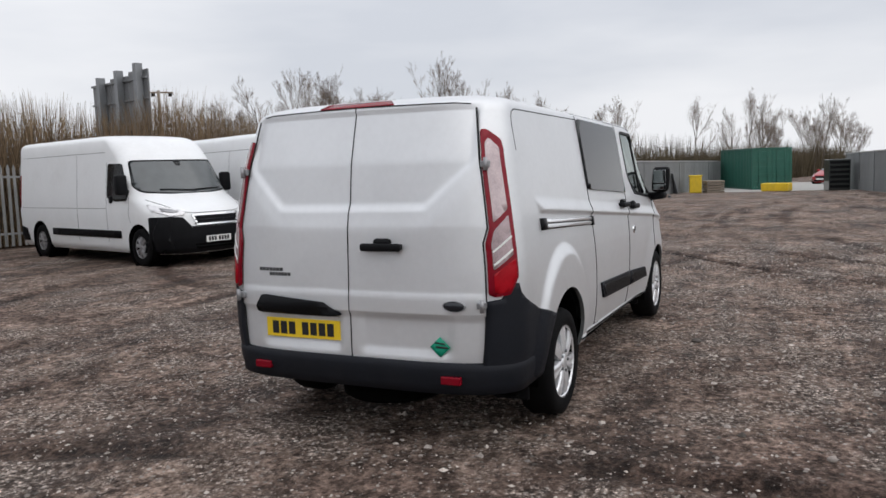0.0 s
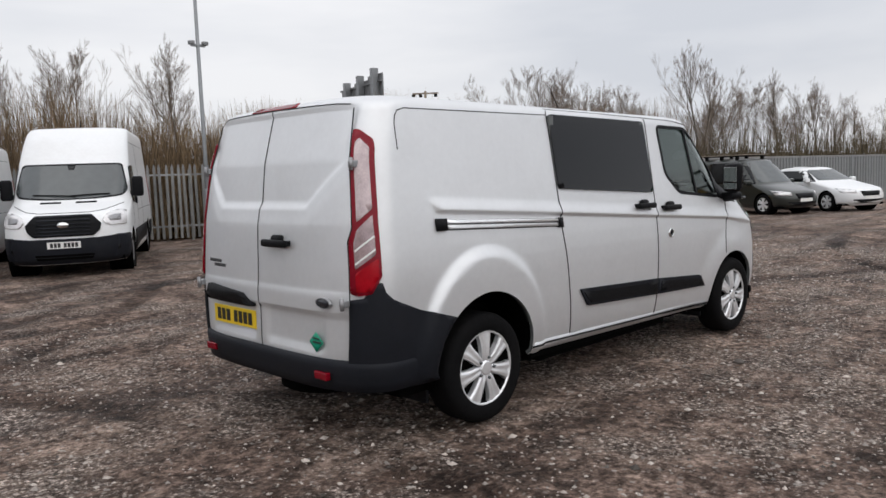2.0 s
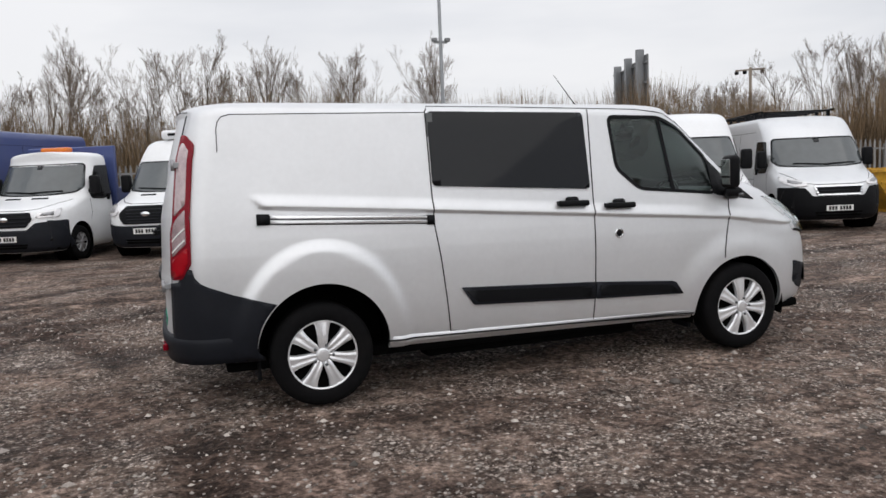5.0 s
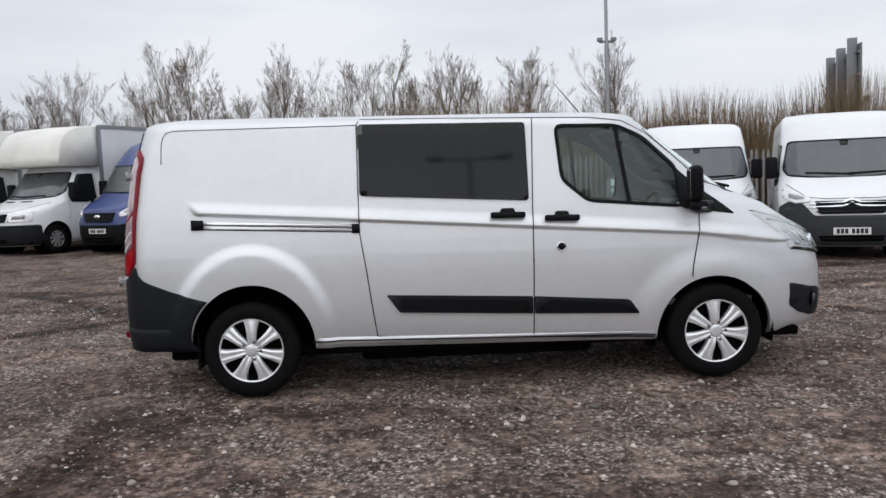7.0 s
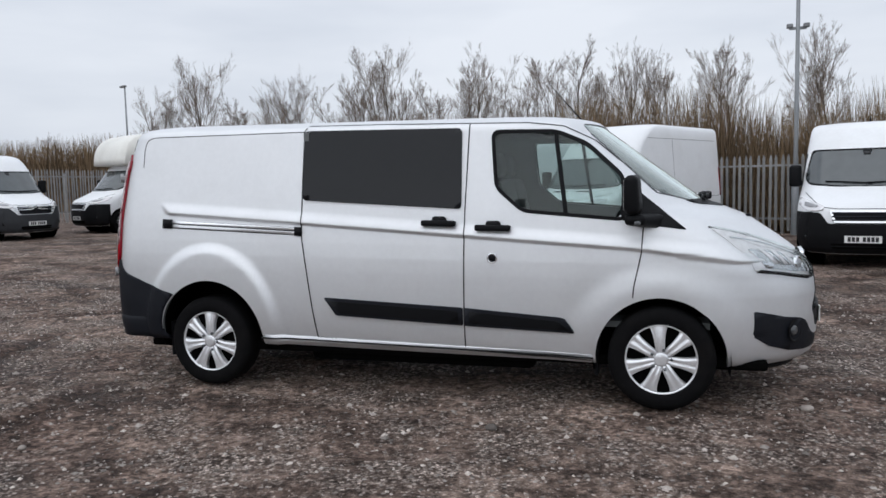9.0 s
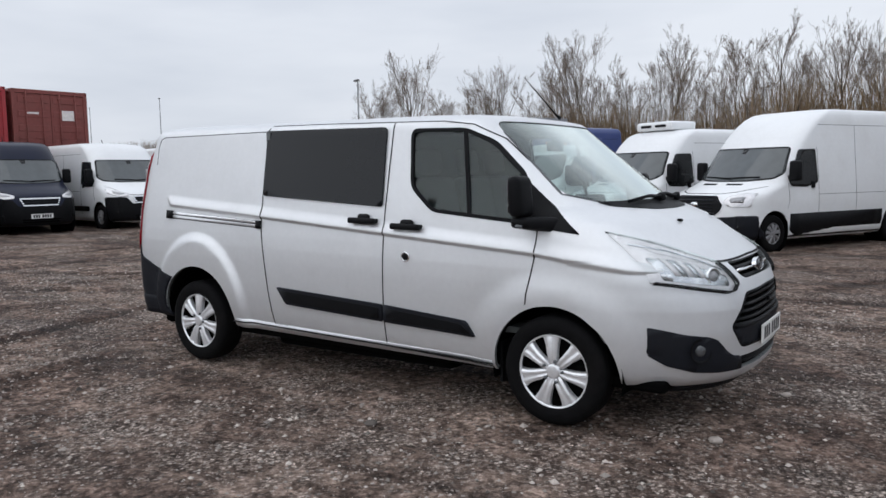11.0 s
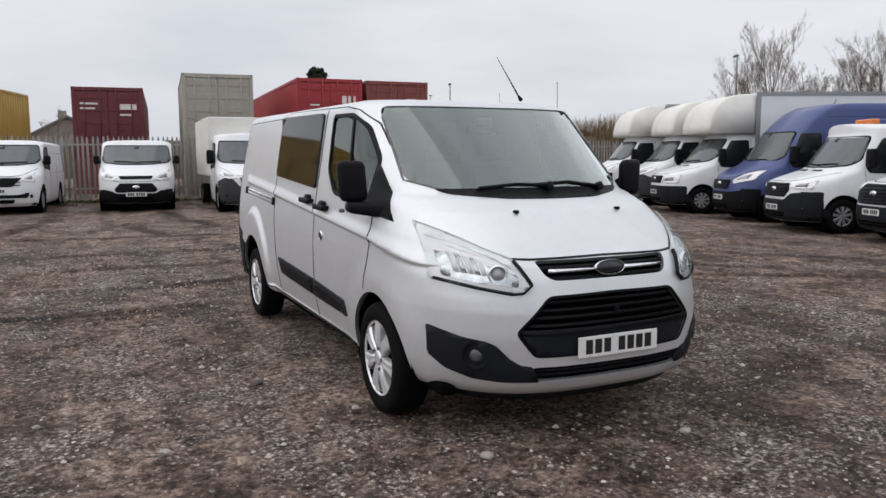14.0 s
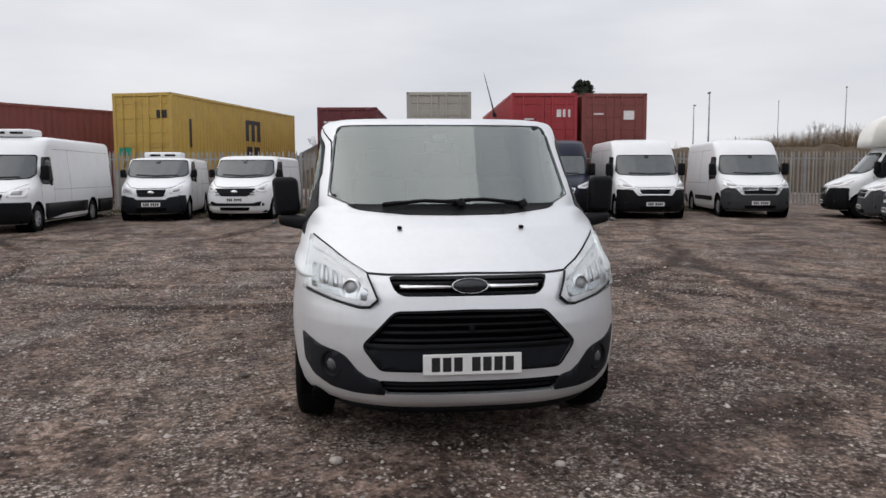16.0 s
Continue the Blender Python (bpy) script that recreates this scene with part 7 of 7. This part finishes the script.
    for a in axles:
        for sg in (-1, 1):
            add_wheel(v, -a, sg * (half - 0.14), 0.345, BIG_WHEEL, "steel")
            part("wheel_liner", lathe([(0.41, half - 0.02), (0.42, half - 0.42), (0.0, half - 0.42)] if sg > 0 else [(0.41, -half + 0.02), (0.42, -half + 0.42), (0.0, -half + 0.42)], 24), "shade_black", v).matrix_basis = pose(-a, 0, 0.36)
    part("underbody", box(-length + 0.15, -0.35, -half + 0.12, half - 0.12, 0.25, 0.30), "shade_black", v)
    if fridge:
        fz = roof - 0.04
        fr = part("refrigeration_unit", box(xt - 1.35, xt - 0.55, -0.55, 0.55, fz, fz + 0.20, 0.06, 3), "white", v, smooth=True)
        for yy in (-0.22, 0.22):
            part("fan_slot", box(xt - 0.56, xt - 0.542, yy - 0.16, yy + 0.16, fz + 0.07, fz + 0.13, 0.02), "black", fr)
    return v, S


def luton(name, look_name, x, y, heading, label, half=1.0):
    v, S = parked_van(name, look_name, x, y, heading, "white", label, half, 2.16, 2.55, (1.0,), cab_only=True, group="box lorries")
    bm = box(-6.6, -2.35, -1.10, 1.10, 0.98, 3.14, 0.03, 2)
    part("cargo_box", bm, "white", v, "white box body with grey corner trims")
    # moulded pod over the cab
    verts, faces = [], []
    prof = []
    for t in np.linspace(0, 1, 12):
        a = t * math.pi / 2
        prof.append((-2.36 + 1.28 * math.sin(a) ** 0.8 if t < 1 else -1.08, 3.11 - 0.98 * (1 - math.cos(a)) ** 1.3))
    prof.append((-1.30, 2.10))
    prof.append((-2.36, 2.10))
    n = len(prof)
    for yy, k in ((-1.08, 0.97), (-1.02, 1.0), (0.0, 1.02), (1.02, 1.0), (1.08, 0.97)):
        for px, pz in prof:
            verts.append((-2.36 + (px + 2.36) * k, yy, 2.10 + (pz - 2.10) * (k if pz > 2.2 else 1)))
    for i in range(4):
        for j in range(n):
            a, b = i * n + j, i * n + (j + 1) % n
            faces.append((a, b, b + n, a + n))
    faces.append(tuple(range(n))[::-1])
    faces.append(tuple(4 * n + j for j in range(n)))
    part("luton_pod", mesh_of("pod", verts, faces), "cream", v, "cream moulded pod over the cab")
    for sy in (-1.104, 1.104):
        part("corner_trim", box(-2.42, -2.30, sy - 0.008, sy + 0.008, 0.98, 3.13), "greysilver", v)
        part("top_trim", box(-6.6, -2.35, sy - 0.010, sy + 0.010, 3.05, 3.152), "greysilver", v)
        part("bottom_trim", box(-6.6, -2.35, sy - 0.010, sy + 0.010, 0.96, 1.06), "greysilver", v)
        add_wheel(v, -4.9, sy * 0.86, 0.345, BIG_WHEEL, "steel")
    part("chassis", box(-6.5, -2.2, -0.45, 0.45, 0.50, 0.96), "shade_black", v)
    part("side_guard", box(-4.4, -2.6, -1.03, -1.0, 0.55, 0.80), "black", v)
    part("side_guard", box(-4.4, -2.6, 1.0, 1.03, 0.55, 0.80), "black", v)
    return v


# north row, backed up to the palisade fence
parked_van("panel_van", "framed_nose", 6.3, 7.4, 256, "white", "white high-roof panel van with black bumper and framed grille", 1.025, 2.46, 5.99, (0.95, 4.98))
parked_van("panel_van", "bar_nose", 7.86, 5.36, 247, "white", "white high-roof panel van with grey bumper and double trim bars", 1.025, 2.46, 5.99, (0.95, 4.98))
rack_van, _S = parked_van("panel_van", "framed_nose", 11.75, 6.18, 247, "silver", "silver-grey high-roof panel van with dark roof rack", 1.025, 2.46, 5.99, (0.95, 4.98))
rack = root("roof_rack", pose(0, 0, 2.47), "dark steel roof rack", "")
rack.parent = rack_van
for _y in (-0.78, 0.78):
    part("side_rail", tube([(-5.6, _y, 0.10), (-2.2, _y, 0.10)], 0.022, 8), "black", rack)
for _i in range(6):
    _x = -5.5 + 0.64 * _i
    part("cross_bar", tube([(_x, -0.78, 0.085), (_x, 0.78, 0.085)], 0.018, 8), "black", rack)
    for _y in (-0.70, 0.70):
        part("rack_foot", box(_x - 0.03, _x + 0.03, _y - 0.03, _y + 0.03, -0.10, 0.08), "black", rack)
parked_van("panel_van", "hexagon_nose", 1.05, 9.7, 243, "white", "white extra-high-roof panel van with hexagonal black grille", 1.03, 2.74, 5.98, (1.02, 4.77), side_strip=False, lower_black=True)
parked_van("refrigerated_van", "hexagon_nose", -1.5, 10.45, 245, "white", "white panel van with refrigeration unit on its roof", 1.03, 2.50, 5.98, (1.02, 4.77), side_strip=False, fridge=True)
tip, _S = parked_van("tipper_truck", "swept_nose", -4.1, 10.95, 245, "white", "white chassis-cab tipper with amber roof beacon", 1.01, 2.22, 2.35, (1.0,), cab_only=True)
part("tipper_body", box(-5.6, -2.45, -1.02, 1.02, 1.0, 1.42, 0.03), "blue", tip)
part("headboard", box(-2.55, -2.45, -1.02, 1.02, 1.0, 2.35, 0.02), "blue", tip)
part("chassis", box(-5.5, -2.2, -0.45, 0.45, 0.50, 1.0), "shade_black", tip)
for _y in (-0.9, 0.9):
    add_wheel(tip, -4.6, _y, 0.345, BIG_WHEEL, "steel")
part("beacon_bar", box(-2.05, -1.85, -0.32, 0.32, 2.21, 2.33, 0.04, 3), "amber", tip, "amber roof beacon")
parked_van("panel_van", "blue_nose", -6.4, 11.75, 245, "blue", "dark blue high-roof panel van with black bumper", 1.03, 2.78, 6.0, (0.95, 4.9), side_strip=False)
luton("luton_box_truck", "square_nose", -9.0, 12.0, 245, "white box lorry with rounded pod over the cab and dark bumper")
luton("luton_box_truck", "bar_nose", -11.7, 13.2, 245, "white box lorry with cream over-cab pod and grey bumper")
luton("luton_box_truck", "framed_nose", -14.4, 13.8, 245, "white box lorry with cream over-cab pod and black bumper")

# west row, before the containers
parked_van("panel_van", "bar_nose", -13.5, 11.3, -11, "white", "white high-roof panel van with grey bumper beside the fence", 1.025, 2.46, 5.4, (0.95, 4.4))
parked_van("panel_van", "framed_nose", -13.4, 8.0, -7, "white", "white high-roof panel van with chrome-framed grille beside the fence", 1.025, 2.46, 5.4, (0.95, 4.4))
parked_van("panel_van", "framed_nose", -14.1, 5.3, -10, "navy", "navy blue high-roof panel van with chrome-framed grille", 1.025, 2.46, 5.4, (0.95, 4.4))
bx, _S = parked_van("box_truck", "bar_nose", -12.9, 2.0, -3, "white", "white cab box lorry with plain box body", 1.025, 2.16, 2.45, (0.95,), cab_only=True, group="box lorries")
part("cargo_box", box(-5.6, -2.05, -1.08, 1.08, 0.95, 2.62, 0.03, 2), "cream", bx)
part("chassis", box(-5.6, -2.2, -0.45, 0.45, 0.50, 0.95), "shade_black", bx)
for _y in (-0.92, 0.92):
    add_wheel(bx, -4.6, _y, 0.345, BIG_WHEEL, "steel")
parked_van("panel_van", "low_nose", -14.6, -0.95, -7, "white", "white low-roof van with dark lower bumper before the fence", 0.985, 1.97, 4.97, (0.95, 3.9), side_strip=False)
parked_van("panel_van", "broad_nose", -14.6, -4.25, -7, "white", "white low-roof van with broad black grille", 0.975, 1.95, 5.0, (0.95, 4.05), side_strip=False)
parked_van("refrigerated_van", "narrow_nose", -14.6, -6.6, 3, "white", "white low-roof van with roof refrigeration unit and dark bumper", 0.965, 1.90, 5.1, (0.92, 4.12), side_strip=False, fridge=True)
parked_van("panel_van", "plain_nose", -10.9, -9.6, 0, "white", "long white panel van with black lower cladding", 1.0, 2.45, 6.9, (1.0, 4.95), side_strip=False, lower_black=True, fridge=True)


# ---- cars, skip and clutter to the east ----
def small_car(name, x, y, heading, paint, label, half, roof, length, hood, axles, roof_bars=False, estate=True, category="car"):
    nose = [(0.2, -0.15), (0.3, -0.03), (0.45, 0.0), (0.6, -0.02), (0.72, -0.10), (0.80, -0.35), (0.90, -hood * 0.7), (0.98, -hood), (roof - 0.08, -hood - 0.85), (roof - 0.03, -hood - 1.15), (roof, -hood - 1.6)]
    if estate:
        tail = [(0.2, -length + 0.1), (0.4, -length), (0.9, -length + 0.02), (roof - 0.1, -length + 0.15), (roof - 0.03, -length + 0.35), (roof, -length + 1.0)]
    else:
        tail = [(0.2, -length + 0.12), (0.4, -length), (0.85, -length + 0.05), (0.98, -length + 0.25), (1.02, -length + 0.6), (roof - 0.08, -length + 1.45), (roof - 0.03, -length + 1.75), (roof, -length + 2.1)]
    width = [(0.2, half * 0.9), (0.3, half * 0.97), (0.6, half), (0.95, half * 0.97), (roof - 0.12, half * 0.74), (roof - 0.05, half * 0.66), (roof - 0.02, half * 0.5), (roof, half * 0.2)]
    S = Shell(width, nose, tail, [(0.2, 0.75), (0.8, 0.7), (1.0, 0.5), (roof, 0.35)], 0.25)
    c = root(name, place(x, y, heading), label, category)
    levels = [0.2, 0.25, 0.3, 0.38, 0.46, 0.54, 0.62, 0.70, 0.76, 0.82, 0.88, 0.93, 0.98, 1.02] + list(np.arange(1.08, roof - 0.13, 0.07)) + [roof - 0.12, roof - 0.08, roof - 0.05, roof - 0.02, roof]
    part("body", S.skin(levels, ns=int(length / 0.08), nr=10, nf=16, holes=[("side", circle_poly(-a, 0.33, 0.37, 36)) for a in axles]), paint, c)
    part("windscreen", S.panel(round_poly([(-half * 0.62, roof - 0.12), (half * 0.62, roof - 0.12), (half * 0.78, 1.02), (-half * 0.78, 1.02)], 0.05, 3), "front", 0.005, 0.01, 0.12), "bg_screen", c)
    for mirror in (False, True):
        x_end = -length + (0.55 if estate else 1.2)
        mid = (-hood - 1.0 + x_end) / 2 - 0.3
        part("side_window", S.panel(round_poly([(-hood - 0.85, roof - 0.15), (mid + 0.03, roof - 0.15), (mid + 0.03, 0.98), (-hood - 0.25, 0.98)], 0.04, 2), "side", 0.005, 0.01, 0.15, mirror), "bg_side", c)
        if not roof_bars:
            part("side_window", S.panel(round_poly([(mid - 0.05, roof - 0.15), (x_end, roof - 0.17), (x_end - 0.2, 0.99), (mid - 0.05, 0.98)], 0.04, 2), "side", 0.005, 0.01, 0.15, mirror), "bg_side", c)
        part("panel_gap", S.strip([(mid - 0.01, 0.95), (mid - 0.01, 0.35)], "side", 0.012, 0.002, mirror), "gap", c)
        lamp = [(-half * 0.93, 0.76), (-half * 0.55, 0.70), (-half * 0.56, 0.60), (-half * 0.93, 0.62)]
        part("headlamp", S.panel(lamp if mirror else flip(lamp), "front", 0.008, 0.012, 0.1), "clear_lens", c)
        sg = 1 if mirror else -1
        part("door_mirror", box(-hood - 0.55, -hood - 0.40, half * 0.95 if sg > 0 else -half - 0.16, half + 0.16 if sg > 0 else -half * 0.95, 0.95, 1.10, 0.04, 2), paint, c)
    part("grille", S.panel([(-0.40, 0.66), (0.40, 0.66), (0.32, 0.50), (-0.32, 0.50)], "front", 0.008, 0.012, 0.15), "black", c)
    part("lower_intake", S.panel([(-0.62, 0.40), (0.62, 0.40), (0.56, 0.28), (-0.56, 0.28)], "front", 0.008, 0.012, 0.15), "black", c)
    q = S.front(0, 0.45)
    part("number_plate", box(q.x + 0.004, q.x + 0.014, -0.26, 0.26, 0.40, 0.51), "plate_white", c)
    for a in axles:
        for sg in (-1, 1):
            add_wheel(c, -a, sg * (half - 0.12), 0.32, CAR_WHEEL, "rim")
            part("wheel_liner", lathe([(0.365, sg * (half - 0.02)), (0.37, sg * (half - 0.35)), (0.0, sg * (half - 0.35))], 20), "shade_black", c).matrix_basis = pose(-a, 0, 0.33)
    part("underbody", box(-length + 0.2, -0.3, -half + 0.1, half - 0.1, 0.2, 0.26), "shade_black", c)
    if roof_bars:
        for a in (-hood - 1.3, -hood - 2.0, -hood - 2.7):
            part("roof_bar", box(a - 0.05, a + 0.05, -half * 0.75, half * 0.75, roof + 0.06, roof + 0.10, 0.015), "black", c)
            for off in (-0.14, 0.12):
                part("rack_plank", box(a + off - 0.09, a + off + 0.09, -half * 0.72, half * 0.72, roof + 0.102, roof + 0.13, 0.008), "wood", c)
            for sg in (-1, 1):
                part("bar_foot", box(a - 0.05, a + 0.05, sg * half * 0.62 - 0.04, sg * half * 0.62 + 0.04, roof - 0.08, roof + 0.09), "black", c)
    return c


small_car("compact_van", 21.6, 5.2, -110, "charcoal", "charcoal compact panel van with planked roof bars", 0.92, 1.83, 4.82, 1.0, (0.90, 3.95), True)
small_car("saloon_car", 23.7, 3.95, 244, "white", "white four-door saloon beside the grey fence", 0.93, 1.49, 4.83, 1.25, (0.95, 3.69), False, False)


def build_skip():
    t = root("waste_skip", place(18.2, 9.8, -16), "rusty yellow open waste skip by the fence", "skip")
    bm = bmesh.new()
    rings = []
    for x0, x1, hw, z in ((-1.0, 1.0, 0.72, 0.06), (-1.82, 1.82, 0.88, 1.15)):
        rings.append([bm.verts.new(p) for p in ((x0, -hw, z), (x1, -hw, z), (x1, hw, z), (x0, hw, z))])
    for i in range(4):
        bm.faces.new((rings[0][i], rings[0][(i + 1) % 4], rings[1][(i + 1) % 4], rings[1][i]))
    bm.faces.new(rings[0][::-1])
    ob = part("hopper", bm, "skip_yellow", t)
    sol = ob.modifiers.new("plate", "SOLIDIFY")
    sol.thickness = 0.03
    for y in (-0.9, 0.9):
        part("rim", box(-1.86, 1.86, y - 0.04, y + 0.04, 1.10, 1.19, 0.01), "skip_yellow", t)
        part("side_rail", box(-1.52, 1.52, y * 0.925 - 0.035, y * 0.925 + 0.035, 0.80, 0.87, 0.01), "skip_yellow", t)
        for x in (-1.0, -0.35, 0.35, 1.0):
            part("rib", tube([(x * 0.75, y * 0.80, 0.10), (x, y, 1.12)], 0.035, 6), "skip_yellow", t)
        for x in (-0.75, 0.75):
            part("lifting_lug", tube([(x, y * 1.0, 0.62), (x, y * 1.10, 0.62)], 0.05, 10), "skip_yellow", t)
    for x in (-1.84, 1.84):
        part("rim", box(x - 0.04, x + 0.04, -0.9, 0.9, 1.10, 1.19, 0.01), "skip_yellow", t)
    for x, z in ((-1.0, 0.35), (1.0, 0.35)):
        part("skid", box(x - 0.05, x + 0.05, -0.7, 0.7, 0.0, 0.08), "skip_yellow", t)


def build_far_yard():
    container(47.3, -0.5, ground_z(46, 2), 203, 6.06, "cont_green", "dark green shipping container across the yard")
    # yellow skip
    t = root("yellow_trough", place(42.9, -0.9, 75), "low yellow steel trough standing on concrete", "trough")
    part("trough_body", box(-0.75, 0.75, -0.40, 0.40, 0.05, 0.50, 0.05), "yellow", t)
    for x in (-0.55, 0.0, 0.55):
        part("rib", box(x - 0.05, x + 0.05, -0.43, 0.43, 0.05, 0.48), "yellow", t)
    t = root("yellow_bin", place(43.6, 3.6, 10), "bright yellow plastic grit bin", "bin")
    part("bin_body", box(-0.35, 0.35, -0.35, 0.35, 0, 0.95, 0.05), "yellow", t)
    part("bin_lid", box(-0.38, 0.38, -0.38, 0.38, 0.95, 1.06, 0.03), "yellow", t)
    for x, y, s, a in ((42.8, 4.6, 1.25, 20), (42.3, 5.3, 1.05, 40)):
        t = root("leaning_sheet", place(x, y, a), "pale grey metal sheet leaning by the container", "metal sheet", "leaning sheets")
        part("sheet", box(-0.6, 0.6, -0.02, 0.02, 0, s, 0.004, 2, pose(0, 0, 0, -14, 0, 0)), "sheet", t)
        part("prop", box(-0.03, 0.03, 0.0, 0.05, 0, s * 0.9, m=pose(0, 0.28, 0, 4, 0, 0)), "wood", t)
    t = root("pallet_stack", place(43.8, 2.6, 20), "weathered stack of timber pallets", "pallets")
    for i in range(5):
        part("pallet", box(-0.6, 0.6, -0.5, 0.5, i * 0.15, i * 0.15 + 0.11, 0.01), "wood", t)
    t = root("dark_cabin", place(44.5, -4.0, 190), "dark slatted storage cage", "cage")
    part("cage_body", box(-0.7, 0.7, -0.55, 0.55, 0, 1.75, 0.03), "charcoal", t)
    for i in range(6):
        part("slat", box(0.70, 0.73, -0.5, 0.5, 0.15 + i * 0.27, 0.30 + i * 0.27), "black", t)
    small_car("red_car", 55.0, -3.3, 150, "red_car", "red hatchback parked across the yard", 0.86, 1.45, 3.95, 1.0, (0.82, 3.3))
    slab = box(36, 60, -6, 6.5, -0.05, 0.012)
    ob = part("concrete_apron", slab, "concrete", None, "pale worn concrete apron", "structure")
    ob.location.z = ground_z(46, 0) - 0.004


build_skip()
build_far_yard()
